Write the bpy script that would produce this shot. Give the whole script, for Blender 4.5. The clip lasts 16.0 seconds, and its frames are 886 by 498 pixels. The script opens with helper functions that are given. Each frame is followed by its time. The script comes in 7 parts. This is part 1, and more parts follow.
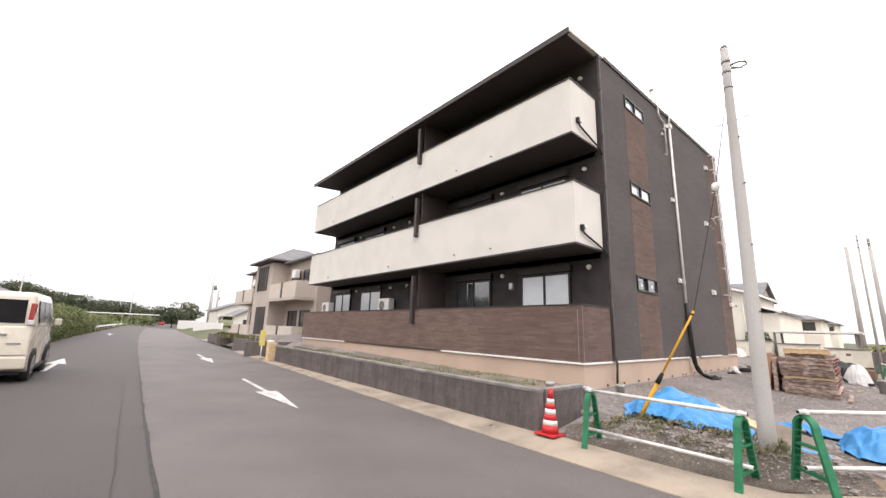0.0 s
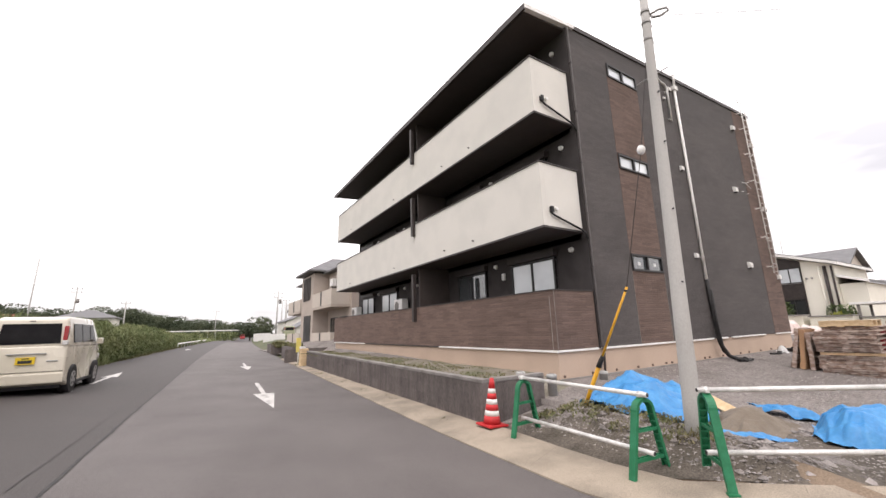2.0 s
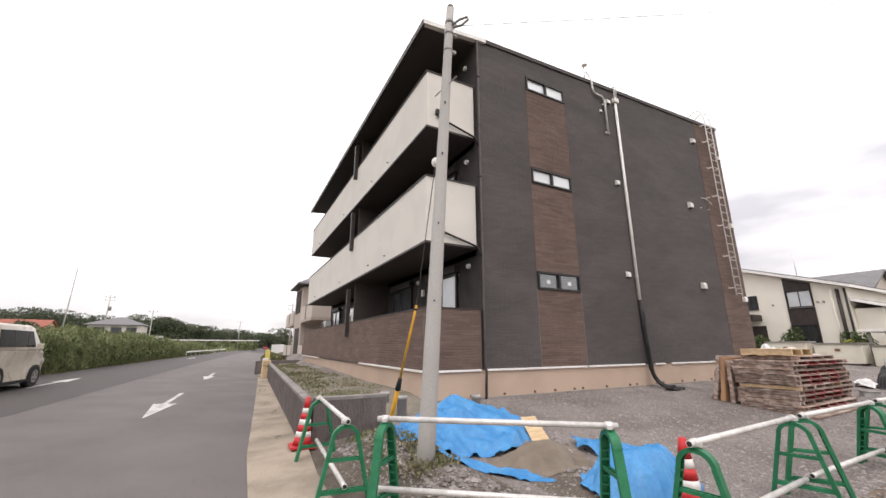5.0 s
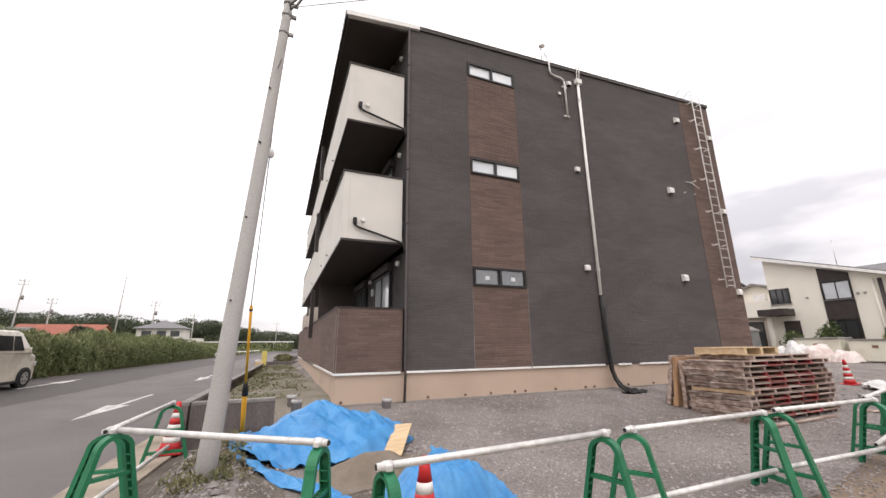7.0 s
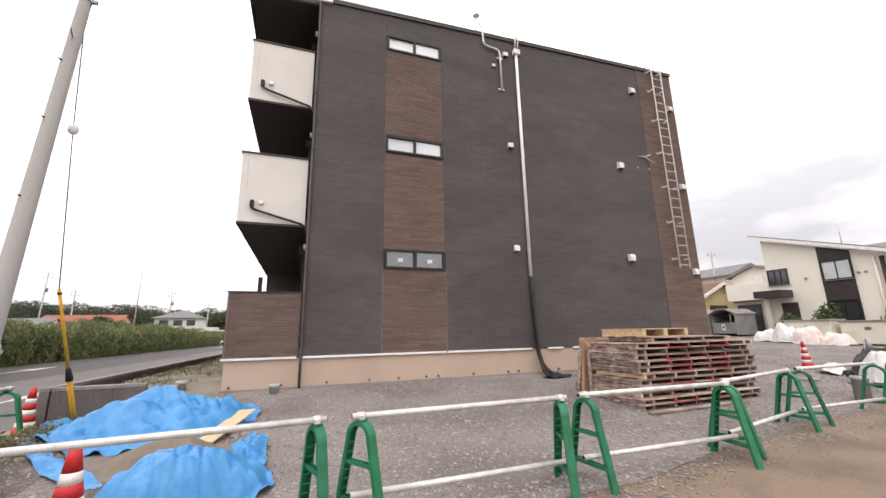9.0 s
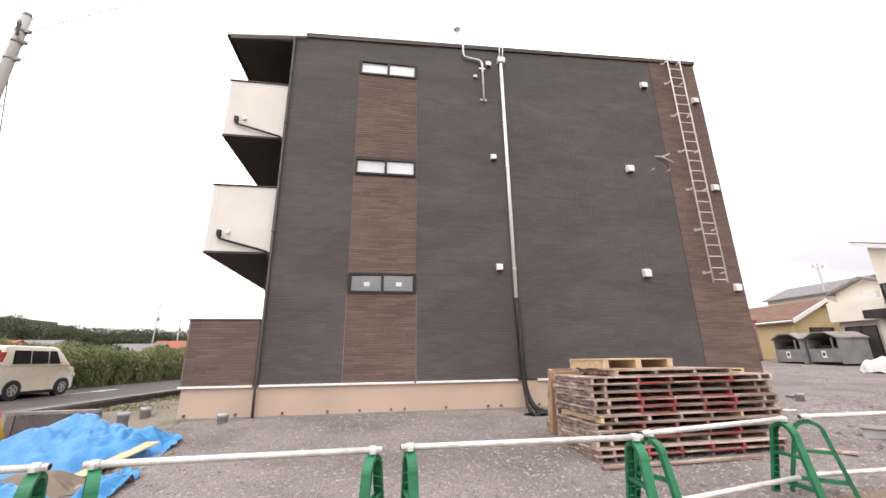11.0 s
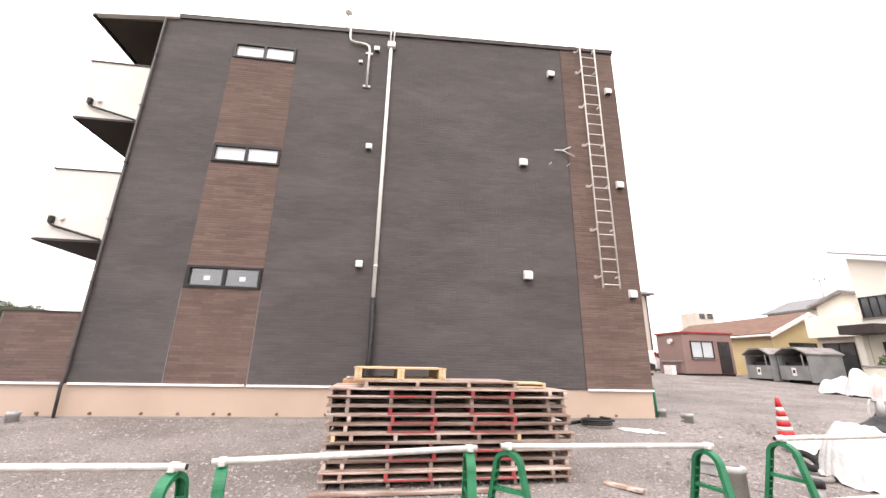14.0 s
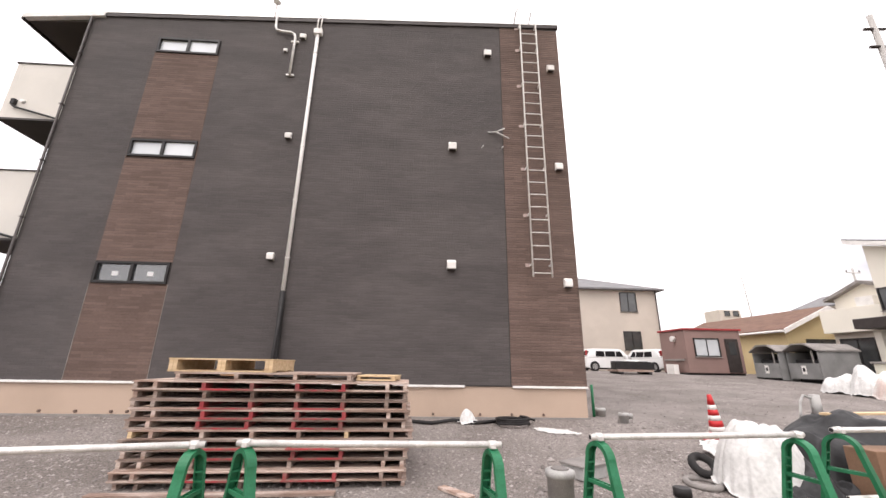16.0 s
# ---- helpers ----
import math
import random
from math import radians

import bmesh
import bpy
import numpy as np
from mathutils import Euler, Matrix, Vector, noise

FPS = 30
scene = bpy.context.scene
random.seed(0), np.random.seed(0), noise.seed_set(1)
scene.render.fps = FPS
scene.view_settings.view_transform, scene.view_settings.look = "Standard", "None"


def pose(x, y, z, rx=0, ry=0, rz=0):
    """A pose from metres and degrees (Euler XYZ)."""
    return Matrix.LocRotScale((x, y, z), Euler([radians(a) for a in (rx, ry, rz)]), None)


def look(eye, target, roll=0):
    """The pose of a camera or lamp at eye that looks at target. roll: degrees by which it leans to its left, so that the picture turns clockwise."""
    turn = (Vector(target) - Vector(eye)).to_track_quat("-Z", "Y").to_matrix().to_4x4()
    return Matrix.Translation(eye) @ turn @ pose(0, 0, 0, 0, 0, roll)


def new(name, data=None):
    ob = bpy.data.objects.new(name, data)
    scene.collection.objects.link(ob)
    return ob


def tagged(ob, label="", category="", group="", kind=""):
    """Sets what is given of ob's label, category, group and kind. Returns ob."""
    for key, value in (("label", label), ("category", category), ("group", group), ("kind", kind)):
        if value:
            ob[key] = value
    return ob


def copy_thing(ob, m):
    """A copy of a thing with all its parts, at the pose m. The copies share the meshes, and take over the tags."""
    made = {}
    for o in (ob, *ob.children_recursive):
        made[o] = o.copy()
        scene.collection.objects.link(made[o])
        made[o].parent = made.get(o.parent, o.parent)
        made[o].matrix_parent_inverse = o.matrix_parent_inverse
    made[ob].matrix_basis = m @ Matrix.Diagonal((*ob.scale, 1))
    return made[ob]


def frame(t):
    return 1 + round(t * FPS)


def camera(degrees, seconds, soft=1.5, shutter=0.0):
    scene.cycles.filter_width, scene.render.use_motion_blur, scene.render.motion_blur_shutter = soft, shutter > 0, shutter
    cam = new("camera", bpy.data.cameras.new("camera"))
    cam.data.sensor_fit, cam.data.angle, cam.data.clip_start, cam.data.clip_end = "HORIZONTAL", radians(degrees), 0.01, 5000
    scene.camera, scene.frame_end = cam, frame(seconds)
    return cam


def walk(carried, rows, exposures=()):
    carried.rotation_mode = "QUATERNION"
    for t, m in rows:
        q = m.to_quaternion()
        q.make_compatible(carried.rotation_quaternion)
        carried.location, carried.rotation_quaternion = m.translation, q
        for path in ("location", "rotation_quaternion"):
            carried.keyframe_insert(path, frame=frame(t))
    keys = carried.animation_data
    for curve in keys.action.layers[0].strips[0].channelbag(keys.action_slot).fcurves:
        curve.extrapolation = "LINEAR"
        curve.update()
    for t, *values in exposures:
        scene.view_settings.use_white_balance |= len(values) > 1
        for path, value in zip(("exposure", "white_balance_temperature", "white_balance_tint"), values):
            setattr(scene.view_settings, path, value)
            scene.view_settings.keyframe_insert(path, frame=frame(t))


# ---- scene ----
cam = camera(98.1, 16.0)
PATH = [
    (0, (-0.415, 0.259, 1.775), (0.871, 1.735, 2.186), 1.9),
    (0.5, (-0.078, -0.088, 1.762), (1.131, 1.475, 2.073), 3.9),
    (1, (0.215, -0.445, 1.703), (1.306, 1.191, 2.069), 1.0),
    (1.5, (0.659, -0.717, 1.661), (1.64, 0.988, 2.02), -0.8),
    (2, (1.266, -0.998, 1.686), (2.314, 0.656, 2.092), -1.8),
    (2.5, (1.767, -1.288, 1.726), (2.755, 0.39, 2.182), -0.1),
    (3, (2.242, -1.553, 1.719), (3.249, 0.102, 2.217), -0.5),
    (3.5, (2.727, -1.865, 1.72), (3.71, -0.183, 2.173), -1.9),
    (3.7, (2.895, -1.991, 1.686), (3.888, -0.321, 2.162), -0.5),
    (5.8, (5.139, -2.737, 1.639), (5.947, -0.98, 2.148), 0.5),
    (6, (5.406, -2.822, 1.606), (6.175, -1.05, 2.124), 1.1),
    (6.5, (6.045, -3.057, 1.656), (6.825, -1.287, 2.165), -0.2),
    (7, (6.585, -3.164, 1.677), (7.332, -1.373, 2.162), -0.6),
    (7.5, (7.16, -3.309, 1.697), (7.861, -1.504, 2.198), -1.2),
    (8, (7.676, -3.443, 1.684), (8.289, -1.608, 2.191), 0.3),
    (8.5, (8.339, -3.541, 1.649), (9.047, -1.733, 2.13), -0.3),
    (9, (8.975, -3.705, 1.584), (9.643, -1.868, 2.007), -1.1),
    (9.2, (9.212, -3.704, 1.597), (9.876, -1.881, 2.082), 0.5),
    (11.3, (11.685, -3.719, 1.618), (11.952, -1.823, 2.194), -0.4),
    (11.5, (11.908, -3.661, 1.6), (12.163, -1.772, 2.206), 0.2),
    (12, (12.42, -3.547, 1.589), (12.716, -1.66, 2.182), -0.3),
    (12.5, (13.006, -3.51, 1.603), (13.235, -1.608, 2.178), -0.5),
    (13, (13.599, -3.46, 1.629), (13.897, -1.552, 2.148), 0.0),
    (13.5, (14.169, -3.503, 1.623), (14.355, -1.608, 2.235), 0.1),
    (14, (14.802, -3.507, 1.655), (15.041, -1.603, 2.22), 1.2),
    (14.5, (15.421, -3.438, 1.584), (15.657, -1.548, 2.196), 2.5),
    (15, (16.041, -3.392, 1.567), (16.267, -1.487, 2.134), 1.3),
    (15.5, (16.589, -3.351, 1.562), (16.844, -1.452, 2.138), 0.6),
    (16, (17.122, -3.201, 1.556), (17.235, -1.289, 2.13), 0.9),
]
walk(cam, [(t, look(eye, target, roll)) for t, eye, target, roll in PATH],
     [(0.0, 0.75, 6600, 15), (3.5, 0.32, 6600, 15), (7.0, 0.34, 6600, 15), (9.0, 0.47, 6600, 15), (11.5, 0.88, 6650, 16), (12.5, 1.13, 6650, 16), (13.5, 1.21, 6650, 16), (14.5, 1.03, 6650, 16), (16.0, 0.68, 6650, 16)])

# ---------------------------------------------------------------- light
SKY = 1.0
world = bpy.data.worlds.new("overcast_sky")
scene.world = world
world.use_nodes = True
wn, wl = world.node_tree.nodes, world.node_tree.links
wn.clear()
w_out = wn.new("ShaderNodeOutputWorld")
w_bg = wn.new("ShaderNodeBackground")
w_sky = wn.new("ShaderNodeTexSky")
w_sky.sky_type, w_sky.sun_disc = "NISHITA", False
w_sky.sun_elevation, w_sky.sun_rotation = radians(58), radians(200)
w_tc = wn.new("ShaderNodeTexCoord")
w_map = wn.new("ShaderNodeMapping")
w_map.inputs["Scale"].default_value = (1.0, 1.0, 3.2)
w_noise = wn.new("ShaderNodeTexNoise")
w_noise.inputs["Scale"].default_value, w_noise.inputs["Detail"].default_value = 1.7, 5.0
w_ramp = wn.new("ShaderNodeValToRGB")
w_ramp.color_ramp.elements[0].position, w_ramp.color_ramp.elements[0].color = 0.36, (0.50, 0.50, 0.52, 1)
w_ramp.color_ramp.elements[1].position, w_ramp.color_ramp.elements[1].color = 0.56, (1.0, 0.99, 0.98, 1)
w_sep = wn.new("ShaderNodeSeparateXYZ")
w_up = wn.new("ShaderNodeMapRange")
w_up.inputs["From Min"].default_value, w_up.inputs["From Max"].default_value = 0.02, 0.45
w_up.inputs["To Min"].default_value, w_up.inputs["To Max"].default_value = 0.84, 1.70
w_mul = wn.new("ShaderNodeVectorMath")
w_mul.operation = "SCALE"
w_scale = wn.new("ShaderNodeVectorMath")
w_scale.operation = "SCALE"
w_scale.inputs["Scale"].default_value = 0.1
w_mix = wn.new("ShaderNodeMix")
w_mix.data_type = "RGBA"
w_mix.inputs["Factor"].default_value = 0.94
wl.new(w_tc.outputs["Generated"], w_map.inputs["Vector"])
wl.new(w_map.outputs["Vector"], w_noise.inputs["Vector"])
wl.new(w_noise.outputs["Fac"], w_ramp.inputs["Fac"])
wl.new(w_tc.outputs["Generated"], w_sep.inputs["Vector"])
wl.new(w_sep.outputs["Z"], w_up.inputs["Value"])
wl.new(w_ramp.outputs["Color"], w_mul.inputs[0])
wl.new(w_up.outputs["Result"], w_mul.inputs["Scale"])
wl.new(w_sky.outputs["Color"], w_scale.inputs[0])
wl.new(w_scale.outputs["Vector"], w_mix.inputs["A"])
wl.new(w_mul.outputs["Vector"], w_mix.inputs["B"])
wl.new(w_mix.outputs["Result"], w_bg.inputs["Color"])
w_bg.inputs["Strength"].default_value = SKY
wl.new(w_bg.outputs["Background"], w_out.inputs["Surface"])

sun = new("sun", bpy.data.lights.new("sun", "SUN"))
sun.data.energy, sun.data.angle, sun.data.color = 0.9, radians(35), (1.0, 0.96, 0.91)
sun.matrix_basis = look((-14, -26, 50), (0, 0, 0))


# ---------------------------------------------------------------- materials
def mat(name, c1, c2=None, scale=3.0, rough=0.8, metal=0.0, bump=0.25, fine=90.0, spec=0.35, rand=0.0, island=0.0, grain=0.12, stretch=(1, 1, 1), coat=0.0, low=0.42, high=0.62):
    """A surface with two scales of variation: patches between c1 and c2, and fine grain with relief."""
    m = bpy.data.materials.new(name)
    m.use_nodes = True
    n, l = m.node_tree.nodes, m.node_tree.links
    b = n["Principled BSDF"]
    c2 = c2 or tuple(v * 0.8 for v in c1)
    geo = n.new("ShaderNodeNewGeometry")
    mp = n.new("ShaderNodeMapping")
    mp.inputs["Scale"].default_value = stretch
    l.new(geo.outputs["Position"], mp.inputs["Vector"])
    big = n.new("ShaderNodeTexNoise")
    big.inputs["Scale"].default_value, big.inputs["Detail"].default_value = scale, 6.0
    l.new(mp.outputs["Vector"], big.inputs["Vector"])
    ramp = n.new("ShaderNodeValToRGB")
    ramp.color_ramp.elements[0].position, ramp.color_ramp.elements[0].color = low, (*c1, 1)
    ramp.color_ramp.elements[1].position, ramp.color_ramp.elements[1].color = high, (*c2, 1)
    l.new(big.outputs["Fac"], ramp.inputs["Fac"])
    small = n.new("ShaderNodeTexNoise")
    small.inputs["Scale"].default_value, small.inputs["Detail"].default_value = fine, 3.0
    l.new(mp.outputs["Vector"], small.inputs["Vector"])
    val = n.new("ShaderNodeMapRange")
    val.inputs["From Min"].default_value, val.inputs["From Max"].default_value = 0.3, 0.7
    val.inputs["To Min"].default_value, val.inputs["To Max"].default_value = 1 - grain, 1 + grain
    l.new(small.outputs["Fac"], val.inputs["Value"])
    value = val.outputs["Result"]
    for amount, kind, socket in ((rand, "ShaderNodeObjectInfo", "Random"), (island, "ShaderNodeNewGeometry", "Random Per Island")):
        if amount:
            src = n.new(kind)
            r = n.new("ShaderNodeMapRange")
            r.inputs["To Min"].default_value, r.inputs["To Max"].default_value = 1 - amount, 1 + amount
            l.new(src.outputs[socket], r.inputs["Value"])
            mu = n.new("ShaderNodeMath")
            mu.operation = "MULTIPLY"
            l.new(value, mu.inputs[0])
            l.new(r.outputs["Result"], mu.inputs[1])
            value = mu.outputs["Value"]
    sc = n.new("ShaderNodeVectorMath")
    sc.operation = "SCALE"
    l.new(ramp.outputs["Color"], sc.inputs[0])
    l.new(value, sc.inputs["Scale"])
    l.new(sc.outputs["Vector"], b.inputs["Base Color"])
    rr = n.new("ShaderNodeMapRange")
    rr.inputs["To Min"].default_value, rr.inputs["To Max"].default_value = max(0.02, rough - 0.12), min(1, rough + 0.12)
    l.new(big.outputs["Fac"], rr.inputs["Value"])
    l.new(rr.outputs["Result"], b.inputs["Roughness"])
    b.inputs["Metallic"].default_value = metal
    b.inputs["Specular IOR Level"].default_value = spec
    b.inputs["Coat Weight"].default_value = coat
    b.inputs["Coat Roughness"].default_value = 0.05
    if bump:
        bp = n.new("ShaderNodeBump")
        bp.inputs["Strength"].default_value, bp.inputs["Distance"].default_value = bump, 0.01
        l.new(small.outputs["Fac"], bp.inputs["Height"])
        l.new(bp.outputs["Normal"], b.inputs["Normal"])
    return m


def sheer(name, tint, rough=0.03):
    """Glass that mirrors the sky and lets the inside show through."""
    m = bpy.data.materials.new(name)
    m.use_nodes = True
    b = m.node_tree.nodes["Principled BSDF"]
    b.inputs["Base Color"].default_value = (*tint, 1)
    b.inputs["Roughness"].default_value = rough
    b.inputs["Transmission Weight"].default_value = 0.55
    b.inputs["Specular IOR Level"].default_value = 1.0
    b.inputs["IOR"].default_value = 1.9
    return m


ASPHALT = mat("asphalt", (0.060, 0.053, 0.051), (0.080, 0.071, 0.069), scale=0.6, rough=0.72, bump=0.8, fine=120, grain=0.4, low=0.36, high=0.68)
ASPHALT_OLD = mat("asphalt_patch", (0.130, 0.116, 0.111), (0.110, 0.098, 0.094), scale=0.7, rough=0.7, bump=0.8, fine=120, grain=0.38, low=0.36, high=0.68)
TAR = mat("tar_seam", (0.02, 0.019, 0.019), (0.045, 0.042, 0.04), scale=6, rough=0.7, bump=0.3)
PAINT = mat("road_paint", (0.55, 0.53, 0.51), (0.20, 0.19, 0.185), scale=6, rough=0.7, bump=0.3, fine=140, low=0.5, high=0.75)
CONCRETE = mat("kerb_concrete", (0.33, 0.275, 0.215), (0.225, 0.19, 0.15), scale=1.6, rough=0.9, bump=0.4, rand=0.03, grain=0.2)
GRAVEL = mat("gravel_bed", (0.215, 0.19, 0.176), (0.155, 0.135, 0.123), scale=0.8, rough=0.95, bump=1.0, fine=55, grain=0.5)
STONES = mat("gravel_stones", (0.29, 0.262, 0.247), (0.17, 0.15, 0.139), scale=9, rough=0.9, bump=0.3, island=0.32)
DIRT = mat("sandy_dirt", (0.21, 0.155, 0.11), (0.15, 0.115, 0.085), scale=1.2, rough=0.95, bump=0.7, fine=70, grain=0.25)
SOIL = mat("dark_soil", (0.125, 0.105, 0.086), (0.080, 0.068, 0.054), scale=2.5, rough=0.95, bump=0.9, fine=45, grain=0.4)
BED = mat("bed_soil", (0.21, 0.185, 0.15), (0.125, 0.122, 0.078), scale=1.1, rough=0.95, bump=0.9, fine=45, grain=0.35)
FIELD = mat("field", (0.10, 0.10, 0.055), (0.07, 0.085, 0.04), scale=0.15, rough=0.95, bump=0.6, fine=20, grain=0.3)
SIDING = mat("charcoal_siding", (0.070, 0.061, 0.059), (0.090, 0.079, 0.076), scale=0.5, rough=0.75, bump=0.35, fine=120, island=0.08, grain=0.22, stretch=(1, 1, 3))
SIDING_BACK = mat("siding_joint", (0.050, 0.043, 0.042), scale=2, rough=0.85)
BRICK = mat("brown_brick", (0.150, 0.101, 0.083), (0.132, 0.090, 0.074), scale=1.4, rough=0.8, bump=0.5, fine=110, rand=0.15, island=0.15, grain=0.25)
BRICK_BACK = mat("brick_joint", (0.090, 0.062, 0.052), scale=2, rough=0.9)
FOUNDATION = mat("salmon_render", (0.48, 0.365, 0.285), (0.44, 0.335, 0.26), scale=0.9, rough=0.85, bump=0.3, fine=150, grain=0.06)
WHITE_WALL = mat("ivory_render", (0.64, 0.61, 0.56), (0.60, 0.575, 0.53), scale=1.2, rough=0.8, bump=0.25, fine=130, grain=0.04)
WHITE_TRIM = mat("white_trim", (0.78, 0.76, 0.73), (0.70, 0.68, 0.65), scale=4, rough=0.5, bump=0.05)
DARK_METAL = mat("dark_brown_metal", (0.035, 0.027, 0.025), (0.045, 0.036, 0.033), scale=4, rough=0.5, bump=0.08)
SOFFIT = mat("dark_soffit", (0.056, 0.044, 0.040), (0.066, 0.053, 0.048), scale=2, rough=0.75, bump=0.1)
ROOFING = mat("grey_roofing", (0.12, 0.115, 0.115), (0.09, 0.088, 0.09), scale=2, rough=0.7, bump=0.2)
HOUSE_PINK = mat("pinkish_primer", (0.46, 0.36, 0.33), (0.40, 0.31, 0.28), scale=6, rough=0.7)
GALV = mat("galvanised_steel", (0.66, 0.645, 0.62), (0.52, 0.505, 0.485), scale=9, rough=0.45, metal=0.3, bump=0.1)
FRAME_BLACK = mat("black_aluminium", (0.016, 0.014, 0.014), (0.022, 0.02, 0.02), scale=6, rough=0.4, bump=0.03)
# Sky reflection put into an opaque pale base colour; also serves curtained panes.
PANE_PALE = mat("painted_pale_pane", (0.62, 0.65, 0.67), (0.54, 0.57, 0.59), scale=1.2, rough=0.12, bump=0.0, spec=1.0, coat=1.0, grain=0.03)
PANE = sheer("window_glass", (0.13, 0.145, 0.155))
# Dark colour stands in for the shade of interiors; no rooms are built.
ROOM_SHADE = mat("interior_shade", (0.06, 0.055, 0.053), (0.045, 0.042, 0.04), scale=1, rough=0.9, bump=0)
CURTAIN = mat("white_curtain", (0.66, 0.66, 0.66), (0.56, 0.56, 0.57), scale=6, rough=0.9, bump=0.1, stretch=(6, 6, 0.4))
POLE_GREY = mat("pole_concrete", (0.41, 0.395, 0.375), (0.36, 0.345, 0.325), scale=1.3, rough=0.85, bump=0.25, fine=120, stretch=(1, 1, 0.5))
BLACK_PLASTIC = mat("black_plastic", (0.014, 0.013, 0.013), (0.024, 0.022, 0.022), scale=6, rough=0.62, bump=0.15)
DARK_STEEL = mat("grey_band_steel", (0.30, 0.29, 0.275), (0.22, 0.21, 0.20), scale=9, rough=0.5, metal=0.4, bump=0.1)
PIPE_BROWN = mat("brown_pipe", (0.060, 0.050, 0.047), (0.048, 0.040, 0.038), scale=5, rough=0.5, bump=0.05)
BLOCK = mat("charcoal_block", (0.158, 0.135, 0.128), (0.122, 0.105, 0.100), scale=2.5, rough=0.85, bump=0.9, fine=55, rand=0.12, stretch=(2.2, 2.2, 0.25), grain=0.3)
BLOCK_CAP = mat("grey_cap_block", (0.27, 0.25, 0.235), (0.2, 0.185, 0.175), scale=2.5, rough=0.9, bump=0.4, rand=0.1)


# ---------------------------------------------------------------- mesh helpers
def box(bm, x0, x1, y0, y1, z0, z1, bevel=0.0):
    r = bmesh.ops.create_cube(bm, size=1.0)
    for v in r["verts"]:
        v.co = Vector((x0 + (v.co.x + 0.5) * (x1 - x0), y0 + (v.co.y + 0.5) * (y1 - y0), z0 + (v.co.z + 0.5) * (z1 - z0)))
    if bevel:
        edges = list({e for v in r["verts"] for e in v.link_edges})
        bmesh.ops.bevel(bm, geom=edges, offset=bevel, segments=2, affect="EDGES", profile=0.6)
    return bm


def tube(bm, pts, r, seg=10, r_end=None, cap=True):
    """A round bar along pts, tapering from r to r_end."""
    pts = [Vector(p) for p in pts]
    r_end = r if r_end is None else r_end
    rings = []
    side = None
    for i, p in enumerate(pts):
        d = (pts[min(i + 1, len(pts) - 1)] - pts[max(i - 1, 0)]).normalized()
        if side is None:
            side = d.cross(Vector((0, 0, 1)) if abs(d.z) < 0.9 else Vector((1, 0, 0))).normalized()
        side = (side - d * side.dot(d)).normalized()
        up = d.cross(side)
        rad = r + (r_end - r) * i / max(1, len(pts) - 1)
        rings.append([bm.verts.new(p + side * math.cos(a) * rad + up * math.sin(a) * rad) for a in (2 * math.pi * k / seg for k in range(seg))])
    for a, b in zip(rings, rings[1:]):
        for k in range(seg):
            f = bm.faces.new((a[k], a[(k + 1) % seg], b[(k + 1) % seg], b[k]))
            f.smooth = True
    if cap:
        bm.faces.new(rings[0][::-1])
        bm.faces.new(rings[-1])
    return bm


def prism(bm, poly, axis, a, b):
    """A flat outline given in the two other axes, drawn out along axis from a to b."""
    def put(p, h):
        return {"x": (h, p[0], p[1]), "y": (p[0], h, p[1]), "z": (p[0], p[1], h)}[axis]
    lo = [bm.verts.new(put(p, a)) for p in poly]
    hi = [bm.verts.new(put(p, b)) for p in poly]
    bm.faces.new(lo)
    bm.faces.new(hi[::-1])
    for i in range(len(poly)):
        j = (i + 1) % len(poly)
        bm.faces.new((lo[i], hi[i], hi[j], lo[j]))
    bmesh.ops.recalc_face_normals(bm, faces=bm.faces)
    return bm


def lathe(bm, profile, seg=24, centre=(0, 0, 0)):
    """Turns (radius, height) pairs about the upright axis."""
    c = Vector(centre)
    rings = [[bm.verts.new(c + Vector((r * math.cos(a), r * math.sin(a), z))) for a in (2 * math.pi * k / seg for k in range(seg))] for r, z in profile]
    for a, b in zip(rings, rings[1:]):
        for k in range(seg):
            bm.faces.new((a[k], a[(k + 1) % seg], b[(k + 1) % seg], b[k])).smooth = True
    bm.faces.new(rings[0][::-1])
    bm.faces.new(rings[-1])
    return bm


def mesh_of(name, bm, material):
    me = bpy.data.meshes.new(name)
    bm.to_mesh(me)
    bm.free()
    me.materials.append(material)
    return me


BASE = {}


def thing(name, label, category, at=(0, 0, 0), group="", kind=""):
    """An Empty at the foot of a thing; its parts are given in world places unless it stands at the origin."""
    ob = tagged(new(name), label, category, group, kind)
    ob.location = at
    ob.empty_display_size = 0.1
    BASE[ob] = Vector(at)
    return ob


def part(name, bm, material, parent, label=""):
    ob = new(name, mesh_of(name, bm, material) if isinstance(bm, bmesh.types.BMesh) else bm)
    ob.parent = parent
    if parent in BASE:
        ob.matrix_parent_inverse = Matrix.Translation(-BASE[parent])
    return tagged(ob, label)


def solo(name, bm, material, label, category="", group="", kind=""):
    return tagged(new(name, mesh_of(name, bm, material)), label, category, group, kind)


def smooth(a, b, v):
    v = min(1, max(0, (v - a) / (b - a)))
    return v * v * (3 - 2 * v)


def lerp_table(table, v):
    for (a, p), (b, q) in zip(table, table[1:]):
        if v <= b:
            return p + (q - p) * max(0, v - a) / (b - a)
    return table[-1][1]


# ---------------------------------------------------------------- the lie of the land
def road_mid(y):
    y = max(y, -10)
    return 1.0 + 0.045 * y + 0.0003 * y * y


def lot_height(y):
    return 0.2 + (0.03 * max(y, -6) if y < 0 else 0.078 * min(y, 4.7) + 0.045 * max(0, min(y, 20) - 4.7))


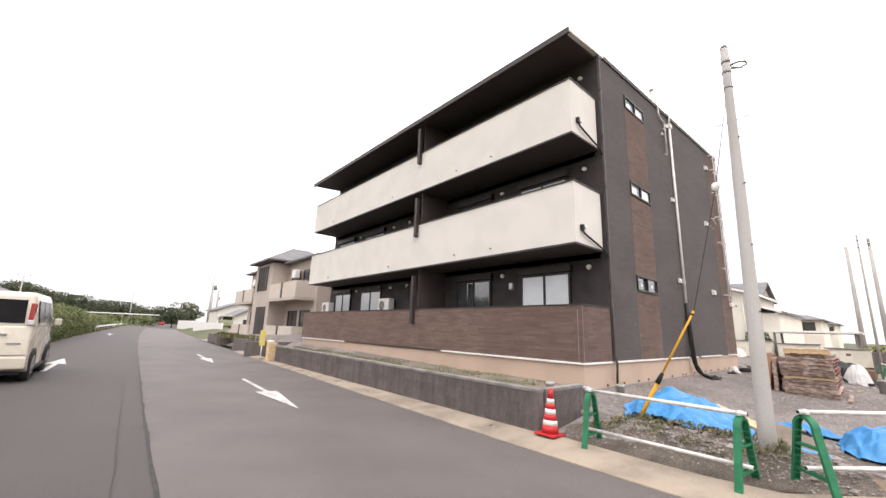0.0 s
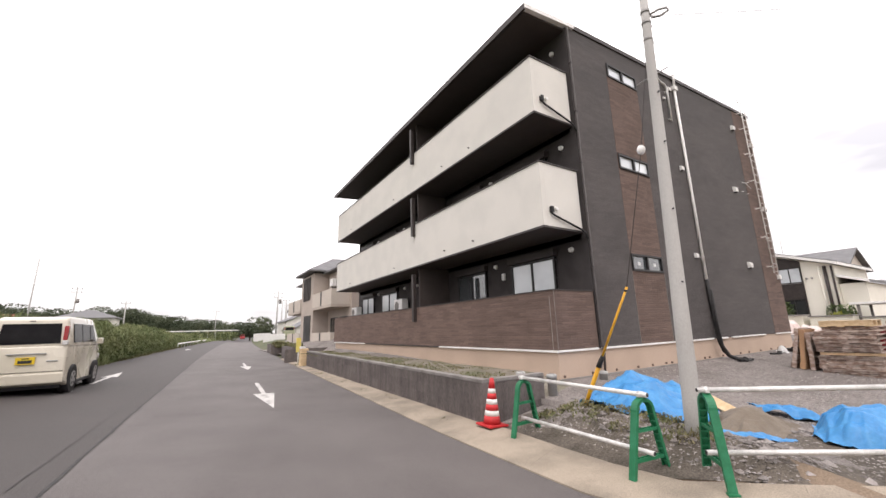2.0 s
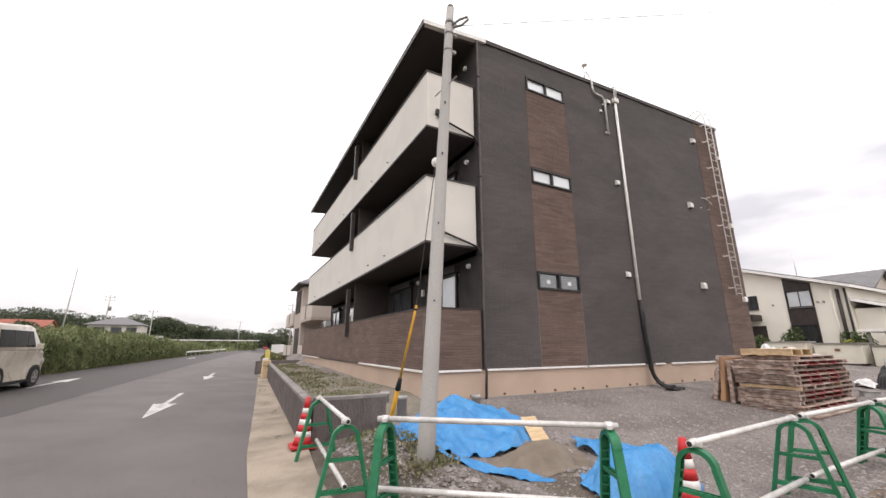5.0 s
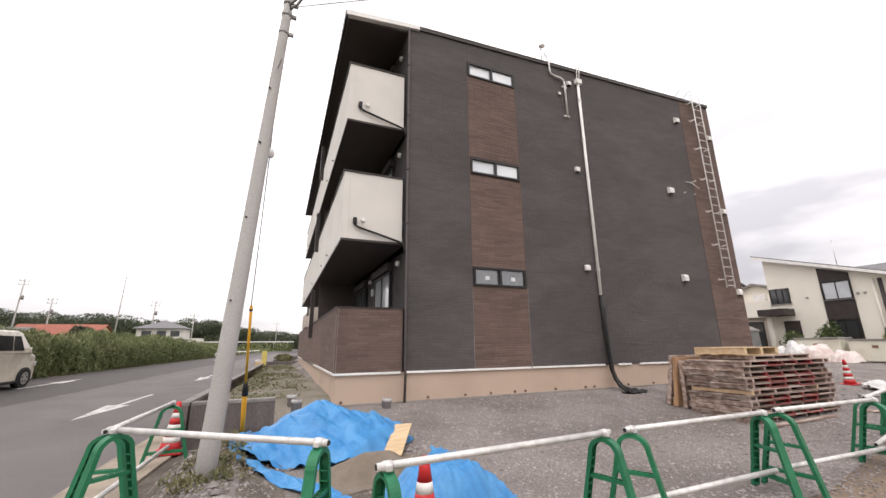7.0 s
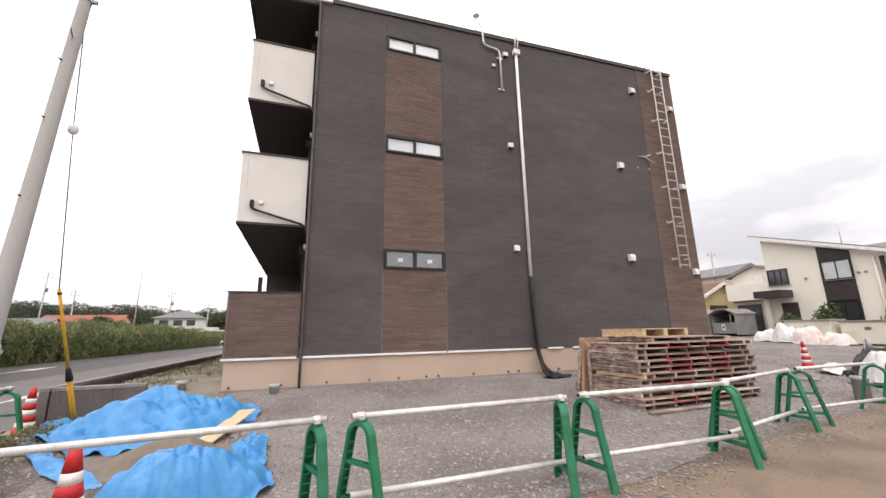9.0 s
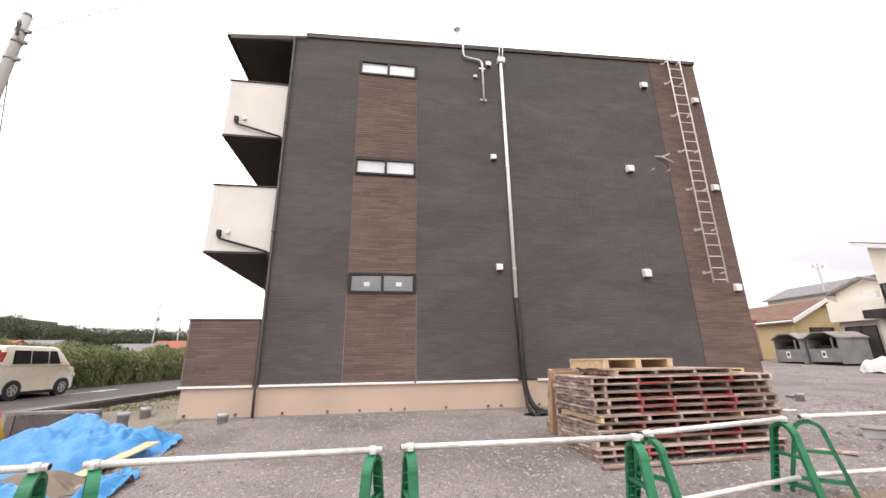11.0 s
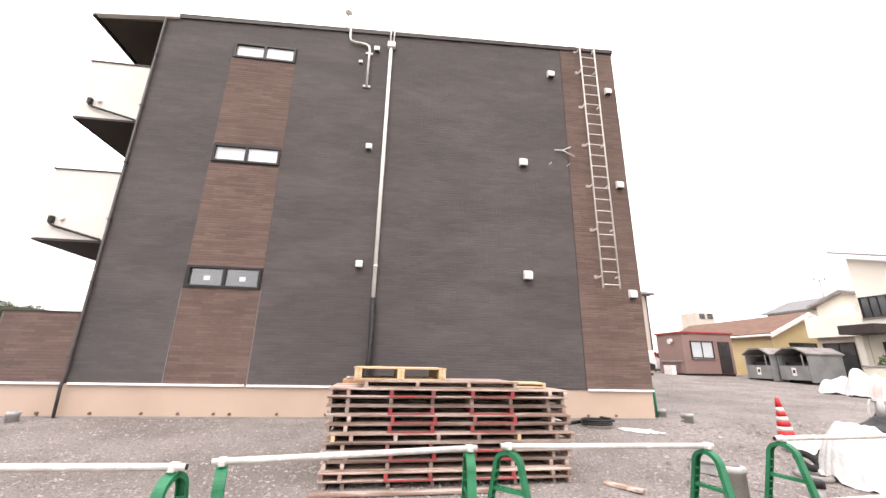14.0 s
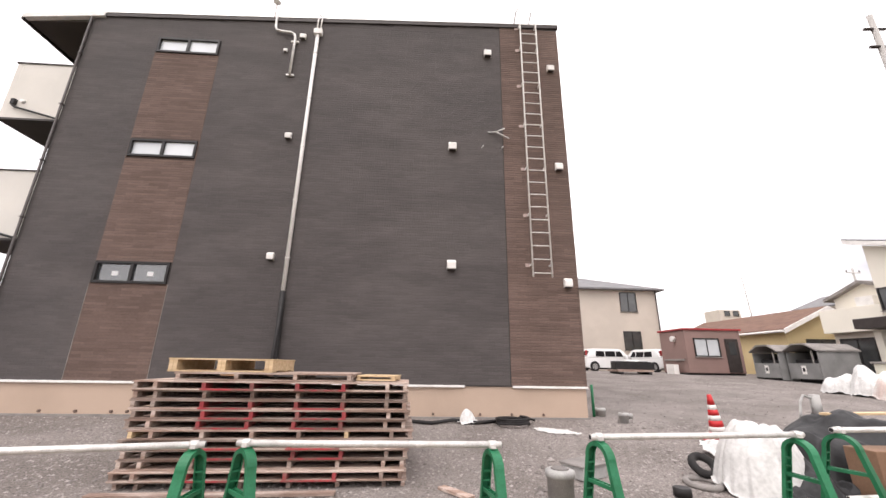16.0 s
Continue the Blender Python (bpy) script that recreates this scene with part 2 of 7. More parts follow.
def land(x, y):
    off = x - road_mid(y) + 1.2
    r = 0.15 + 0.045 * (4 - min(5.0, max(-3.4, off)))
    side = smooth(4.9, 5.6, off)
    w = smooth(5.2, 8.0, off)
    k = lot_height(y) * w + (0.17 if y > 0 else lot_height(y)) * (1 - w)
    z = r * (1 - side) + k * side
    dx, dy = x - 6.1, max(0.9 - y, 0, y - 2.9)
    z += 0.27 * math.exp(-(dx * dx) / 0.25 - dy * dy / 0.3)
    return z


def sheet(name, rows, material, label, dz=0.0, kind="structure"):
    """A strip of ground through rows of (x, y) places, laid on the land."""
    verts = [(x, y, land(x, y) + dz) for row in rows for x, y in row]
    n = len(rows[0])
    faces = [(i * n + j, i * n + j + 1, (i + 1) * n + j + 1, (i + 1) * n + j) for i in range(len(rows) - 1) for j in range(n - 1)]
    me = bpy.data.meshes.new(name)
    me.from_pydata(verts, [], faces)
    me.polygons.foreach_set("use_smooth", [True] * len(faces))
    me.materials.append(material)
    ob = tagged(new(name, me), label, kind=kind)
    if me.polygons[0].normal.z < 0:
        me.flip_normals()
    return ob


def steps(*runs):
    out = []
    for a, b, d in runs:
        n = max(1, round((b - a) / d))
        out += [a + (b - a) * i / n for i in range(n)]
    return out + [runs[-1][1]]


EDGE = [(4.86, 2.5), (5.2, 1.68), (5.75, 0.55), (6.5, -0.4), (8.0, -0.9), (11.9, -0.84), (13.8, -0.44), (17.6, 0.0), (22.0, 0.9), (60.0, 6.0)]
gx = steps((-2500, -500, 500), (-500, -60, 88), (-60, -6, 4), (-6, 14, 1), (14, 66, 4), (66, 500, 86), (500, 2500, 500))
gy = steps((-2500, -300, 550), (-300, -20, 28), (-20, 40, 1.5), (40, 260, 10), (260, 2500, 448))
sheet("ground", [[(x, y) for x in gx] for y in gy], FIELD, "weedy field reaching to the horizon", dz=-0.16)
sheet("road", [[(road_mid(y) - 4.7 + 8.35 * k / 12, y) for k in range(13)] for y in steps((-30, 40, 1), (40, 300, 5))], ASPHALT, "worn grey asphalt road")
sheet("side_road", [[(x, -14 + (lerp_table(EDGE, x) + 0.5 + 14) * k / 16) for k in range(17)] for x in steps((4.4, 6.71, 0.33), (6.71, 24, 0.4), (24, 62, 2))], DIRT, "sandy dirt lane beside the gravel lot", dz=-0.004)
sheet("gravel_lot", [[(x, lerp_table(EDGE, x) + 0.25 + ((4.15 if x < 6.7 else 44.0) - lerp_table(EDGE, x) - 0.25) * (k / 60) ** (1.0 if x < 6.7 else 2.0)) for k in range(61)] for x in steps((5.36, 6.69, 0.19), (6.71, 24, 0.4), (24, 62, 2))], GRAVEL, "grey crushed stone building lot", dz=0.003)


# ---------------------------------------------------------------- kerb gutter, markings, seams
def strip_poly(bm, left, right, dz):
    a = [bm.verts.new((x, y, land(x, y) + dz)) for x, y in left]
    b = [bm.verts.new((x, y, land(x, y) + dz)) for x, y in right]
    for i in range(len(a) - 1):
        bm.faces.new((a[i], b[i], b[i + 1], a[i + 1]))
    bmesh.ops.recalc_face_normals(bm, faces=bm.faces)
    return bm


OUTER = [(5.85, 26.0), (5.40, 18.5), (4.86, 9.5), (4.52, 4.2), (4.48, 2.5), (4.47, 1.75), (4.62, 1.0), (5.1, 0.15), (7.1, -1.05)]
INNER = [(6.35, 26.0), (5.90, 18.5), (5.50, 9.5), (5.34, 4.2), (5.22, 2.7), (5.2, 1.9), (5.25, 1.2), (5.72, 0.45), (7.4, -0.68)]
kerb = thing("pavement", "pale sandy concrete gutter along the road", "gutter", (5.2, 4.0, 0.15), kind="structure")


def along(line, s):
    k = min(int(s), len(line) - 2)
    f = s - k
    return Vector((line[k][0] * (1 - f) + line[k + 1][0] * f, line[k][1] * (1 - f) + line[k + 1][1] * f))


for k, count in enumerate((6, 8, 6, 2, 1, 1, 1, 1)):
    for j in range(count):
        a, b = k + j / count + 0.0005, k + (j + 1) / count - 0.0005
        bm = bmesh.new()
        quad = [along(OUTER, a), along(INNER, a), along(INNER, b), along(OUTER, b)]
        top = []
        for i, p in enumerate(quad):
            top.append(bm.verts.new((p.x, p.y, land(p.x, p.y) + (0.018 if i in (0, 3) else 0.045))))
        low = [bm.verts.new((v.co.x, v.co.y, v.co.z - 0.12)) for v in top]
        bm.faces.new(top)
        for i in range(4):
            bm.faces.new((top[i], low[i], low[(i + 1) % 4], top[(i + 1) % 4]))
        bmesh.ops.recalc_face_normals(bm, faces=bm.faces)
        part("gutter_slab", bm, CONCRETE, kerb)


def road_arrow(x, y, length, width, toward=-1, turn=0.05):
    bm = bmesh.new()
    def at(u, v):
        u = u * width if abs(u) > 0.1 else u
        v = v * length * -toward
        px, py = x + u + turn * v, y + v
        return bm.verts.new((px, py, land(px, py) + 0.012))
    for quad in (((-0.055, 0.5), (0.055, 0.5), (0.055, 0.24), (-0.055, 0.24)), ((-0.055, 0.24), (0.055, 0.24), (0.055, -0.02), (-0.055, -0.02)), ((-0.5, -0.02), (0.5, -0.02), (0.0, -0.5))):
        bm.faces.new([at(u, v) for u, v in quad])
    bmesh.ops.remove_doubles(bm, verts=bm.verts, dist=0.001)
    bmesh.ops.recalc_face_normals(bm, faces=bm.faces)
    return solo("road_arrow", bm, PAINT, "worn white painted arrow on the asphalt road", "road marking", "painted road arrows", "structure")


road_arrow(2.82, 10.2, 4.8, 0.50)
road_arrow(3.35, 20.2, 4.8, 0.50)
road_arrow(2.62, -0.15, 4.8, 0.50)
road_arrow(-1.15, 16.6, 4.2, 0.45, toward=1)
road_arrow(0.6, 46.0, 4.6, 0.62, toward=1)

bm = bmesh.new()
rng = random.Random(4)
for x_off, y0, y1, wid in ((0.0, -8, 21, 0.026), (-0.30, 4.5, 13.5, 0.007), (-0.02, 21, 60, 0.014)):
    y, pts = y0, []
    while y < y1:
        pts.append((road_mid(y) - 1.02 + x_off + rng.uniform(-0.012, 0.012), y))
        y += rng.uniform(0.12, 0.5)
    strip_poly(bm, [(x - wid * rng.uniform(0.4, 1), y) for x, y in pts], [(x + wid * rng.uniform(0.4, 1), y) for x, y in pts], 0.008)
for yy in (25.2, 27.6):
    strip_poly(bm, [(road_mid(yy) - 1.0 + 0.46 * k, yy + 0.35 * k / 10 - 0.05) for k in range(11)], [(road_mid(yy) - 1.0 + 0.46 * k, yy + 0.35 * k / 10 + 0.05) for k in range(11)], 0.009)
solo("road_seam", bm, TAR, "dark cracked tar seam in the asphalt", "seam", kind="structure")
bm = bmesh.new()
strip_poly(bm, [(road_mid(y) - 1.02, y) for y in steps((-30, 90, 1.0))], [(road_mid(y) + 3.6, y) for y in steps((-30, 90, 1.0))], 0.0025)
solo("road_patch", bm, ASPHALT_OLD, "paler resurfaced lane of asphalt", "road patch", kind="structure")


sheet("disturbed_soil", [[(x, max(lerp_table(EDGE, x) - 0.15, y0) + (y1 - max(lerp_table(EDGE, x) - 0.15, y0)) * k / 14) for k in range(15)] for x, y0, y1 in
                         [(5.2 + 0.2 * j, -0.6, min(4.1, 4.1 - max(0, j - 5) * 0.42 + 0.15 * math.sin(j * 2.1))) for j in range(14)]], SOIL, "dark disturbed soil round the pole", dz=0.007)


# ---------------------------------------------------------------- dark block retaining wall and the bed behind it
wall_line = ((5.37, 4.22), (5.92, 18.7))
bed = sheet("planting_bed", [[(5.55 + (y - 4.3) * 0.038 + (7.7 - 5.55 - (y - 4.3) * 0.038) * k / 8, y) for k in range(9)] for y in steps((4.3, 21, 0.4))], BED, "bare soil bed with weeds behind the block wall", 0.0)
for v in bed.data.vertices:
    k = 1.0 if v.co.x < 6.5 else smooth(4.2, 5.8, v.co.y)
    v.co.z = (0.70 + 0.06 * noise.noise(v.co * 1.3)) * k + (land(v.co.x, v.co.y) - 0.01) * (1 - k)
blockwall = thing("block_wall", "low charcoal ribbed concrete block retaining wall with grey caps", "wall", (5.4, 4.3, 0.2), kind="structure")
bm = bmesh.new()
box(bm, 0.0006, 0.3994, 0.0, 0.12, 0.0006, 0.1894)
for k in range(16):
    box(bm, 0.004 + k * 0.025, 0.019 + k * 0.025, -0.007, 0.002, 0.001, 0.189)
block_mesh = mesh_of("block", bm, BLOCK)
bm = bmesh.new()
box(bm, 0.0008, 0.3992, -0.006, 0.135, 0.0, 0.055, 0.006)
for k in range(8):
    box(bm, 0.006 + k * 0.05, 0.044 + k * 0.05, -0.014, -0.005, 0.004, 0.050)
cap_mesh = mesh_of("cap_block", bm, BLOCK_CAP)
d = Vector((wall_line[1][0] - wall_line[0][0], wall_line[1][1] - wall_line[0][1]))
turn_a = math.atan2(d.y, d.x)
length = d.length
n_blocks = int(length / 0.4)
for k in range(n_blocks):
    for c in range(4):
        s = k * 0.4
        ob = part("block", block_mesh, None, blockwall)
        m = Matrix.Translation((wall_line[0][0], wall_line[0][1], 0.04 + c * 0.19)) @ Matrix.Rotation(turn_a - math.pi, 4, "Z") @ Matrix.Translation((-s - 0.4, -0.12, 0))
        ob.matrix_basis = m
    ob = part("cap_block", cap_mesh, None, blockwall)
    ob.matrix_basis = Matrix.Translation((wall_line[0][0], wall_line[0][1], 0.802)) @ Matrix.Rotation(turn_a - math.pi, 4, "Z") @ Matrix.Translation((-s - 0.4, -0.12, 0))
for k in range(3):
    for c in range(4):
        ob = part("block", block_mesh, None, blockwall)
        ob.matrix_basis = Matrix.Translation((5.41 + k * 0.401, 4.2, 0.04 + c * 0.19))
    ob = part("cap_block", cap_mesh, None, blockwall)
    ob.matrix_basis = Matrix.Translation((5.41 + k * 0.401, 4.2, 0.802)) 


# ---------------------------------------------------------------- apartment building
GX0, GX1, GY, FY = 8.97, 20.50, 4.70, 20.15   # gable wall from x to x, its plane, far end
FX = 7.60                                     # face of the balconies
Z0, ZB = 0.30, 1.15                           # foundation foot, top of foundation
flat = thing("apartment_building", "three-storey charcoal and brown brick apartment block with ivory balconies", "building", (14, 12, 0.57))


def roof_z(x):
    return 9.60 + (x - 9.29) * 0.0482


def brick_rows(u0, u1, v0, v1, bw, bh, holes=()):
    """Running bond: the rectangles of bricks inside u0..u1, v0..v1, leaving out the holes."""
    out = []
    row = 0
    v = v0
    while v < v1 - 0.012:
        top = min(v + bh, v1)
        u = u0 - (bw * 0.5 if row % 2 else 0)
        while u < u1 - 0.01:
            a, b = max(u, u0), min(u + bw, u1)
            spans = [(a, b)]
            for h0, h1, g0, g1 in holes:
                if top > g0 + 0.005 and v < g1 - 0.005:
                    spans = [q for s0, s1 in spans for q in ((s0, min(s1, h0)), (max(s0, h1), s1)) if q[1] - q[0] > 0.012]
            out += [(s0, s1, v, top) for s0, s1 in spans if s1 - s0 > 0.012]
            u += bw
        v += bh
        row += 1
    return out


def brick_verts(place, r, gap, depth, ch=0.004):
    a, b, c, e = r[0] + gap * 0.4, r[1] - gap * 0.4, r[2] + gap, r[3] - gap
    base = [(a, c, 0), (b, c, 0), (b, e, 0), (a, e, 0)]
    face = [(a + ch * 0.4, c + ch, depth), (b - ch * 0.4, c + ch, depth), (b - ch * 0.4, e - ch, depth), (a + ch * 0.4, e - ch, depth)]
    return [place(*p) for p in base + face]


BRICK_FACES = [(4, 5, 6, 7), (0, 1, 5, 4), (1, 2, 6, 5), (2, 3, 7, 6), (3, 0, 4, 7)]


def brick_field(name, rects, place, material, parent, gap=0.0018, depth=0.0055):
    verts, faces = [], []
    for r in rects:
        n = len(verts)
        verts += brick_verts(place, r, gap, depth)
        faces += [tuple(n + i for i in f) for f in BRICK_FACES]
    me = bpy.data.meshes.new(name)
    me.from_pydata(verts, [], faces)
    me.materials.append(material)
    ob = part(name, me, material, parent)
    return tagged(ob, kind="stuff")


def on_gable(u, v, d):
    return (u, GY - d, v)


def on_front(u, v, d):
    return (FX - d, u, v)


WIN_X = (10.63, 12.06)
WIN_Z = ((3.00, 3.45), (5.82, 6.25), (8.62, 9.05))
holes = [(WIN_X[0], WIN_X[1], a, b) for a, b in WIN_Z]
# gable wall with its three openings, in lengths round the window column
top_l, top_r = roof_z(WIN_X[0]), roof_z(WIN_X[1])
for x0, x1 in ((GX0, WIN_X[0]), (WIN_X[1], GX1)):
    gable = part("gable_wall", prism(bmesh.new(), [(x0, ZB), (x1, ZB), (x1, roof_z(x1)), (x0, roof_z(x0))], "y", GY, GY + 0.18), SIDING_BACK, flat)
for z0, z1 in ((ZB, 3.00), (3.45, 5.82), (6.25, 8.62)):
    part("spandrel", box(bmesh.new(), WIN_X[0], WIN_X[1], GY, GY + 0.18, z0, z1), BRICK_BACK, flat)
part("spandrel", prism(bmesh.new(), [(WIN_X[0], 9.05), (WIN_X[1], 9.05), (WIN_X[1], top_r), (WIN_X[0], top_l)], "y", GY, GY + 0.18), SIDING_BACK, flat)
dark = brick_rows(GX0 + 0.02, 10.60, ZB + 0.02, 9.62, 0.30, 0.062) + brick_rows(12.09, 18.96, ZB + 0.02, 9.74, 0.30, 0.062) + brick_rows(10.60, 12.09, 9.05, 9.66, 0.30, 0.062)
for k in range(5):
    a, b = 12.09 + k * 1.38, 12.09 + (k + 1) * 1.38
    dark += brick_rows(a, min(b, 18.96), 9.74, roof_z(a) - 0.02, 0.30, 0.062)
brick_field("siding_brick", dark, on_gable, SIDING, gable, gap=0.0012, depth=0.0028)
brown_high = brick_rows(10.60, 12.09, 3.45, 8.62, 0.42, 0.058, holes) + brick_rows(18.98, GX1, ZB + 0.02, roof_z(19) - 0.03, 0.42, 0.058)
brick_field("facing_bricks", brown_high, on_gable, BRICK, gable)
unit = bpy.data.meshes.new("brick")
unit.from_pydata(brick_verts(lambda u, v, d: (u, -d, v), (0, 0.42, 0, 0.058), 0.0018, 0.0055), [], BRICK_FACES)
unit.materials.append(BRICK)
half_unit = bpy.data.meshes.new("half_brick")
half_unit.from_pydata(brick_verts(lambda u, v, d: (u, -d, v), (0, 0.21, 0, 0.058), 0.0018, 0.0055), [], BRICK_FACES)
half_unit.materials.append(BRICK)
LAST = []


def single_bricks(rects, parent, turn=None):
    """Bricks as objects of their own on one shared mesh; they are linked last."""
    LAST.append((rects, parent, turn))


single_bricks(brick_rows(10.60, 12.09, ZB + 0.02, 3.00, 0.42, 0.058), gable, "gable")
# edge beads of the brown panels, thin pale upright lines
for x, z0, z1 in ((10.595, ZB + 0.02, 3.0), (12.095, ZB + 0.02, 3.0)):
    part("bead", box(bmesh.new(), x - 0.004, x + 0.004, GY - 0.009, GY - 0.001, z0, z1), BLOCK_CAP, gable, "thin pale joint bead")


def small_window(parent, x0, x1, z0, z1):
    upper = z0 > 4
    # Ground-floor windows are backed by a panel in the colour of room shade.
    w = part("window", box(bmesh.new(), x0, x1, GY + 0.10, GY + 0.12, z0, z1), CURTAIN if upper else ROOM_SHADE, parent, "narrow two-pane sliding window")
    bm = bmesh.new()
    t = 0.05
    for a, b, c, e in ((x0, x1, z0, z0 + t), (x0, x1, z1 - t, z1), (x0, x0 + t, z0 + t, z1 - t), (x1 - t, x1, z0 + t, z1 - t), ((x0 + x1) / 2 - 0.03, (x0 + x1) / 2 + 0.03, z0 + t, z1 - t)):
        box(bm, a, b, GY - 0.035, GY + 0.06, c, e, 0.004)
    part("window_frame", bm, FRAME_BLACK, w, "black aluminium frame")
    m = (x0 + x1) / 2
    for a, b, y in ((x0 + t, m - 0.03, GY + 0.028), (m + 0.03, x1 - t, GY + 0.01)):
        # Upper panes get the sky's reflection as a pale base colour.
        part("pane", box(bmesh.new(), a, b, y, y + 0.006, z0 + t, z1 - t), PANE_PALE if upper else PANE, w, "glossy pane, sky reflection coloured in where pale")
        if not upper:
            part("sticker", box(bmesh.new(), (a + b) / 2 - 0.05, (a + b) / 2 + 0.07, y - 0.004, y - 0.001, z0 + 0.16, z0 + 0.25), CURTAIN, w, "small white sticker")
    return w


for a, b in WIN_Z:
    small_window(flat, WIN_X[0], WIN_X[1], a, b)

# body, far end, front wall behind the balconies
part("front_wall", box(bmesh.new(), GX0, GX0 + 0.18, GY + 0.18, FY, ZB, 9.58), SIDING_BACK, flat, "dark textured wall behind the balconies")
part("back_wall", box(bmesh.new(), GX1 - 0.18, GX1, GY + 0.18, FY, ZB, 10.1), SIDING_BACK, flat)
part("far_wall", prism(bmesh.new(), [(GX0, ZB), (GX1, ZB), (GX1, 10.1), (GX0, 9.55)], "y", FY, FY + 0.18), SIDING_BACK, flat)
part("floor_slab", box(bmesh.new(), GX0, GX1, GY + 0.18, FY, 3.7, 3.9), SOFFIT, flat)
part("floor_slab", box(bmesh.new(), GX0, GX1, GY + 0.18, FY, 6.5, 6.7), SOFFIT, flat)
fnd = part("foundation", box(bmesh.new(), GX0 - 1.34, GX1 - 0.02, GY + 0.02, FY - 0.02, Z0, ZB, 0.004), FOUNDATION, flat, "salmon rendered foundation")
part("render_foot", box(bmesh.new(), GX0 - 1.37, GX1 + 0.01, GY - 0.02, GY + 0.02, 0.50, 0.598), BLOCK_CAP, fnd, "pale mortar line at the foot")
rng = random.Random(9)
x = 7.75
while x < 20.2:
    bm = bmesh.new()
    tube(bm, [(x, GY + 0.03, 0.645), (x, GY - 0.012, 0.645)], 0.026, 8)
    part("plug", bm, BRICK, fnd, "red-brown form-tie plug")
    x += rng.choice((0.28, 0.62, 0.85, 0.9))
for x0, x1 in ((FX + 0.02, 8.90), (9.02, 12.06), (12.10, 14.30), (14.75, 15.20), (15.5, 18.05), (19.0, GX1 + 0.01)):
    part("drip_trim", box(bmesh.new(), x0, x1, GY - 0.03, GY + 0.03, ZB - 0.022, ZB + 0.02, 0.004), WHITE_TRIM, flat, "white drip trim")
for y0, y1 in ((GY - 0.02, 9.37), (15.67, FY)):
    part("drip_trim", box(bmesh.new(), FX - 0.03, FX + 0.03, y0, y1, ZB - 0.022, ZB + 0.02, 0.004), WHITE_TRIM, flat, "white drip trim")
part("drip_trim", box(bmesh.new(), FX - 0.012, FX + 0.03, 9.38, 15.66, ZB - 0.02, ZB + 0.018, 0.004), DARK_METAL, flat, "bare dark drip edge")

# low brown wall of the ground-floor terraces
low = part("terrace_wall", box(bmesh.new(), FX, FX + 0.14, GY + 0.14, FY + 0.2, ZB, 2.42), BRICK_BACK, flat)
low_end = part("terrace_wall", box(bmesh.new(), FX, GX0 - 0.03, GY, GY + 0.14, ZB, 2.42), BRICK_BACK, flat)
part("coping", box(bmesh.new(), FX - 0.02, FX + 0.16, GY - 0.02, FY + 0.2, 2.42, 2.445, 0.004), DARK_METAL, flat, "dark metal coping")
part("coping", box(bmesh.new(), FX + 0.162, GX0 - 0.03, GY - 0.02, GY + 0.16, 2.42, 2.445, 0.004), DARK_METAL, flat, "dark metal coping")
front_rects = brick_rows(GY, FY + 0.18, ZB + 0.02, 2.42, 0.42, 0.058)
single_bricks([r for r in front_rects if r[1] < 8.0], low, "front")
brick_field("facing_bricks", [r for r in front_rects if r[1] >= 8.0], on_front, BRICK, low)
single_bricks(brick_rows(FX, GX0 - 0.05, ZB + 0.02, 2.42, 0.42, 0.058), low_end, "gable")
part("bead", box(bmesh.new(), FX + 0.014, FX + 0.022, GY - 0.010, GY - 0.001, ZB + 0.02, 2.42), BLOCK_CAP, low_end, "thin pale corner bead")
part("bead", box(bmesh.new(), FX - 0.010, FX - 0.001, GY + 0.10, GY + 0.110, ZB + 0.02, 2.3), BLOCK_CAP, low, "thin pale joint bead")

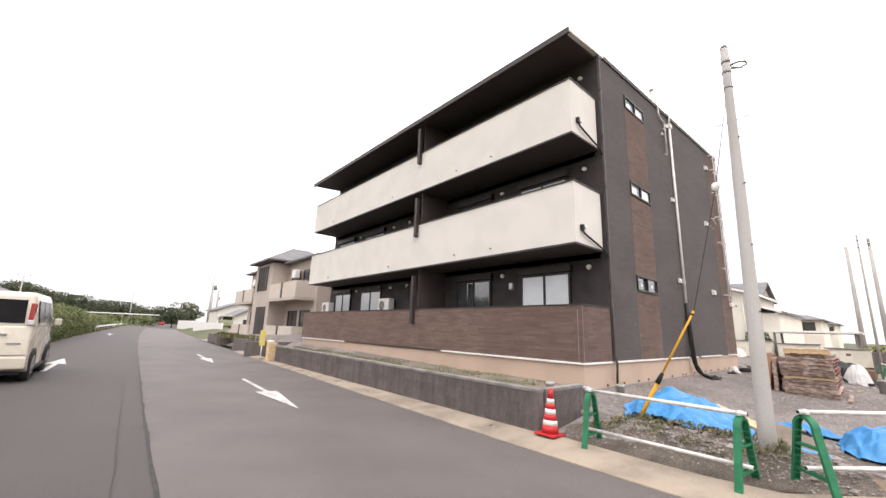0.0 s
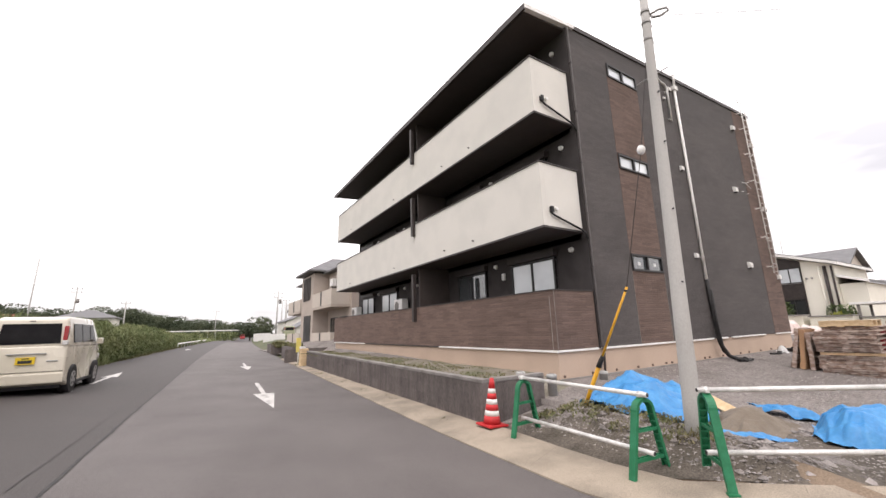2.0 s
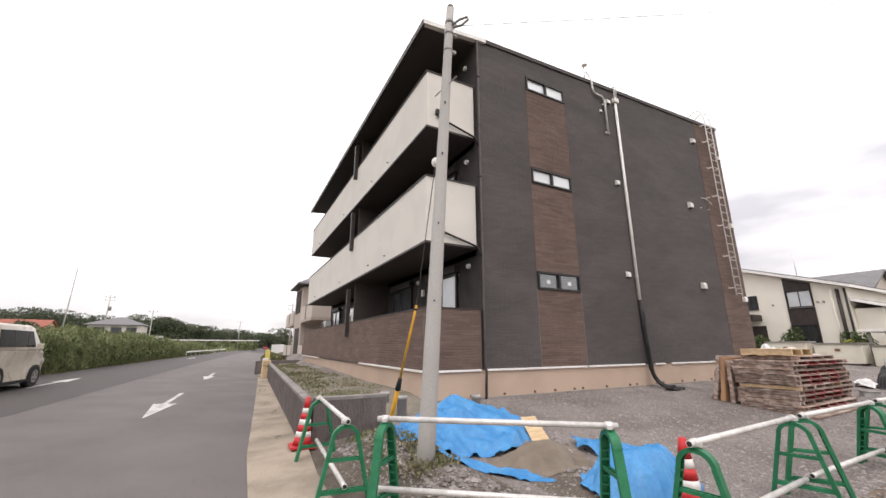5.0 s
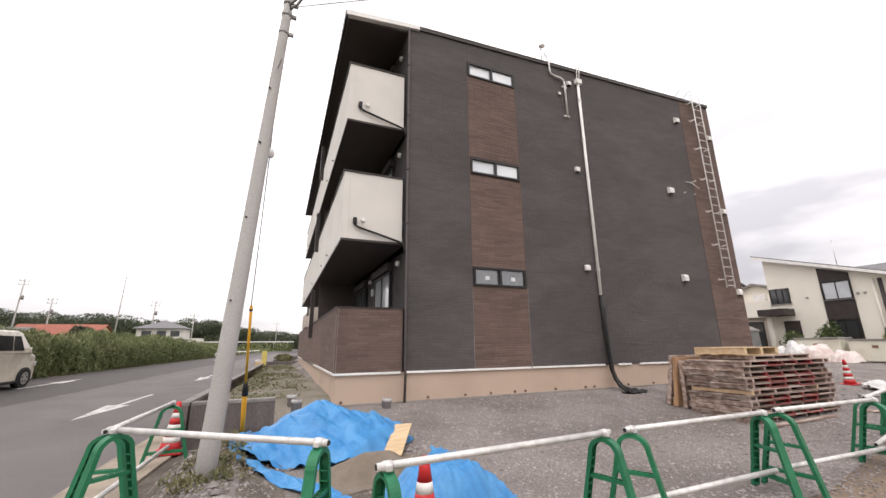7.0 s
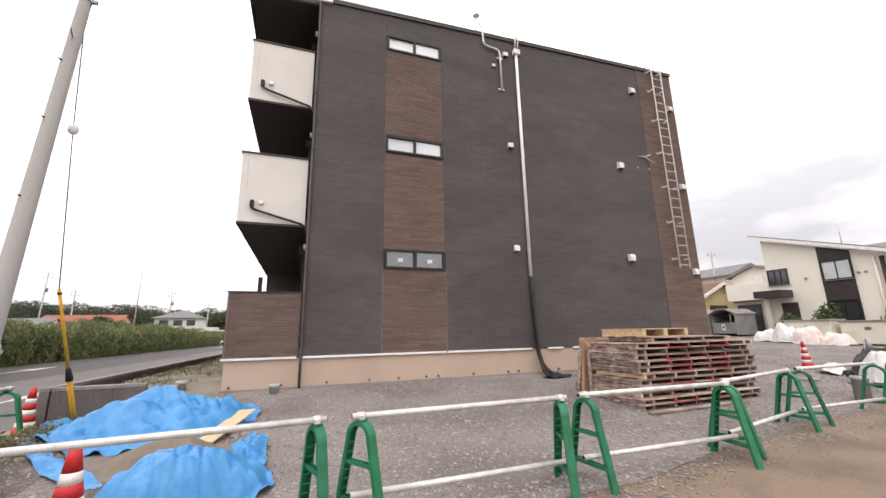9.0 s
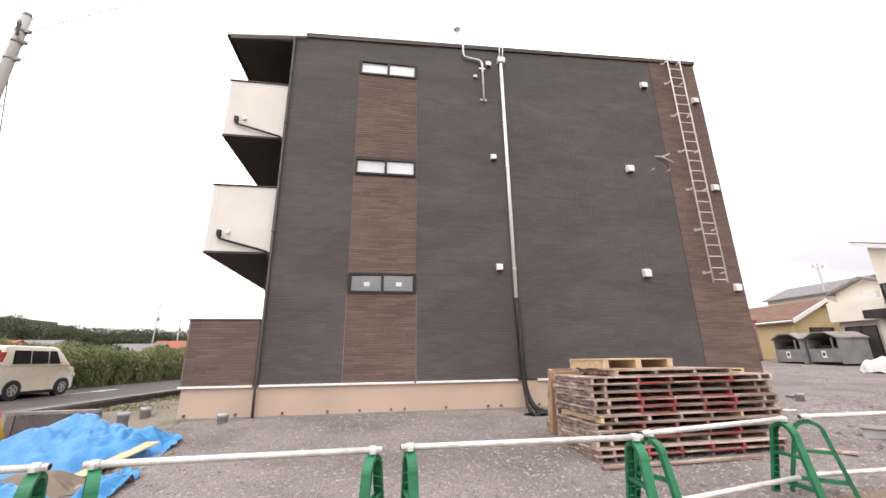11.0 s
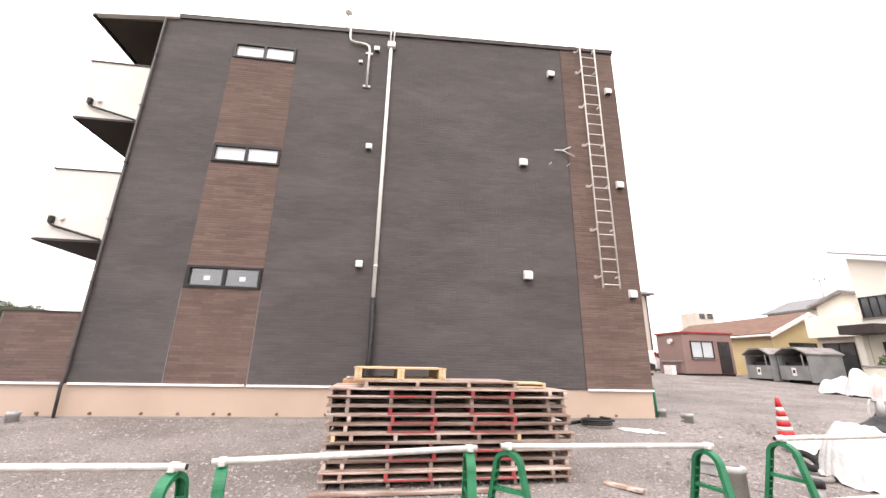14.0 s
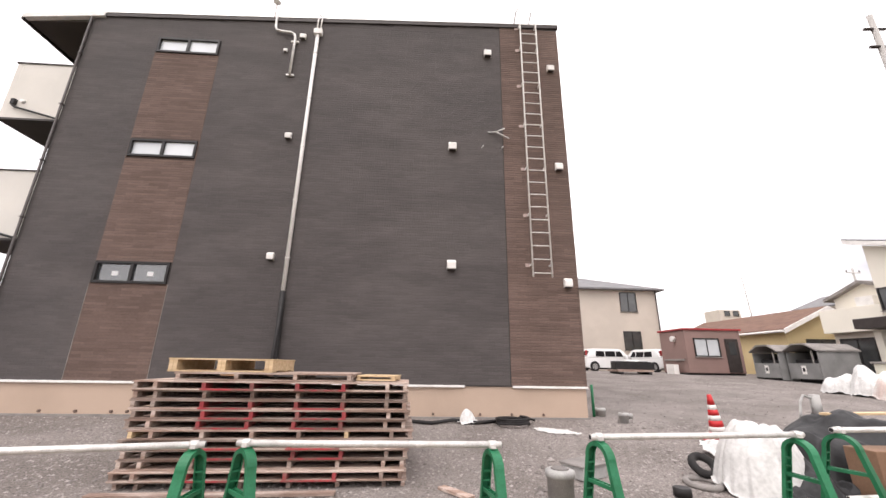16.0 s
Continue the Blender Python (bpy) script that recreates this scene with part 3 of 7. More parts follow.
# balconies
for z0, z1 in ((3.865, 5.39), (6.67, 8.14)):
    bal = part("balcony", box(bmesh.new(), FX, FX + 0.13, GY + 0.08, FY - 0.05, z0, z1, 0.006), WHITE_WALL, flat, "ivory rendered balcony parapet")
    part("balcony_end", box(bmesh.new(), FX + 0.131, GX0 - 0.06, GY + 0.08, GY + 0.2, z0, z1, 0.004), WHITE_WALL, bal)
    part("balcony_end", box(bmesh.new(), FX + 0.131, GX0, FY - 0.18, FY - 0.05, z0, z1, 0.004), WHITE_WALL, bal)
    part("rail_cap", box(bmesh.new(), FX - 0.025, FX + 0.16, GY + 0.055, FY - 0.03, z1, z1 + 0.03, 0.006), DARK_METAL, bal, "dark metal parapet cap")
    part("rail_cap", box(bmesh.new(), FX + 0.162, GX0 - 0.04, GY + 0.055, GY + 0.22, z1, z1 + 0.03, 0.006), DARK_METAL, bal, "dark metal parapet cap")
    part("balcony_floor", box(bmesh.new(), FX + 0.02, GX0, GY + 0.10, FY - 0.07, z0 - 0.02, z0 + 0.12), SOFFIT, bal, "dark balcony soffit")
    part("edge_strip", box(bmesh.new(), FX - 0.012, FX + 0.02, GY + 0.07, FY - 0.04, z0 - 0.035, z0 + 0.012), DARK_METAL, bal)
    part("edge_strip", box(bmesh.new(), FX + 0.021, GX0 - 0.05, GY + 0.068, GY + 0.098, z0 - 0.035, z0 + 0.012), DARK_METAL, bal)
    # overflow drain to the corner downpipe, and a round vent
    y = GY + 0.03
    part("drain_pipe", tube(bmesh.new(), [(7.86, y + 0.05, z0 + 0.44), (7.86, y, z0 + 0.42), (7.86, y, z0 + 0.31), (7.95, y, z0 + 0.26), (8.85, y, z0 + 0.02), (8.93, y - 0.02, z0 - 0.05), (8.94, GY - 0.03, z0 - 0.2)], 0.024, 8), BLACK_PLASTIC, bal, "thin black drain pipe")
    part("drain_box", box(bmesh.new(), 7.82, 7.90, y - 0.03, y + 0.05, z0 + 0.33, z0 + 0.47, 0.01), BLACK_PLASTIC, bal)
    bm = bmesh.new()
    tube(bm, [(8.03, GY + 0.085, z0 + 0.44), (8.03, GY + 0.02, z0 + 0.44)], 0.05, 14, 0.04)
    part("vent_cap", bm, WHITE_TRIM, bal, "small round white vent cap")
    for yy in (7.4, 8.9, 12.6, 17.8):
        part("spout", tube(bmesh.new(), [(FX + 0.02, yy, z0 + 0.2), (FX - 0.05, yy, z0 + 0.2)], 0.022, 8), BLOCK_CAP, bal)

# fins where the flats divide, and the screens behind them
for z0, z1, s0, s1 in ((7.72, 9.10, 8.17, 9.4), (4.95, 6.38, 5.42, 6.6), (1.95, 3.56, 2.45, 3.8)):
    part("fin", box(bmesh.new(), FX - 0.13, FX - 0.001, 10.80, 10.93, z0, z1, 0.008), DARK_METAL, flat, "dark upright rain fin")
    part("screen", box(bmesh.new(), FX + 0.14, GX0, 10.83, 10.88, s0 - 1.2, s1), SOFFIT, flat, "dark partition screen")

# roof: sloping slab with deep dark soffit over the balconies and white verge gutter
bm = bmesh.new()
prism(bm, [(7.46, 9.37), (9.2, 9.50), (GX1 + 0.02, 10.06), (GX1 + 0.02, 10.16), (7.46, 9.475)], "y", GY + 0.06, FY + 0.2)
roof = part("roof", bm, ROOFING, flat, "low mono-pitch roof")
part("soffit", prism(bmesh.new(), [(7.50, 9.345), (GX0, 9.455), (GX0, 9.48), (7.50, 9.365)], "y", GY + 0.05, FY + 0.15), SOFFIT, roof, "dark brown soffit")
part("fascia", box(bmesh.new(), 7.40, 7.455, GY - 0.06, FY + 0.2, 9.31, 9.48, 0.008), DARK_METAL, roof, "dark fascia and gutter")
part("verge", prism(bmesh.new(), [(7.42, 9.36), (9.26, 9.555), (9.26, 9.67), (7.42, 9.485)], "y", GY - 0.07, GY + 0.055), WHITE_TRIM, roof, "white verge board")
part("roof_edge", prism(bmesh.new(), [(9.262, 9.57), (GX1 + 0.03, 10.105), (GX1 + 0.03, 10.19), (9.262, 9.665)], "y", GY - 0.04, GY + 0.055), DARK_METAL, roof, "dark metal roof edge")
part("verge_cap", prism(bmesh.new(), [(9.262, 9.667), (GX1 + 0.03, 10.192), (GX1 + 0.03, 10.215), (9.262, 9.69)], "y", GY - 0.045, GY + 0.3), BLOCK_CAP, roof, "grey metal roof edge cap")

# corner downpipe
bm = tube(bmesh.new(), [(8.98, GY - 0.055, 9.50), (8.98, GY - 0.05, 1.28), (8.98, GY - 0.09, 1.12), (8.98, GY - 0.06, 0.58)], 0.026, 12)
dp = part("downpipe", bm, PIPE_BROWN, flat, "dark corner rainwater pipe")
for z in (1.6, 3.0, 4.3, 5.6, 7.0, 8.4):
    part("bracket", box(bmesh.new(), 8.945, 9.015, GY - 0.088, GY - 0.002, z, z + 0.02), PIPE_BROWN, dp)


def vent_hood(x, z, s=0.17):
    bm = bmesh.new()
    prism(bm, [(GY - 0.001, z - s * 0.55), (GY - s * 0.62, z - s * 0.5), (GY - s * 0.66, z + s * 0.25), (GY - s * 0.4, z + s * 0.55), (GY - 0.001, z + s * 0.6)], "x", x - s * 0.5, x + s * 0.5)
    bmesh.ops.bevel(bm, geom=bm.edges[:], offset=0.008, segments=2, affect="EDGES")
    v = part("vent_hood", bm, WHITE_TRIM, flat, "white wall vent hood")
    part("louvre", box(bmesh.new(), x - s * 0.4, x + s * 0.4, GY - s * 0.60, GY - 0.02, z - s * 0.62, z - s * 0.55), DARK_METAL, v)
    return v


for x, z, s in ((14.02, 3.64, 0.14), (14.02, 6.49, 0.14), (14.02, 9.32, 0.14), (17.77, 3.57, 0.185), (17.77, 6.41, 0.185), (18.64, 9.14, 0.18), (20.26, 3.25, 0.17), (20.26, 6.01, 0.17), (20.24, 8.79, 0.17)):
    vent_hood(x, z, s)
vent_hood(13.64, 8.88, 0.09)

# white conduit with a junction box; black hose below it
cond = part("conduit", tube(bmesh.new(), [(14.37, GY - 0.05, 2.92), (14.37, GY - 0.05, 9.40)], 0.042, 12), WHITE_TRIM, flat, "white cable conduit")
part("junction_box", box(bmesh.new(), 14.28, 14.48, GY - 0.12, GY - 0.002, 9.38, 9.54, 0.01), WHITE_TRIM, cond)
part("cable", tube(bmesh.new(), [(14.34, GY - 0.06, 9.53), (14.35, GY - 0.08, 9.8), (14.37, GY - 0.10, 9.98), (14.42, GY + 0.1, 10.02)], 0.018, 8), WHITE_TRIM, cond)
part("cable", tube(bmesh.new(), [(14.42, GY - 0.06, 9.53), (14.44, GY - 0.08, 9.8), (14.45, GY - 0.10, 9.99), (14.48, GY + 0.1, 10.03)], 0.018, 8), WHITE_TRIM, cond)
for z in (3.6, 4.9, 6.2, 7.5, 8.8):
    part("clip", box(bmesh.new(), 14.322, 14.418, GY - 0.095, GY - 0.002, z, z + 0.018), WHITE_TRIM, cond)
bm = tube(bmesh.new(), [(14.37, GY - 0.05, 2.92), (14.385, GY - 0.06, 2.2), (14.40, GY - 0.08, 1.5), (14.42, GY - 0.10, 1.05), (14.46, GY - 0.16, 0.80), (14.52, GY - 0.27, 0.64), (14.56, GY - 0.42, 0.575), (14.58, GY - 0.62, 0.555)], 0.055, 10)
part("hose", bm, BLACK_PLASTIC, cond, "black corrugated cable hose")
part("hose", tube(bmesh.new(), [(14.40, GY - 0.11, 2.6), (14.37, GY - 0.14, 1.6), (14.38, GY - 0.18, 0.95), (14.36, GY - 0.34, 0.66), (14.34, GY - 0.60, 0.55)], 0.035, 8), BLACK_PLASTIC, cond, "black cable hose")
aer = part("antenna_pipe", tube(bmesh.new(), [(13.32, GY + 0.1, 10.3), (13.32, GY - 0.06, 9.86), (13.33, GY - 0.06, 9.55), (13.36, GY - 0.06, 9.46), (13.48, GY - 0.06, 9.42), (13.72, GY - 0.06, 9.40), (13.81, GY - 0.06, 9.35), (13.84, GY - 0.06, 9.24), (13.84, GY - 0.06, 8.15)], 0.03, 10), GALV, flat, "bent galvanised aerial mast")
for z in (9.14, 8.15):
    part("bracket", box(bmesh.new(), 13.75, 13.93, GY - 0.05, GY - 0.001, z - 0.02, z + 0.03, 0.005), GALV, aer)
bm = bmesh.new()
tube(bm, [(13.19, GY + 0.08, 9.84), (13.19, GY + 0.08, 10.42)], 0.022, 8)
ant = part("aerial", bm, GALV, roof, "small grey roof aerial")
part("dish", lathe(bmesh.new(), [(0.02, 0.0), (0.06, 0.012), (0.095, 0.042), (0.098, 0.033), (0.06, 0.021), (0.02, 0.009)], 18, (13.2, GY + 0.05, 10.42)), WHITE_TRIM, ant)

# twig-like bracket arms left on the wall
bm = bmesh.new()
tube(bm, [(18.62, GY - 0.01, 6.86), (18.80, GY - 0.07, 6.84), (19.10, GY - 0.10, 6.66)], 0.016, 6)
tube(bm, [(18.80, GY - 0.07, 6.84), (19.00, GY - 0.12, 6.92)], 0.014, 6)
part("wire_bracket", bm, GALV, flat, "small bent wire anchor")
for x in (18.45, 18.92):
    part("wire_hook", tube(bmesh.new(), [(x, GY - 0.002, 6.44), (x + 0.05, GY - 0.06, 6.47)], 0.01, 6), GALV, flat)

# cat ladder
lad = part("cat_ladder", tube(bmesh.new(), [(19.48, GY - 0.17, 3.34), (19.48, GY - 0.17, 10.30), (19.48, GY - 0.10, 10.62), (19.48, GY + 0.12, 10.76), (19.48, GY + 0.38, 10.62), (19.48, GY + 0.42, 10.2)], 0.019, 8), WHITE_TRIM, flat, "pale galvanised roof access ladder")
part("stile", tube(bmesh.new(), [(19.89, GY - 0.17, 3.34), (19.89, GY - 0.17, 10.30), (19.89, GY - 0.10, 10.62), (19.89, GY + 0.12, 10.76), (19.89, GY + 0.38, 10.62), (19.89, GY + 0.42, 10.2)], 0.019, 8), WHITE_TRIM, lad)
z = 3.42
while z < 10.2:
    part("rung", tube(bmesh.new(), [(19.48, GY - 0.17, z), (19.89, GY - 0.17, z)], 0.011, 6), WHITE_TRIM, lad)
    z += 0.30
for z in (3.6, 4.75, 5.9, 7.05, 8.2, 9.3, 10.0):
    for x in (19.475, 19.895):
        part("standoff", box(bmesh.new(), x - 0.012, x + 0.012, GY - 0.165, GY - 0.001, z, z + 0.035), WHITE_TRIM, lad)
    part("wall_plate", box(bmesh.new(), 19.37, 19.46, GY - 0.02, GY - 0.007, z - 0.02, z + 0.06, 0.004), HOUSE_PINK, lad, "pinkish fixing plate")


# sliding doors and fittings on the wall behind the balconies
def terrace_door(y0, y1, z0, z1, sky_pale):
    # Doors without the pale sky get a room-shade coloured panel behind.
    w = part("terrace_door", box(bmesh.new(), GX0 - 0.012, GX0 - 0.004, y0, y1, z0, z1), CURTAIN if sky_pale else ROOM_SHADE, flat, "sliding glass terrace door")
    bm = bmesh.new()
    t = 0.06
    for a, b, c, e in ((y0, y1, z0, z0 + t), (y0, y1, z1 - t, z1), (y0, y0 + t, z0 + t, z1 - t), (y1 - t, y1, z0 + t, z1 - t), ((y0 + y1) / 2 - 0.03, (y0 + y1) / 2 + 0.03, z0 + t, z1 - t)):
        box(bm, GX0 - 0.08, GX0 - 0.001, a, b, c, e, 0.004)
    part("door_frame", bm, FRAME_BLACK, w, "black aluminium frame")
    m = (y0 + y1) / 2
    for a, b in ((y0 + t, m - 0.03), (m + 0.03, y1 - t)):
        # Pale door panes carry the sky reflection in their base colour.
        part("pane", box(bmesh.new(), GX0 - 0.05, GX0 - 0.044, a, b, z0 + t, z1 - t), PANE_PALE if sky_pale else PANE, w, "glossy door pane, sky reflection coloured in where pale")
    part("shutter_box", box(bmesh.new(), GX0 - 0.16, GX0 - 0.001, y0 - 0.05, y1 + 0.05, z1 + 0.01, z1 + 0.2, 0.01), DARK_METAL, w, "dark roller shutter box")


for base in (1.30, 4.02, 6.82):
    for y0, y1, sky_pale in ((5.72, 7.36, True), (8.55, 10.12, False), (15.1, 16.9, True), (17.9, 19.6, True)):
        terrace_door(y0, y1, base, base + 2.12, sky_pale)
    for y in (5.2, 8.1, 11.6, 13.2, 14.4, 17.4):
        bm = bmesh.new()
        tube(bm, [(GX0 - 0.002, y, base + 2.2), (GX0 - 0.07, y, base + 2.2)], 0.07, 14, 0.055)
        part("vent_cap", bm, WHITE_TRIM, flat, "round white vent cap")
    for y in (7.75, 12.2):
        part("wall_lamp", box(bmesh.new(), GX0 - 0.07, GX0 - 0.001, y - 0.06, y + 0.06, base + 1.75, base + 1.95, 0.015), WHITE_TRIM, flat, "small white wall box")
    if base < 6:
        for y in (14.3, 19.95):
            ac = part("air_conditioner", box(bmesh.new(), GX0 - 0.42, GX0 - 0.12, y - 0.4, y + 0.4, base + (1.1 if base < 2 else 1.05), base + 1.7, 0.02), WHITE_TRIM, flat, "white outdoor air conditioner unit")
            part("fan_grille", tube(bmesh.new(), [(GX0 - 0.425, y + 0.1, base + 1.4), (GX0 - 0.435, y + 0.1, base + 1.4)], 0.2, 20), BLOCK_CAP, ac)


# ---------------------------------------------------------------- more materials
GREEN = mat("green_plastic", (0.012, 0.135, 0.058), (0.02, 0.17, 0.08), scale=6, rough=0.45, bump=0.1, rand=0.12)
RED = mat("red_plastic", (0.50, 0.026, 0.028), (0.40, 0.022, 0.024), scale=7, rough=0.5, bump=0.1)
REFLECT = mat("white_band", (0.74, 0.71, 0.68), (0.6, 0.57, 0.54), scale=9, rough=0.5, bump=0.1)
YELLOW = mat("yellow_plastic", (0.66, 0.34, 0.02), (0.56, 0.28, 0.02), scale=5, rough=0.45, bump=0.06)
PALE_YELLOW = mat("pale_yellow_plastic", (0.72, 0.60, 0.16), (0.66, 0.55, 0.15), scale=5, rough=0.5, bump=0.05)
TARP = mat("blue_tarpaulin", (0.045, 0.215, 0.47), (0.070, 0.265, 0.52), scale=5, rough=0.42, bump=0.35, fine=35, grain=0.08)
TARP_DARK = mat("black_sheeting", (0.014, 0.014, 0.015), (0.030, 0.030, 0.031), scale=4, rough=0.6, bump=0.4, fine=20)
WHITE_BAG = mat("white_plastic_sheeting", (0.66, 0.655, 0.64), (0.54, 0.535, 0.52), scale=4, rough=0.5, bump=0.4, fine=25)
PINK_BAG = mat("pale_pink_sack", (0.56, 0.45, 0.41), (0.64, 0.60, 0.57), scale=3, rough=0.7, bump=0.4, fine=25)
SAND = mat("grey_sand", (0.20, 0.165, 0.13), (0.16, 0.13, 0.10), scale=3, rough=0.95, bump=0.6)
WOOD_OLD = mat("weathered_wood", (0.26, 0.178, 0.142), (0.46, 0.375, 0.325), scale=3, rough=0.85, bump=0.5, fine=40, rand=0.35, stretch=(0.6, 3, 6), grain=0.25)
WOOD_PALE = mat("fresh_pine", (0.60, 0.45, 0.28), (0.50, 0.36, 0.21), scale=4, rough=0.75, bump=0.3, fine=40, rand=0.15, stretch=(0.6, 3, 6))
WOOD_TAN = mat("tan_wood", (0.40, 0.24, 0.135), (0.32, 0.19, 0.11), scale=4, rough=0.8, bump=0.4, fine=40, rand=0.25, stretch=(3, 3, 0.6))
WOOD_RED = mat("red_painted_wood", (0.31, 0.040, 0.045), (0.19, 0.085, 0.072), scale=9, rough=0.7, bump=0.4, rand=0.25)
STUB = mat("grey_pvc", (0.40, 0.395, 0.38), (0.32, 0.315, 0.305), scale=6, rough=0.6, bump=0.15)
CREAM_PAINT = mat("cream_car_paint", (0.60, 0.545, 0.445), (0.58, 0.525, 0.43), scale=2, rough=0.28, bump=0.0, spec=0.5, coat=0.6, grain=0.01)
CAR_WHITE = mat("white_car_paint", (0.75, 0.75, 0.74), (0.72, 0.72, 0.71), scale=2, rough=0.28, bump=0.0, coat=0.6, grain=0.01)
CAR_GREEN = mat("olive_car_paint", (0.26, 0.27, 0.16), (0.24, 0.25, 0.15), scale=2, rough=0.3, bump=0.0, coat=0.6, grain=0.01)
CAR_RED = mat("red_car_paint", (0.42, 0.03, 0.03), (0.38, 0.03, 0.03), scale=2, rough=0.3, bump=0.0, coat=0.6, grain=0.01)
CAR_GLASS = mat("dark_car_glass", (0.014, 0.013, 0.014), (0.020, 0.019, 0.020), scale=2, rough=0.2, bump=0.0, spec=0.06, coat=0.0)
TYRE = mat("tyre_rubber", (0.018, 0.017, 0.017), (0.03, 0.028, 0.027), scale=14, rough=0.85, bump=0.3)
ALLOY = mat("wheel_alloy", (0.45, 0.44, 0.43), (0.36, 0.355, 0.35), scale=6, rough=0.4, metal=0.6, bump=0.05)
LENS_RED = mat("red_lamp_lens", (0.36, 0.03, 0.035), (0.28, 0.03, 0.03), scale=8, rough=0.15, bump=0.0, coat=0.8)
LENS_WHITE = mat("clear_lamp_lens", (0.62, 0.6, 0.58), (0.5, 0.48, 0.47), scale=8, rough=0.15, bump=0.0, coat=0.8)
PLATE = mat("yellow_plate", (0.72, 0.50, 0.03), (0.68, 0.47, 0.03), scale=8, rough=0.5, bump=0.0)
INK = mat("dark_ink", (0.03, 0.028, 0.03), scale=8, rough=0.6, bump=0.0)
LEAF = mat("reed_leaves", (0.135, 0.165, 0.066), (0.21, 0.225, 0.105), scale=0.9, rough=0.75, bump=0.1, island=0.2, fine=14)
# Leaf colours are lightened to carry the haze over far trees.
LEAF_DARK = mat("hazed_woodland_leaves", (0.062, 0.078, 0.045), (0.092, 0.104, 0.060), scale=0.12, rough=0.8, bump=0.1, island=0.3, fine=4)
LEAF_BUSH = mat("shrub_leaves", (0.055, 0.085, 0.028), (0.09, 0.115, 0.04), scale=2, rough=0.7, bump=0.1, island=0.4)
LEAF_YELLOW = mat("golden_shrub_leaves", (0.24, 0.24, 0.03), (0.17, 0.19, 0.03), scale=2, rough=0.7, bump=0.1, island=0.3)
WEED = mat("dry_weeds", (0.125, 0.135, 0.055), (0.165, 0.14, 0.075), scale=3, rough=0.8, bump=0.1, island=0.4)
BARK = mat("bark", (0.09, 0.07, 0.055), (0.06, 0.05, 0.04), scale=6, rough=0.9, bump=0.6)
HOUSE_WHITE = mat("cream_house_render", (0.80, 0.76, 0.665), (0.76, 0.72, 0.63), scale=0.7, rough=0.85, bump=0.2, grain=0.05)
HOUSE_BEIGE = mat("beige_house_render", (0.55, 0.485, 0.42), (0.51, 0.45, 0.39), scale=0.7, rough=0.85, bump=0.2, grain=0.05)
HOUSE_TAUPE = mat("taupe_house_render", (0.47, 0.40, 0.345), (0.43, 0.365, 0.315), scale=0.8, rough=0.85, bump=0.2, grain=0.05)
HOUSE_YELLOW = mat("yellow_house_render", (0.64, 0.51, 0.29), (0.60, 0.47, 0.26), scale=0.7, rough=0.85, bump=0.2, grain=0.05)
ROOF_BROWN = mat("brown_roof_tiles", (0.16, 0.085, 0.058), (0.125, 0.07, 0.05), scale=1.5, rough=0.8, bump=0.5, stretch=(1, 1, 5), fine=20)
ROOF_RED = mat("red_roof_tiles", (0.30, 0.10, 0.065), (0.24, 0.085, 0.06), scale=1.5, rough=0.8, bump=0.5, stretch=(1, 1, 5), fine=20)
ROOF_GREY = mat("grey_roof_tiles", (0.15, 0.148, 0.152), (0.19, 0.187, 0.19), scale=1.5, rough=0.75, bump=0.5, stretch=(1, 1, 5), fine=20)
PREFAB = mat("pink_brown_cabin_panel", (0.27, 0.175, 0.155), (0.24, 0.16, 0.14), scale=0.8, rough=0.6, bump=0.1)
PREFAB_RED = mat("red_cabin_edge", (0.36, 0.04, 0.045), (0.3, 0.04, 0.04), scale=2, rough=0.5)
SHED_GREY = mat("grey_steel_shed", (0.25, 0.25, 0.245), (0.20, 0.20, 0.197), scale=1.5, rough=0.6, bump=0.15)
DUMP = mat("cream_container", (0.68, 0.66, 0.56), (0.58, 0.55, 0.46), scale=1.2, rough=0.7, bump=0.2)
WIN_DARK = mat("dark_house_window", (0.035, 0.037, 0.038), (0.06, 0.062, 0.062), scale=0.8, rough=0.1, bump=0.0, spec=0.8, coat=0.4)
BLUE_DRUM = mat("blue_drum", (0.08, 0.22, 0.38), (0.06, 0.18, 0.32), scale=2, rough=0.5)
# Carton brown darkened to carry the shade beneath the black sheeting.
CARDBOARD = mat("brown_carton", (0.22, 0.13, 0.082), (0.17, 0.105, 0.068), scale=3, rough=0.85)


def on_land(x, y, dz=0.0):
    return (x, y, land(x, y) + dz)


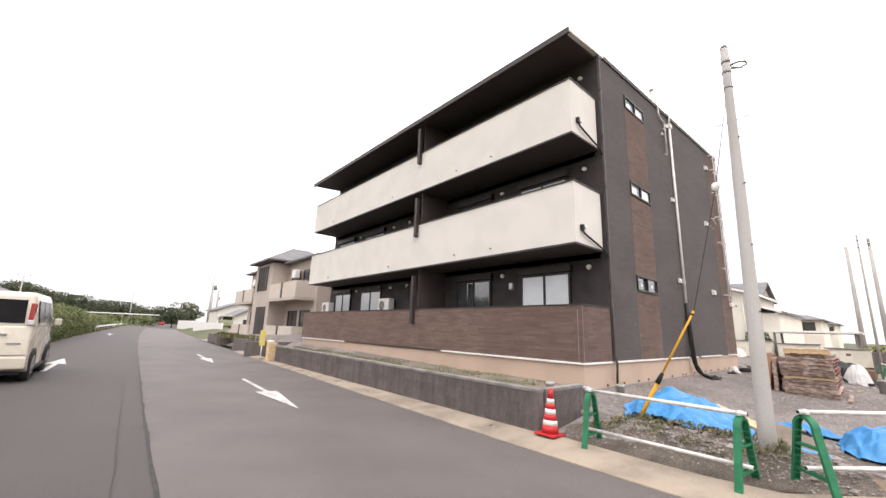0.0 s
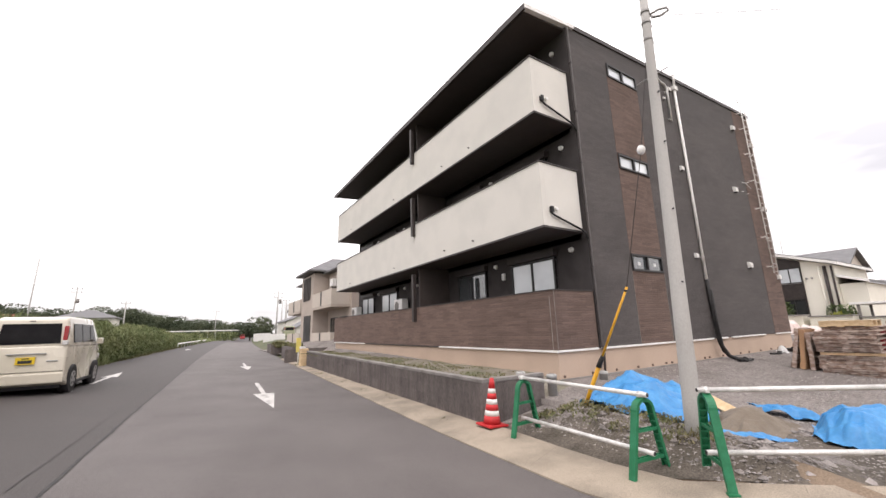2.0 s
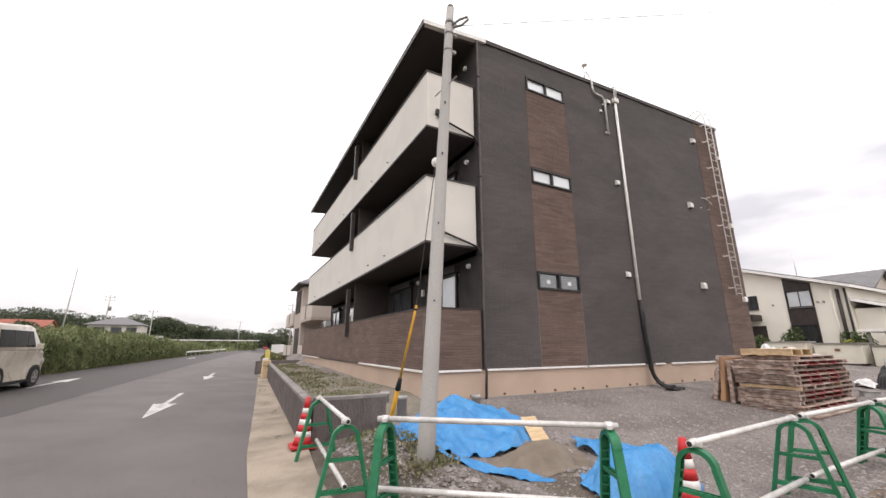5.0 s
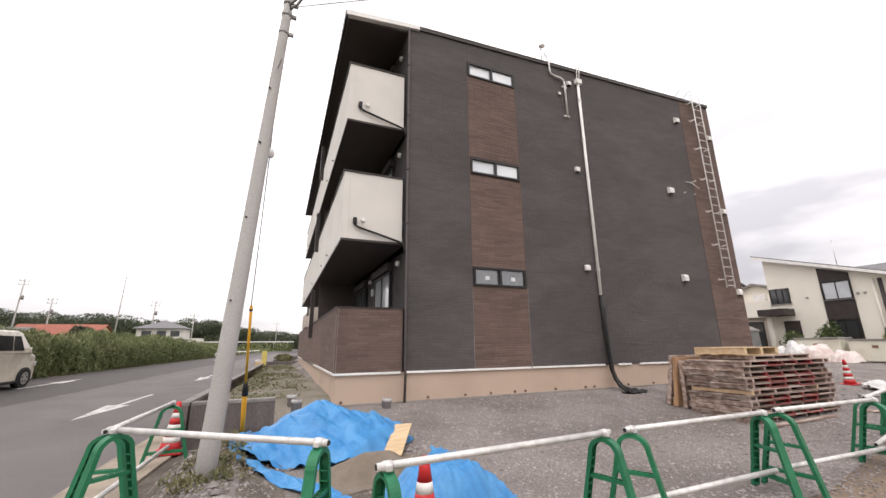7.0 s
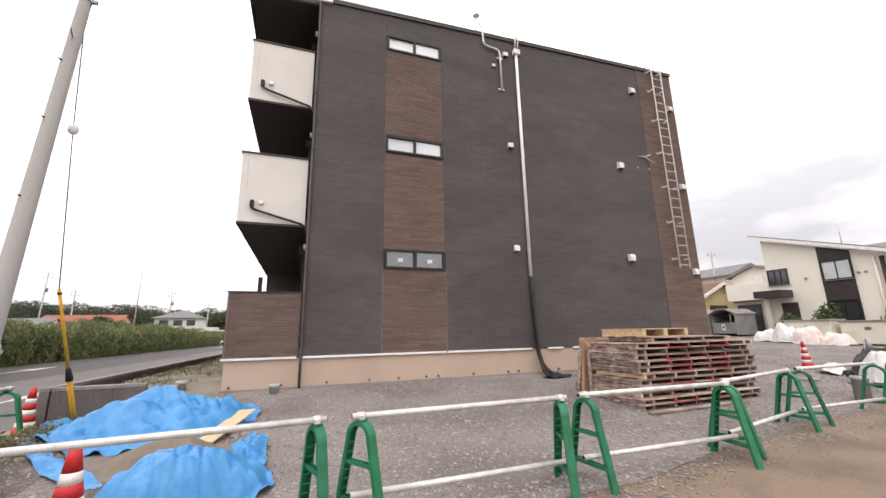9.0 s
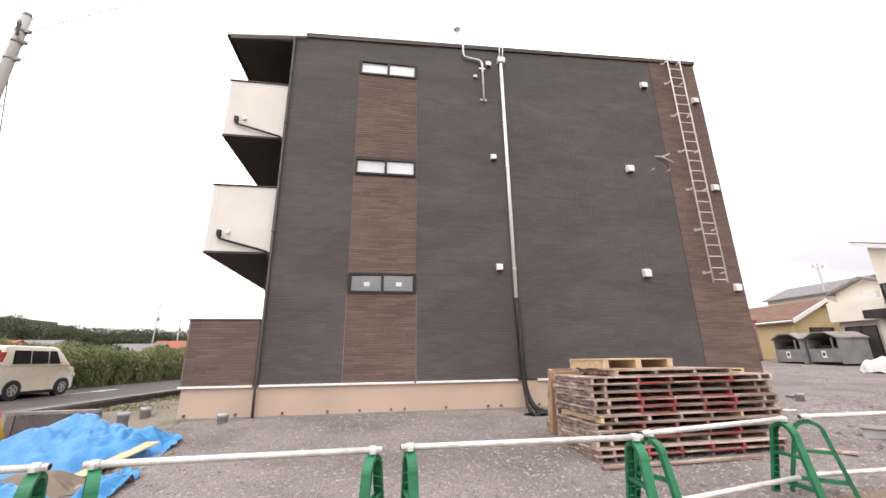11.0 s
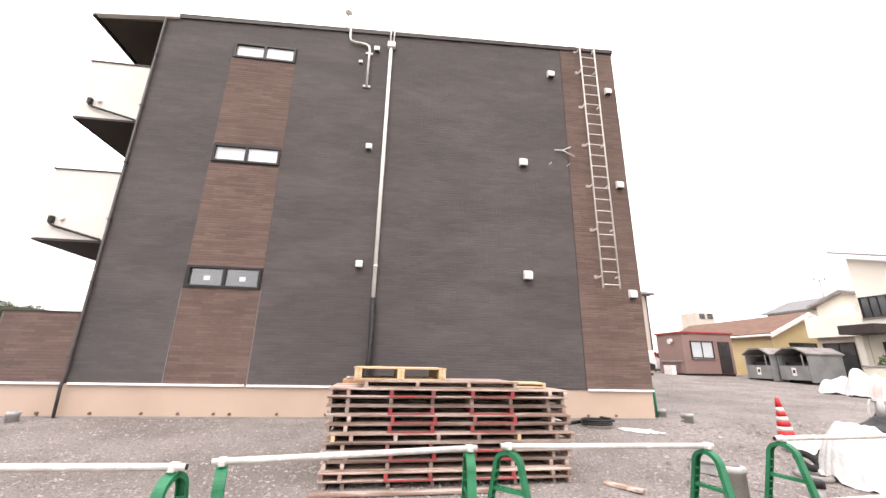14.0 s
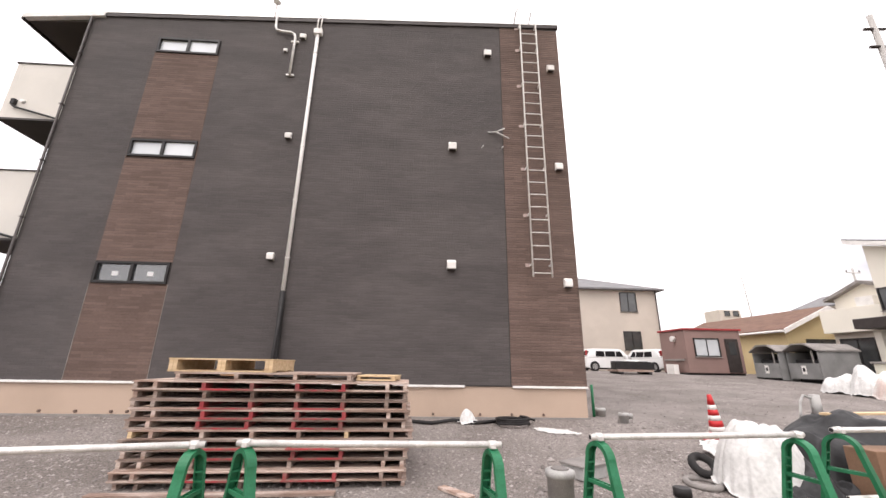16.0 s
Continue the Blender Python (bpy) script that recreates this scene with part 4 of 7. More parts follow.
def leaf_mass(name, clumps, material, parent=None, label="", category="", kind="stuff", size=0.2, upright=0.0, seed=1):
    """Many small pointed leaves: clumps are (x, y, z, spread x, spread y, spread z, count)."""
    r = np.random.RandomState(seed)
    verts, faces = [], []
    for cx, cy, cz, sx, sy, sz, count in clumps:
        d = r.normal(size=(count, 3))
        d /= np.linalg.norm(d, axis=1)[:, None]
        rad = r.uniform(0.55, 1.0, size=(count, 1)) ** 0.6
        c = d * rad * (sx, sy, sz) + (cx, cy, cz)
        a = r.normal(size=(count, 3)) + (0, 0, upright)
        a /= np.linalg.norm(a, axis=1)[:, None]
        b = np.cross(a, r.normal(size=(count, 3)))
        b /= np.linalg.norm(b, axis=1)[:, None]
        ln = size * r.uniform(0.6, 1.5, size=(count, 1))
        wd = ln * (0.12 if upright > 1 else 0.32)
        base = len(verts)
        quad = np.stack([c - a * ln, c + b * wd, c + a * ln, c - b * wd], 1).reshape(-1, 3)
        verts.extend(map(tuple, quad))
        faces.extend((base + 4 * i, base + 4 * i + 1, base + 4 * i + 2, base + 4 * i + 3) for i in range(count))
    me = bpy.data.meshes.new(name)
    me.from_pydata(verts, [], faces)
    me.materials.append(material)
    if parent is not None:
        return part(name, me, material, parent, label)
    return tagged(new(name, me), label, category, kind=kind)


# ---------------------------------------------------------------- crushed stone lying loose on the lot
def scatter(name, count, region, size, material, label, seed):
    r = random.Random(seed)
    verts, faces = [], []
    octa = [(1, 0, 0), (-1, 0, 0), (0, 1, 0), (0, -1, 0), (0, 0, 1), (0, 0, -1)]
    tri = [(0, 2, 4), (2, 1, 4), (1, 3, 4), (3, 0, 4), (2, 0, 5), (1, 2, 5), (3, 1, 5), (0, 3, 5)]
    for _ in range(count):
        x, y = region(r)
        s = size * r.uniform(0.35, 1.0) ** 1.5
        z = land(x, y) + s * 0.15
        a = r.uniform(0, 6.28)
        n = len(verts)
        for p in octa:
            q = [c * s * r.uniform(0.6, 1.3) for c in p]
            verts.append((x + q[0] * math.cos(a) - q[1] * math.sin(a) + r.uniform(-0.2, 0.2) * s, y + q[0] * math.sin(a) + q[1] * math.cos(a), z + q[2] * 0.55))
        faces += [tuple(n + i for i in f) for f in tri]
    me = bpy.data.meshes.new(name)
    me.from_pydata(verts, [], faces)
    me.materials.append(material)
    return tagged(new(name, me), label, "gravel", kind="stuff")


def near_lot(r):
    while True:
        x = r.uniform(5.6, 24)
        y0 = lerp_table(EDGE, x) + 0.3
        y = y0 + (4.6 - y0) * r.random() ** 1.3
        if y < (4.1 if x < 6.7 else 4.6):
            return x, y


def far_lot(r):
    return r.uniform(20.7, 34), r.uniform(2.5, 18)


scatter("gravel", 32000, near_lot, 0.027, STONES, "loose grey crushed stone on the lot", 1)
scatter("gravel", 5000, far_lot, 0.036, STONES, "loose grey crushed stone on the rear lot", 2)
def lane_edge(r):
    x = r.uniform(6.6, 24)
    return x, lerp_table(EDGE, x) + r.gauss(0.2, 0.22)


scatter("gravel", 6500, lane_edge, 0.022, STONES, "loose stones strewn along the lane edge", 6)
scatter("gravel", 3600, lambda r: (r.uniform(5.45, 7.3), r.uniform(-0.1, 3.9)), 0.026, STONES, "small stones strewn over disturbed soil", 8)
scatter("rubble", 260, lambda r: (r.uniform(5.6, 8.6), r.uniform(0.2, 3.6)), 0.075, STONES, "broken stones and clods round the pole", 3)
scatter("rubble", 120, lambda r: (r.uniform(18, 24), r.uniform(1.0, 5.0)), 0.07, STONES, "broken stones beside the building corner", 5)

# weeds round the pole, in the bed and along the kerb
clumps = []
r = random.Random(7)
for _ in range(58):
    x, y = r.gauss(6.12, 0.17), r.uniform(1.2, 3.7)
    clumps.append((*on_land(x, y, 0.03), 0.11, 0.11, 0.07, 46))
for _ in range(150):
    x, y = r.uniform(5.75, 7.3), r.uniform(5.2, 19.5)
    clumps.append((x, y, 0.73, 0.24, 0.34, 0.035, 40))
for _ in range(14):
    s = r.uniform(0.8, 2.9)
    p = along(OUTER, s).lerp(along(INNER, s), r.uniform(0.1, 0.9))
    clumps.append((*on_land(p.x, p.y, 0.05), 0.14, 0.2, 0.02, 22))
for _ in range(10):
    clumps.append((*on_land(r.uniform(12.5, 15), r.uniform(-2.4, -1.6), 0.01), 0.08, 0.06, 0.03, 20))
leaf_mass("weeds", clumps, WEED, label="low dry green and brown weeds", category="weeds", size=0.026, upright=0.9, seed=3)


# ---------------------------------------------------------------- utility pole with its stay
pole = thing("utility_pole", "tapered grey concrete utility pole leaning slightly", "utility pole", on_land(6.01, 1.43))
P0, P1 = Vector((6.025, 1.43, 0.2)), Vector((6.345, 1.39, 6.28))
part("shaft", tube(bmesh.new(), [P0.lerp(P1, k / 10) for k in range(11)], 0.097, 24, 0.053), POLE_GREY, pole)
axis = (P1 - P0).normalized()
for f, h in ((0.925, 0.05), (0.955, 0.05), (0.88, 0.035)):
    c = P0.lerp(P1, f)
    band = part("band", tube(bmesh.new(), [c, c + axis * h], 0.063, 20), DARK_STEEL, pole, "steel band")
    part("band_lug", box(bmesh.new(), c.x + 0.05, c.x + 0.12, c.y - 0.02, c.y + 0.02, c.z, c.z + 0.045, 0.006), DARK_STEEL, band)
c = P0.lerp(P1, 0.945)
part("bracket", tube(bmesh.new(), [c + Vector((0.02, -0.06, 0.02)), c + Vector((0.10, -0.14, 0.075)), c + Vector((0.16, -0.22, 0.07)), c + Vector((0.17, -0.235, 0.02)), c + Vector((0.11, -0.15, -0.03)), c + Vector((0.03, -0.06, -0.03))], 0.017, 8), DARK_STEEL, pole, "looped steel cable bracket")
c = P0.lerp(P1, 0.79)
part("step_bolt", tube(bmesh.new(), [c + Vector((-0.06, 0.20, -0.05)), c + Vector((0.05, -0.20, 0.03))], 0.008, 6), DARK_STEEL, pole)
part("cap", tube(bmesh.new(), [P1, P1 + axis * 0.05], 0.056, 20, 0.04), BLOCK_CAP, pole)
for f in (0.32, 0.47, 0.62, 0.74):
    c = P0.lerp(P1, f)
    part("step_hole", tube(bmesh.new(), [c + Vector((-0.03, -0.06, 0)), c + Vector((-0.045, -0.085, 0))], 0.01, 8), INK, pole)
G1, G0 = Vector((6.23, 2.14, 2.17)), Vector((6.23, 3.04, 0.50))
stay = thing("guy_wire", "steel pole stay with ball insulator and yellow guard tube", "guy wire", (6.23, 3.04, 0.45))
top = P0.lerp(P1, 0.90)
ball = Vector((6.28, 1.70, 4.03))
part("wire", tube(bmesh.new(), [top, ball, G1, G1.lerp(G0, 0.2)], 0.006, 6), DARK_METAL, stay)
bm = bmesh.new()
bmesh.ops.create_uvsphere(bm, u_segments=14, v_segments=10, radius=0.055, matrix=Matrix.Translation(ball) @ Matrix.Diagonal((1, 1, 1.25, 1)))
part("insulator", bm, WHITE_TRIM, stay, "white porcelain ball insulator")
mid = G1.lerp(G0, 0.60)
part("guard_tube", tube(bmesh.new(), [G1, mid], 0.0165, 12), YELLOW, stay, "thin yellow guard tube")
part("guard_tube", tube(bmesh.new(), [mid, G0 - Vector((0, -0.06, 0.12))], 0.030, 14), YELLOW, stay, "thick yellow guard tube")
part("collar", tube(bmesh.new(), [G1.lerp(G0, 0.56), G1.lerp(G0, 0.60), G1.lerp(G0, 0.655)], 0.024, 14, 0.04), BLACK_PLASTIC, stay, "black rubber collar")
part("collar", tube(bmesh.new(), [G1.lerp(G0, 0.02), G1.lerp(G0, 0.035)], 0.021, 12), BLACK_PLASTIC, stay)
cd = Vector((0.924, -0.125, 0.362))
solo("overhead_cable", tube(bmesh.new(), [P0.lerp(P1, 0.95) + cd * (k * 3.0) + Vector((0, 0, 0.0009 * (k * 3.0) ** 2)) for k in range(12)], 0.005, 5), BLOCK_CAP, "thin pale overhead cable from the concrete pole", "cable")


# ---------------------------------------------------------------- traffic cones
def cone(x, y, lean=0.0, label="red and white striped rubber traffic cone standing on gravel"):
    t = thing("traffic_cone", label, "traffic cone", (0, 0, 0), "striped traffic cones")
    bm = bmesh.new()
    box(bm, -0.18, 0.18, -0.18, 0.18, 0.0, 0.035, 0.012)
    part("foot", bm, RED, t)
    zs = [0.035, 0.15, 0.225, 0.315, 0.39, 0.475, 0.545, 0.70]
    rad = lambda z: 0.135 - (z - 0.035) * 0.158
    for i in range(7):
        a, b = zs[i], zs[i + 1]
        part("body" if i % 2 == 0 else "band", lathe(bmesh.new(), [(rad(a), a), (rad(b), b)], 20), RED if i % 2 == 0 else REFLECT, t, "" if i % 2 == 0 else "white reflective band")
    t.matrix_basis = Matrix.Translation((x, y, land(x, y) + 0.01)) @ Matrix.Rotation(lean, 4, "Y")
    return t


c = cone(5.24, 4.02, 0.06, "red and white striped traffic cone beside the block wall")
c.location.z = 0.2
cone(7.62, -0.30, 0.0, "red and white striped traffic cone by the blue tarpaulin")
cone(21.9, 3.15, -0.08, "leaning red and white striped traffic cone on rear gravel")


# ---------------------------------------------------------------- green pipe barricades
def arch_line(n=16):
    """The side view of a trestle: two splayed legs joined by a round arch."""
    pts = [(0.27 - 0.15 * k / 6, 0.66 * k / 6) for k in range(6)]
    pts += [(0.12 * math.cos(math.pi * k / n), 0.66 + 0.115 * math.sin(math.pi * k / n)) for k in range(n + 1)]
    return pts + [(-0.27 + 0.15 * k / 6, 0.66 * k / 6) for k in range(5, -1, -1)]


def sweep(bm, pts, x0, x1, outer, inner):
    """A flat bar that follows pts between two offsets from the line."""
    prev = None
    for i, (y, z) in enumerate(pts):
        a, b = pts[max(i - 1, 0)], pts[min(i + 1, len(pts) - 1)]
        t = Vector((b[0] - a[0], b[1] - a[1])).normalized()
        nrm = Vector((t.y, -t.x))
        ring = [bm.verts.new((x, y + nrm.x * s, z + nrm.y * s)) for x, s in ((x0, inner), (x1, inner), (x1, outer), (x0, outer))]
        if prev:
            for k in range(4):
                bm.faces.new((prev[k], prev[(k + 1) % 4], ring[(k + 1) % 4], ring[k]))
        else:
            bm.faces.new(ring)
        prev = ring
    bm.faces.new(prev[::-1])


def stand_meshes():
    """The meshes of one green moulded trestle: an arched channel open inwards, with ribs, feet and ladder bars."""
    pts = arch_line()
    bm = bmesh.new()
    sweep(bm, pts, -0.036, 0.036, 0.016, 0.008)
    sweep(bm, pts, -0.036, -0.028, 0.0079, -0.018)
    sweep(bm, pts, 0.028, 0.036, 0.0079, -0.018)
    bmesh.ops.recalc_face_normals(bm, faces=bm.faces)
    out = {"stand": mesh_of("stand", bm, GREEN)}
    bars = []
    for z, h in ((0.20, 0.035), (0.47, 0.028)):
        w = 0.262 - 0.15 * z / 0.66
        bm = bmesh.new()
        for x in (-0.026, 0.016):
            box(bm, x, x + 0.010, -w, w, z, z + h)
        for k in range(7):
            y = -w + 2 * w * (k + 0.5) / 7
            box(bm, -0.016, 0.016, y - 0.006, y + 0.006, z + 0.004, z + h - 0.004)
        bars.append(mesh_of("crossbar", bm, GREEN))
    out["bars"] = bars
    out["rib"] = mesh_of("rib", box(bmesh.new(), -0.027, 0.027, -0.012, 0.012, 0, 0.012), GREEN)
    out["foot"] = mesh_of("foot", box(bmesh.new(), -0.045, 0.045, -0.035, 0.035, 0, 0.03, 0.006), GREEN)
    out["saddle"] = mesh_of("saddle", box(bmesh.new(), -0.036, 0.036, -0.03, 0.03, 0.768, 0.798, 0.006), GREEN)
    bm = tube(bmesh.new(), [(-0.028, 0, 0.822), (0.028, 0, 0.822)], 0.032, 12)
    box(bm, -0.02, 0.02, -0.05, -0.02, 0.80, 0.835, 0.005)
    out["clamp"] = mesh_of("clamp", bm, GALV)
    return out


STAND = stand_meshes()


def stand(parent, x, turn):
    s = part("stand", STAND["stand"], GREEN, parent, "green moulded trestle stand")
    s.matrix_basis = Matrix.Translation((x, 0, 0)) @ Matrix.Rotation(radians(turn), 4, "Z")
    for me in STAND["bars"]:
        part("crossbar", me, GREEN, s)
    for sgn in (-1, 1):
        for z in (0.08, 0.15, 0.27, 0.34, 0.41, 0.54, 0.61):
            part("rib", STAND["rib"], GREEN, s).location = (0, (0.262 - 0.15 * z / 0.66) * sgn, z)
        part("foot", STAND["foot"], GREEN, s).location = (0, 0.272 * sgn, 0)
    part("saddle", STAND["saddle"], GREEN, s)
    part("clamp", STAND["clamp"], GALV, s, "steel pipe clamp").matrix_basis = Matrix.Rotation(radians(-turn), 4, "Z")
    return s


def barricade(turns):
    t = thing("barricade", "green trestle barricade with two galvanised steel pipes", "barricade", (0, 0, 0), "pipe barricades along the lot")
    for z in (0.822, 0.27):
        bm = bmesh.new()
        tube(bm, [(-1.0, 0.0, z), (1.0, 0.0, z)], 0.0245, 12)
        p = part("pipe", bm, GALV, t, "galvanised steel pipe")
        for s in (-1, 1):
            part("pipe_end", tube(bmesh.new(), [(s * 1.0, 0, z), (s * 1.004, 0, z)], 0.019, 10), INK, p)
    stand(t, -0.93, turns[0])
    stand(t, 0.93, turns[1])
    return t


for (x0, y0), (x1, y1), zr, turns in (((5.33, 3.42), (5.22, 1.44), 0.955, (6, -4)), ((5.36, 1.03), (6.97, -0.22), 1.035, (-8, 10)), ((7.18, -0.62), (9.20, -0.48), 0.96, (5, 13)),
                                      ((9.37, -0.46), (11.39, -0.44), 0.955, (32, -20)), ((11.57, -0.45), (13.47, -0.50), 0.965, (8, -6)), ((13.62, -0.36), (15.57, 0.05), 0.96, (6, -14)),
                                      ((15.80, 0.08), (17.78, 0.05), 0.965, (46, 13)), ((18.56, 0.13), (20.5, 0.3), 1.01, (10, 0)), ((20.95, 0.42), (22.9, 0.6), 1.03, (15, 0))):
    a = math.atan2(y1 - y0, x1 - x0)
    barricade(turns).matrix_basis = Matrix.Translation(((x0 + x1) / 2, (y0 + y1) / 2, zr - 0.822)) @ Matrix.Rotation(a, 4, "Z")


# ---------------------------------------------------------------- pallets
def pallet(w, d, h, posts, wood, label, boards=7, painted=(), group="stacked pallets", fresh=()):
    t = thing("pallet", label, "pallet", (0, 0, 0), group)
    step = d / boards
    for k in range(boards):
        bm = bmesh.new()
        box(bm, -0.004, w + 0.004, k * step + 0.006, (k + 1) * step - 0.006, h - 0.018, h, 0.003)
        part("deck_board", bm, wood, t)
    for k in (0, boards // 2, boards - 1):
        part("base_board", box(bmesh.new(), 0, w, k * step + 0.006, (k + 1) * step - 0.006, 0, 0.016, 0.003), wood, t)
    for i, f in enumerate(posts):
        bm = bmesh.new()
        box(bm, f * w - 0.021, f * w + 0.021, 0.004, d - 0.004, 0.0165, h - 0.0185, 0.003)
        part("stringer", bm, WOOD_RED if i in painted else WOOD_PALE if i in fresh else wood, t, "red painted stringer" if i in painted else "orange pine stringer" if i in fresh else "")
    if painted:
        for a, b in ((2, 3), (4, 5)):
            part("painted_edge", box(bmesh.new(), posts[a] * w - 0.03, posts[b] * w + 0.03, -0.012, -0.0045, 0.0, 0.02, 0.002), WOOD_RED, t, "red painted board edge")
    return t


POSTS = (0.012, 0.08, 0.25, 0.42, 0.585, 0.755, 0.92, 0.988)
plain = pallet(2.92, 1.08, 0.096, POSTS, WOOD_OLD, "wide weathered wooden pallet in a tall stack")
marked = pallet(2.92, 1.08, 0.096, POSTS, WOOD_OLD, "wide weathered wooden pallet with red painted stringers", painted=(2, 3, 4, 5))
repaired = pallet(2.92, 1.08, 0.096, POSTS, WOOD_OLD, "wide weathered wooden pallet mended with fresh pine", fresh=(0, 5))
r = random.Random(12)
used = set()
for k in range(11):
    src = repaired if k == 5 else marked if k in (1, 3, 4, 6, 7, 8, 10) else plain
    m = Matrix.Translation((14.14 + r.uniform(-0.04, 0.05) + (0.0 if k > 4 else -0.02), 1.31 + r.uniform(-0.03, 0.03), 0.285 + k * 0.0965)) @ Matrix.Rotation(r.uniform(-0.012, 0.014) + 0.03, 4, "Z")
    if src in used:
        copy_thing(src, m)
    else:
        src.matrix_basis = m
        used.add(src)
mid_p = pallet(1.9, 0.98, 0.085, (0.02, 0.34, 0.67, 0.98), WOOD_OLD, "smaller weathered pallet lying on the tall stack", 6)
mid_p.matrix_basis = Matrix.Translation((14.50, 1.34, 1.349)) @ Matrix.Rotation(0.03, 4, "Z")
pale = pallet(1.12, 0.92, 0.145, (0.025, 0.065, 0.48, 0.52, 0.935, 0.975), WOOD_PALE, "fresh pale pine pallet on top of the stack", 6)
pale.matrix_basis = Matrix.Translation((14.38, 1.40, 1.436)) @ Matrix.Rotation(0.04, 4, "Z")
small = pallet(0.46, 0.5, 0.06, (0.05, 0.95), WOOD_PALE, "short pale boards nailed together on the stack", 4)
small.matrix_basis = Matrix.Translation((16.40, 1.70, 1.354)) @ Matrix.Rotation(-0.1, 4, "Z")


def leaning(x, y, degrees):
    k, c = math.sin(radians(degrees)), math.cos(radians(degrees))
    return Matrix(((1, 0, 0, x), (0, -k, -c, y), (0, c, -k, land(x, y) + 0.11 * max(0, k)), (0, 0, 0, 1)))


for x, y, ln, ht, lean, wood, lb in ((14.16, 2.98, 0.9, 1.0, 13, WOOD_OLD, "weathered pallet stood upright behind the stack"), (14.13, 2.79, 0.8, 0.98, 7, WOOD_TAN, "orange-brown pallet stood upright between others"), (14.16, 2.60, 0.9, 0.92, 1, WOOD_OLD, "weathered pallet stood upright behind the stack")):
    o = pallet(ln, ht, 0.11, (0.03, 0.5, 0.97), wood, lb, 6, group="upright pallets")
    o.matrix_basis = leaning(x, y, lean)
for x, y, ln, a in ((15.2, 1.16, 2.3, 0.03),):
    bm = bmesh.new()
    box(bm, -ln / 2, ln / 2, -0.045, 0.045, 0, 0.03, 0.004)
    o = solo("timber_batten", bm, WOOD_OLD, "weathered timber batten lying on the gravel", "timber", "loose timber")
    o.matrix_basis = Matrix.Translation(on_land(x, y, 0.012)) @ Matrix.Rotation(a, 4, "Z")


# ---------------------------------------------------------------- tarpaulins
def cloth(name, cx, cy, rx, ry, h, material, label, category, seed, turn=0.0, skirt=0.22, ground=True, base=None, rough=1.0, power=2.0, crease=1.0, ragged=0.30, drape=0.0):
    """A sheet thrown over a heap: folds radiate from the top, the hem is ragged and lies on the ground."""
    nr, na = (44, 150) if rx > 0.4 else (22, 80)
    off = Vector((seed * 7.3, seed * 3.1, 0))
    bm = bmesh.new()
    rings = []
    for i in range(nr + 1):
        f = i / nr
        ring = []
        for k in range(na):
            a = 2 * math.pi * k / na
            edge = 1 + ragged * noise.noise(Vector((math.cos(a) * 1.6, math.sin(a) * 1.6, seed))) + 0.07 * noise.noise(Vector((math.cos(a) * 6, math.sin(a) * 6, seed)))
            ux, uy = math.cos(a) * f * edge * rx, math.sin(a) * f * edge * ry
            x = cx + ux * math.cos(turn) - uy * math.sin(turn)
            y = cy + ux * math.sin(turn) + uy * math.cos(turn)
            g = f / (1 - skirt) if f < 1 - skirt else 1
            up = h * (1 - g ** power) * (1 + 0.55 * noise.noise(Vector((x * 1.5, y * 1.5, seed))) + 0.3 * noise.noise(Vector((x * 3.1, y * 3.1, seed)))) if g < 1 else 0
            w1 = noise.noise(Vector((x * 1.1, y * 1.1, seed))) * 1.2
            ridge = lambda q, o: (1 - abs(noise.noise(Vector((x * q + w1, y * q * 0.8 - w1, seed + o)))) * 2.2)
            fold = rough * (0.062 * ridge(1.7, 0) + crease * (0.036 * ridge(3.9, 3) + 0.022 * ridge(8.5, 5) + 0.012 * ridge(17, 8)))
            if drape:
                wander = 0.5 * noise.noise(Vector((x * 0.9, y * 0.9, seed + 11)))
                fold += drape * max(0, 1 - abs(noise.noise(Vector((ux * 0.9 + wander, uy * 4.2 + wander * 3, seed + 2)))) * 3.2) * (0.3 + 0.7 * f)
                fold -= drape * 0.6 * max(0, 1 - abs(noise.noise(Vector((ux * 5.0 - wander * 2, uy * 1.3, seed + 6)))) * 5.0)
            z0 = land(x, y) if base is None else base
            ring.append(bm.verts.new((x, y, max(z0 + 0.012, z0 - 0.02 + up + fold * (0.75 + 0.25 * f)))))
        rings.append(ring)
    for p, q in zip(rings, rings[1:]):
        for k in range(na):
            bm.faces.new((p[k], p[(k + 1) % na], q[(k + 1) % na], q[k])).smooth = True
    bmesh.ops.remove_doubles(bm, verts=bm.verts, dist=0.0005)
    bmesh.ops.recalc_face_normals(bm, faces=bm.faces)
    return solo(name, bm, material, label, category)


heap = cloth("tarpaulin", 7.32, 2.76, 1.22, 0.95, 0.36, TARP, "crumpled blue tarpaulin over a heap of soil", "tarpaulin", 1.3, turn=0.42, rough=0.75, crease=1.0, ragged=0.16, skirt=0.10, power=2.2, drape=0.07)
cloth("tarpaulin", 8.08, 0.50, 0.68, 0.50, 0.36, TARP, "blue tarpaulin wrapped over a rounded heap", "tarpaulin", 4.1, power=3.0, rough=0.6, crease=1.1, ragged=0.12, skirt=0.07, drape=0.05)
cloth("tarpaulin", 8.52, 1.22, 0.17, 0.72, 0.07, TARP, "loose bunched end of blue tarpaulin", "tarpaulin", 6.7, turn=0.08, rough=1.3, ragged=0.5)
cloth("tarpaulin", 6.76, 1.52, 0.80, 0.12, 0.04, TARP, "narrow folded strip of blue tarpaulin", "tarpaulin", 2.9, turn=-0.80, rough=0.7)
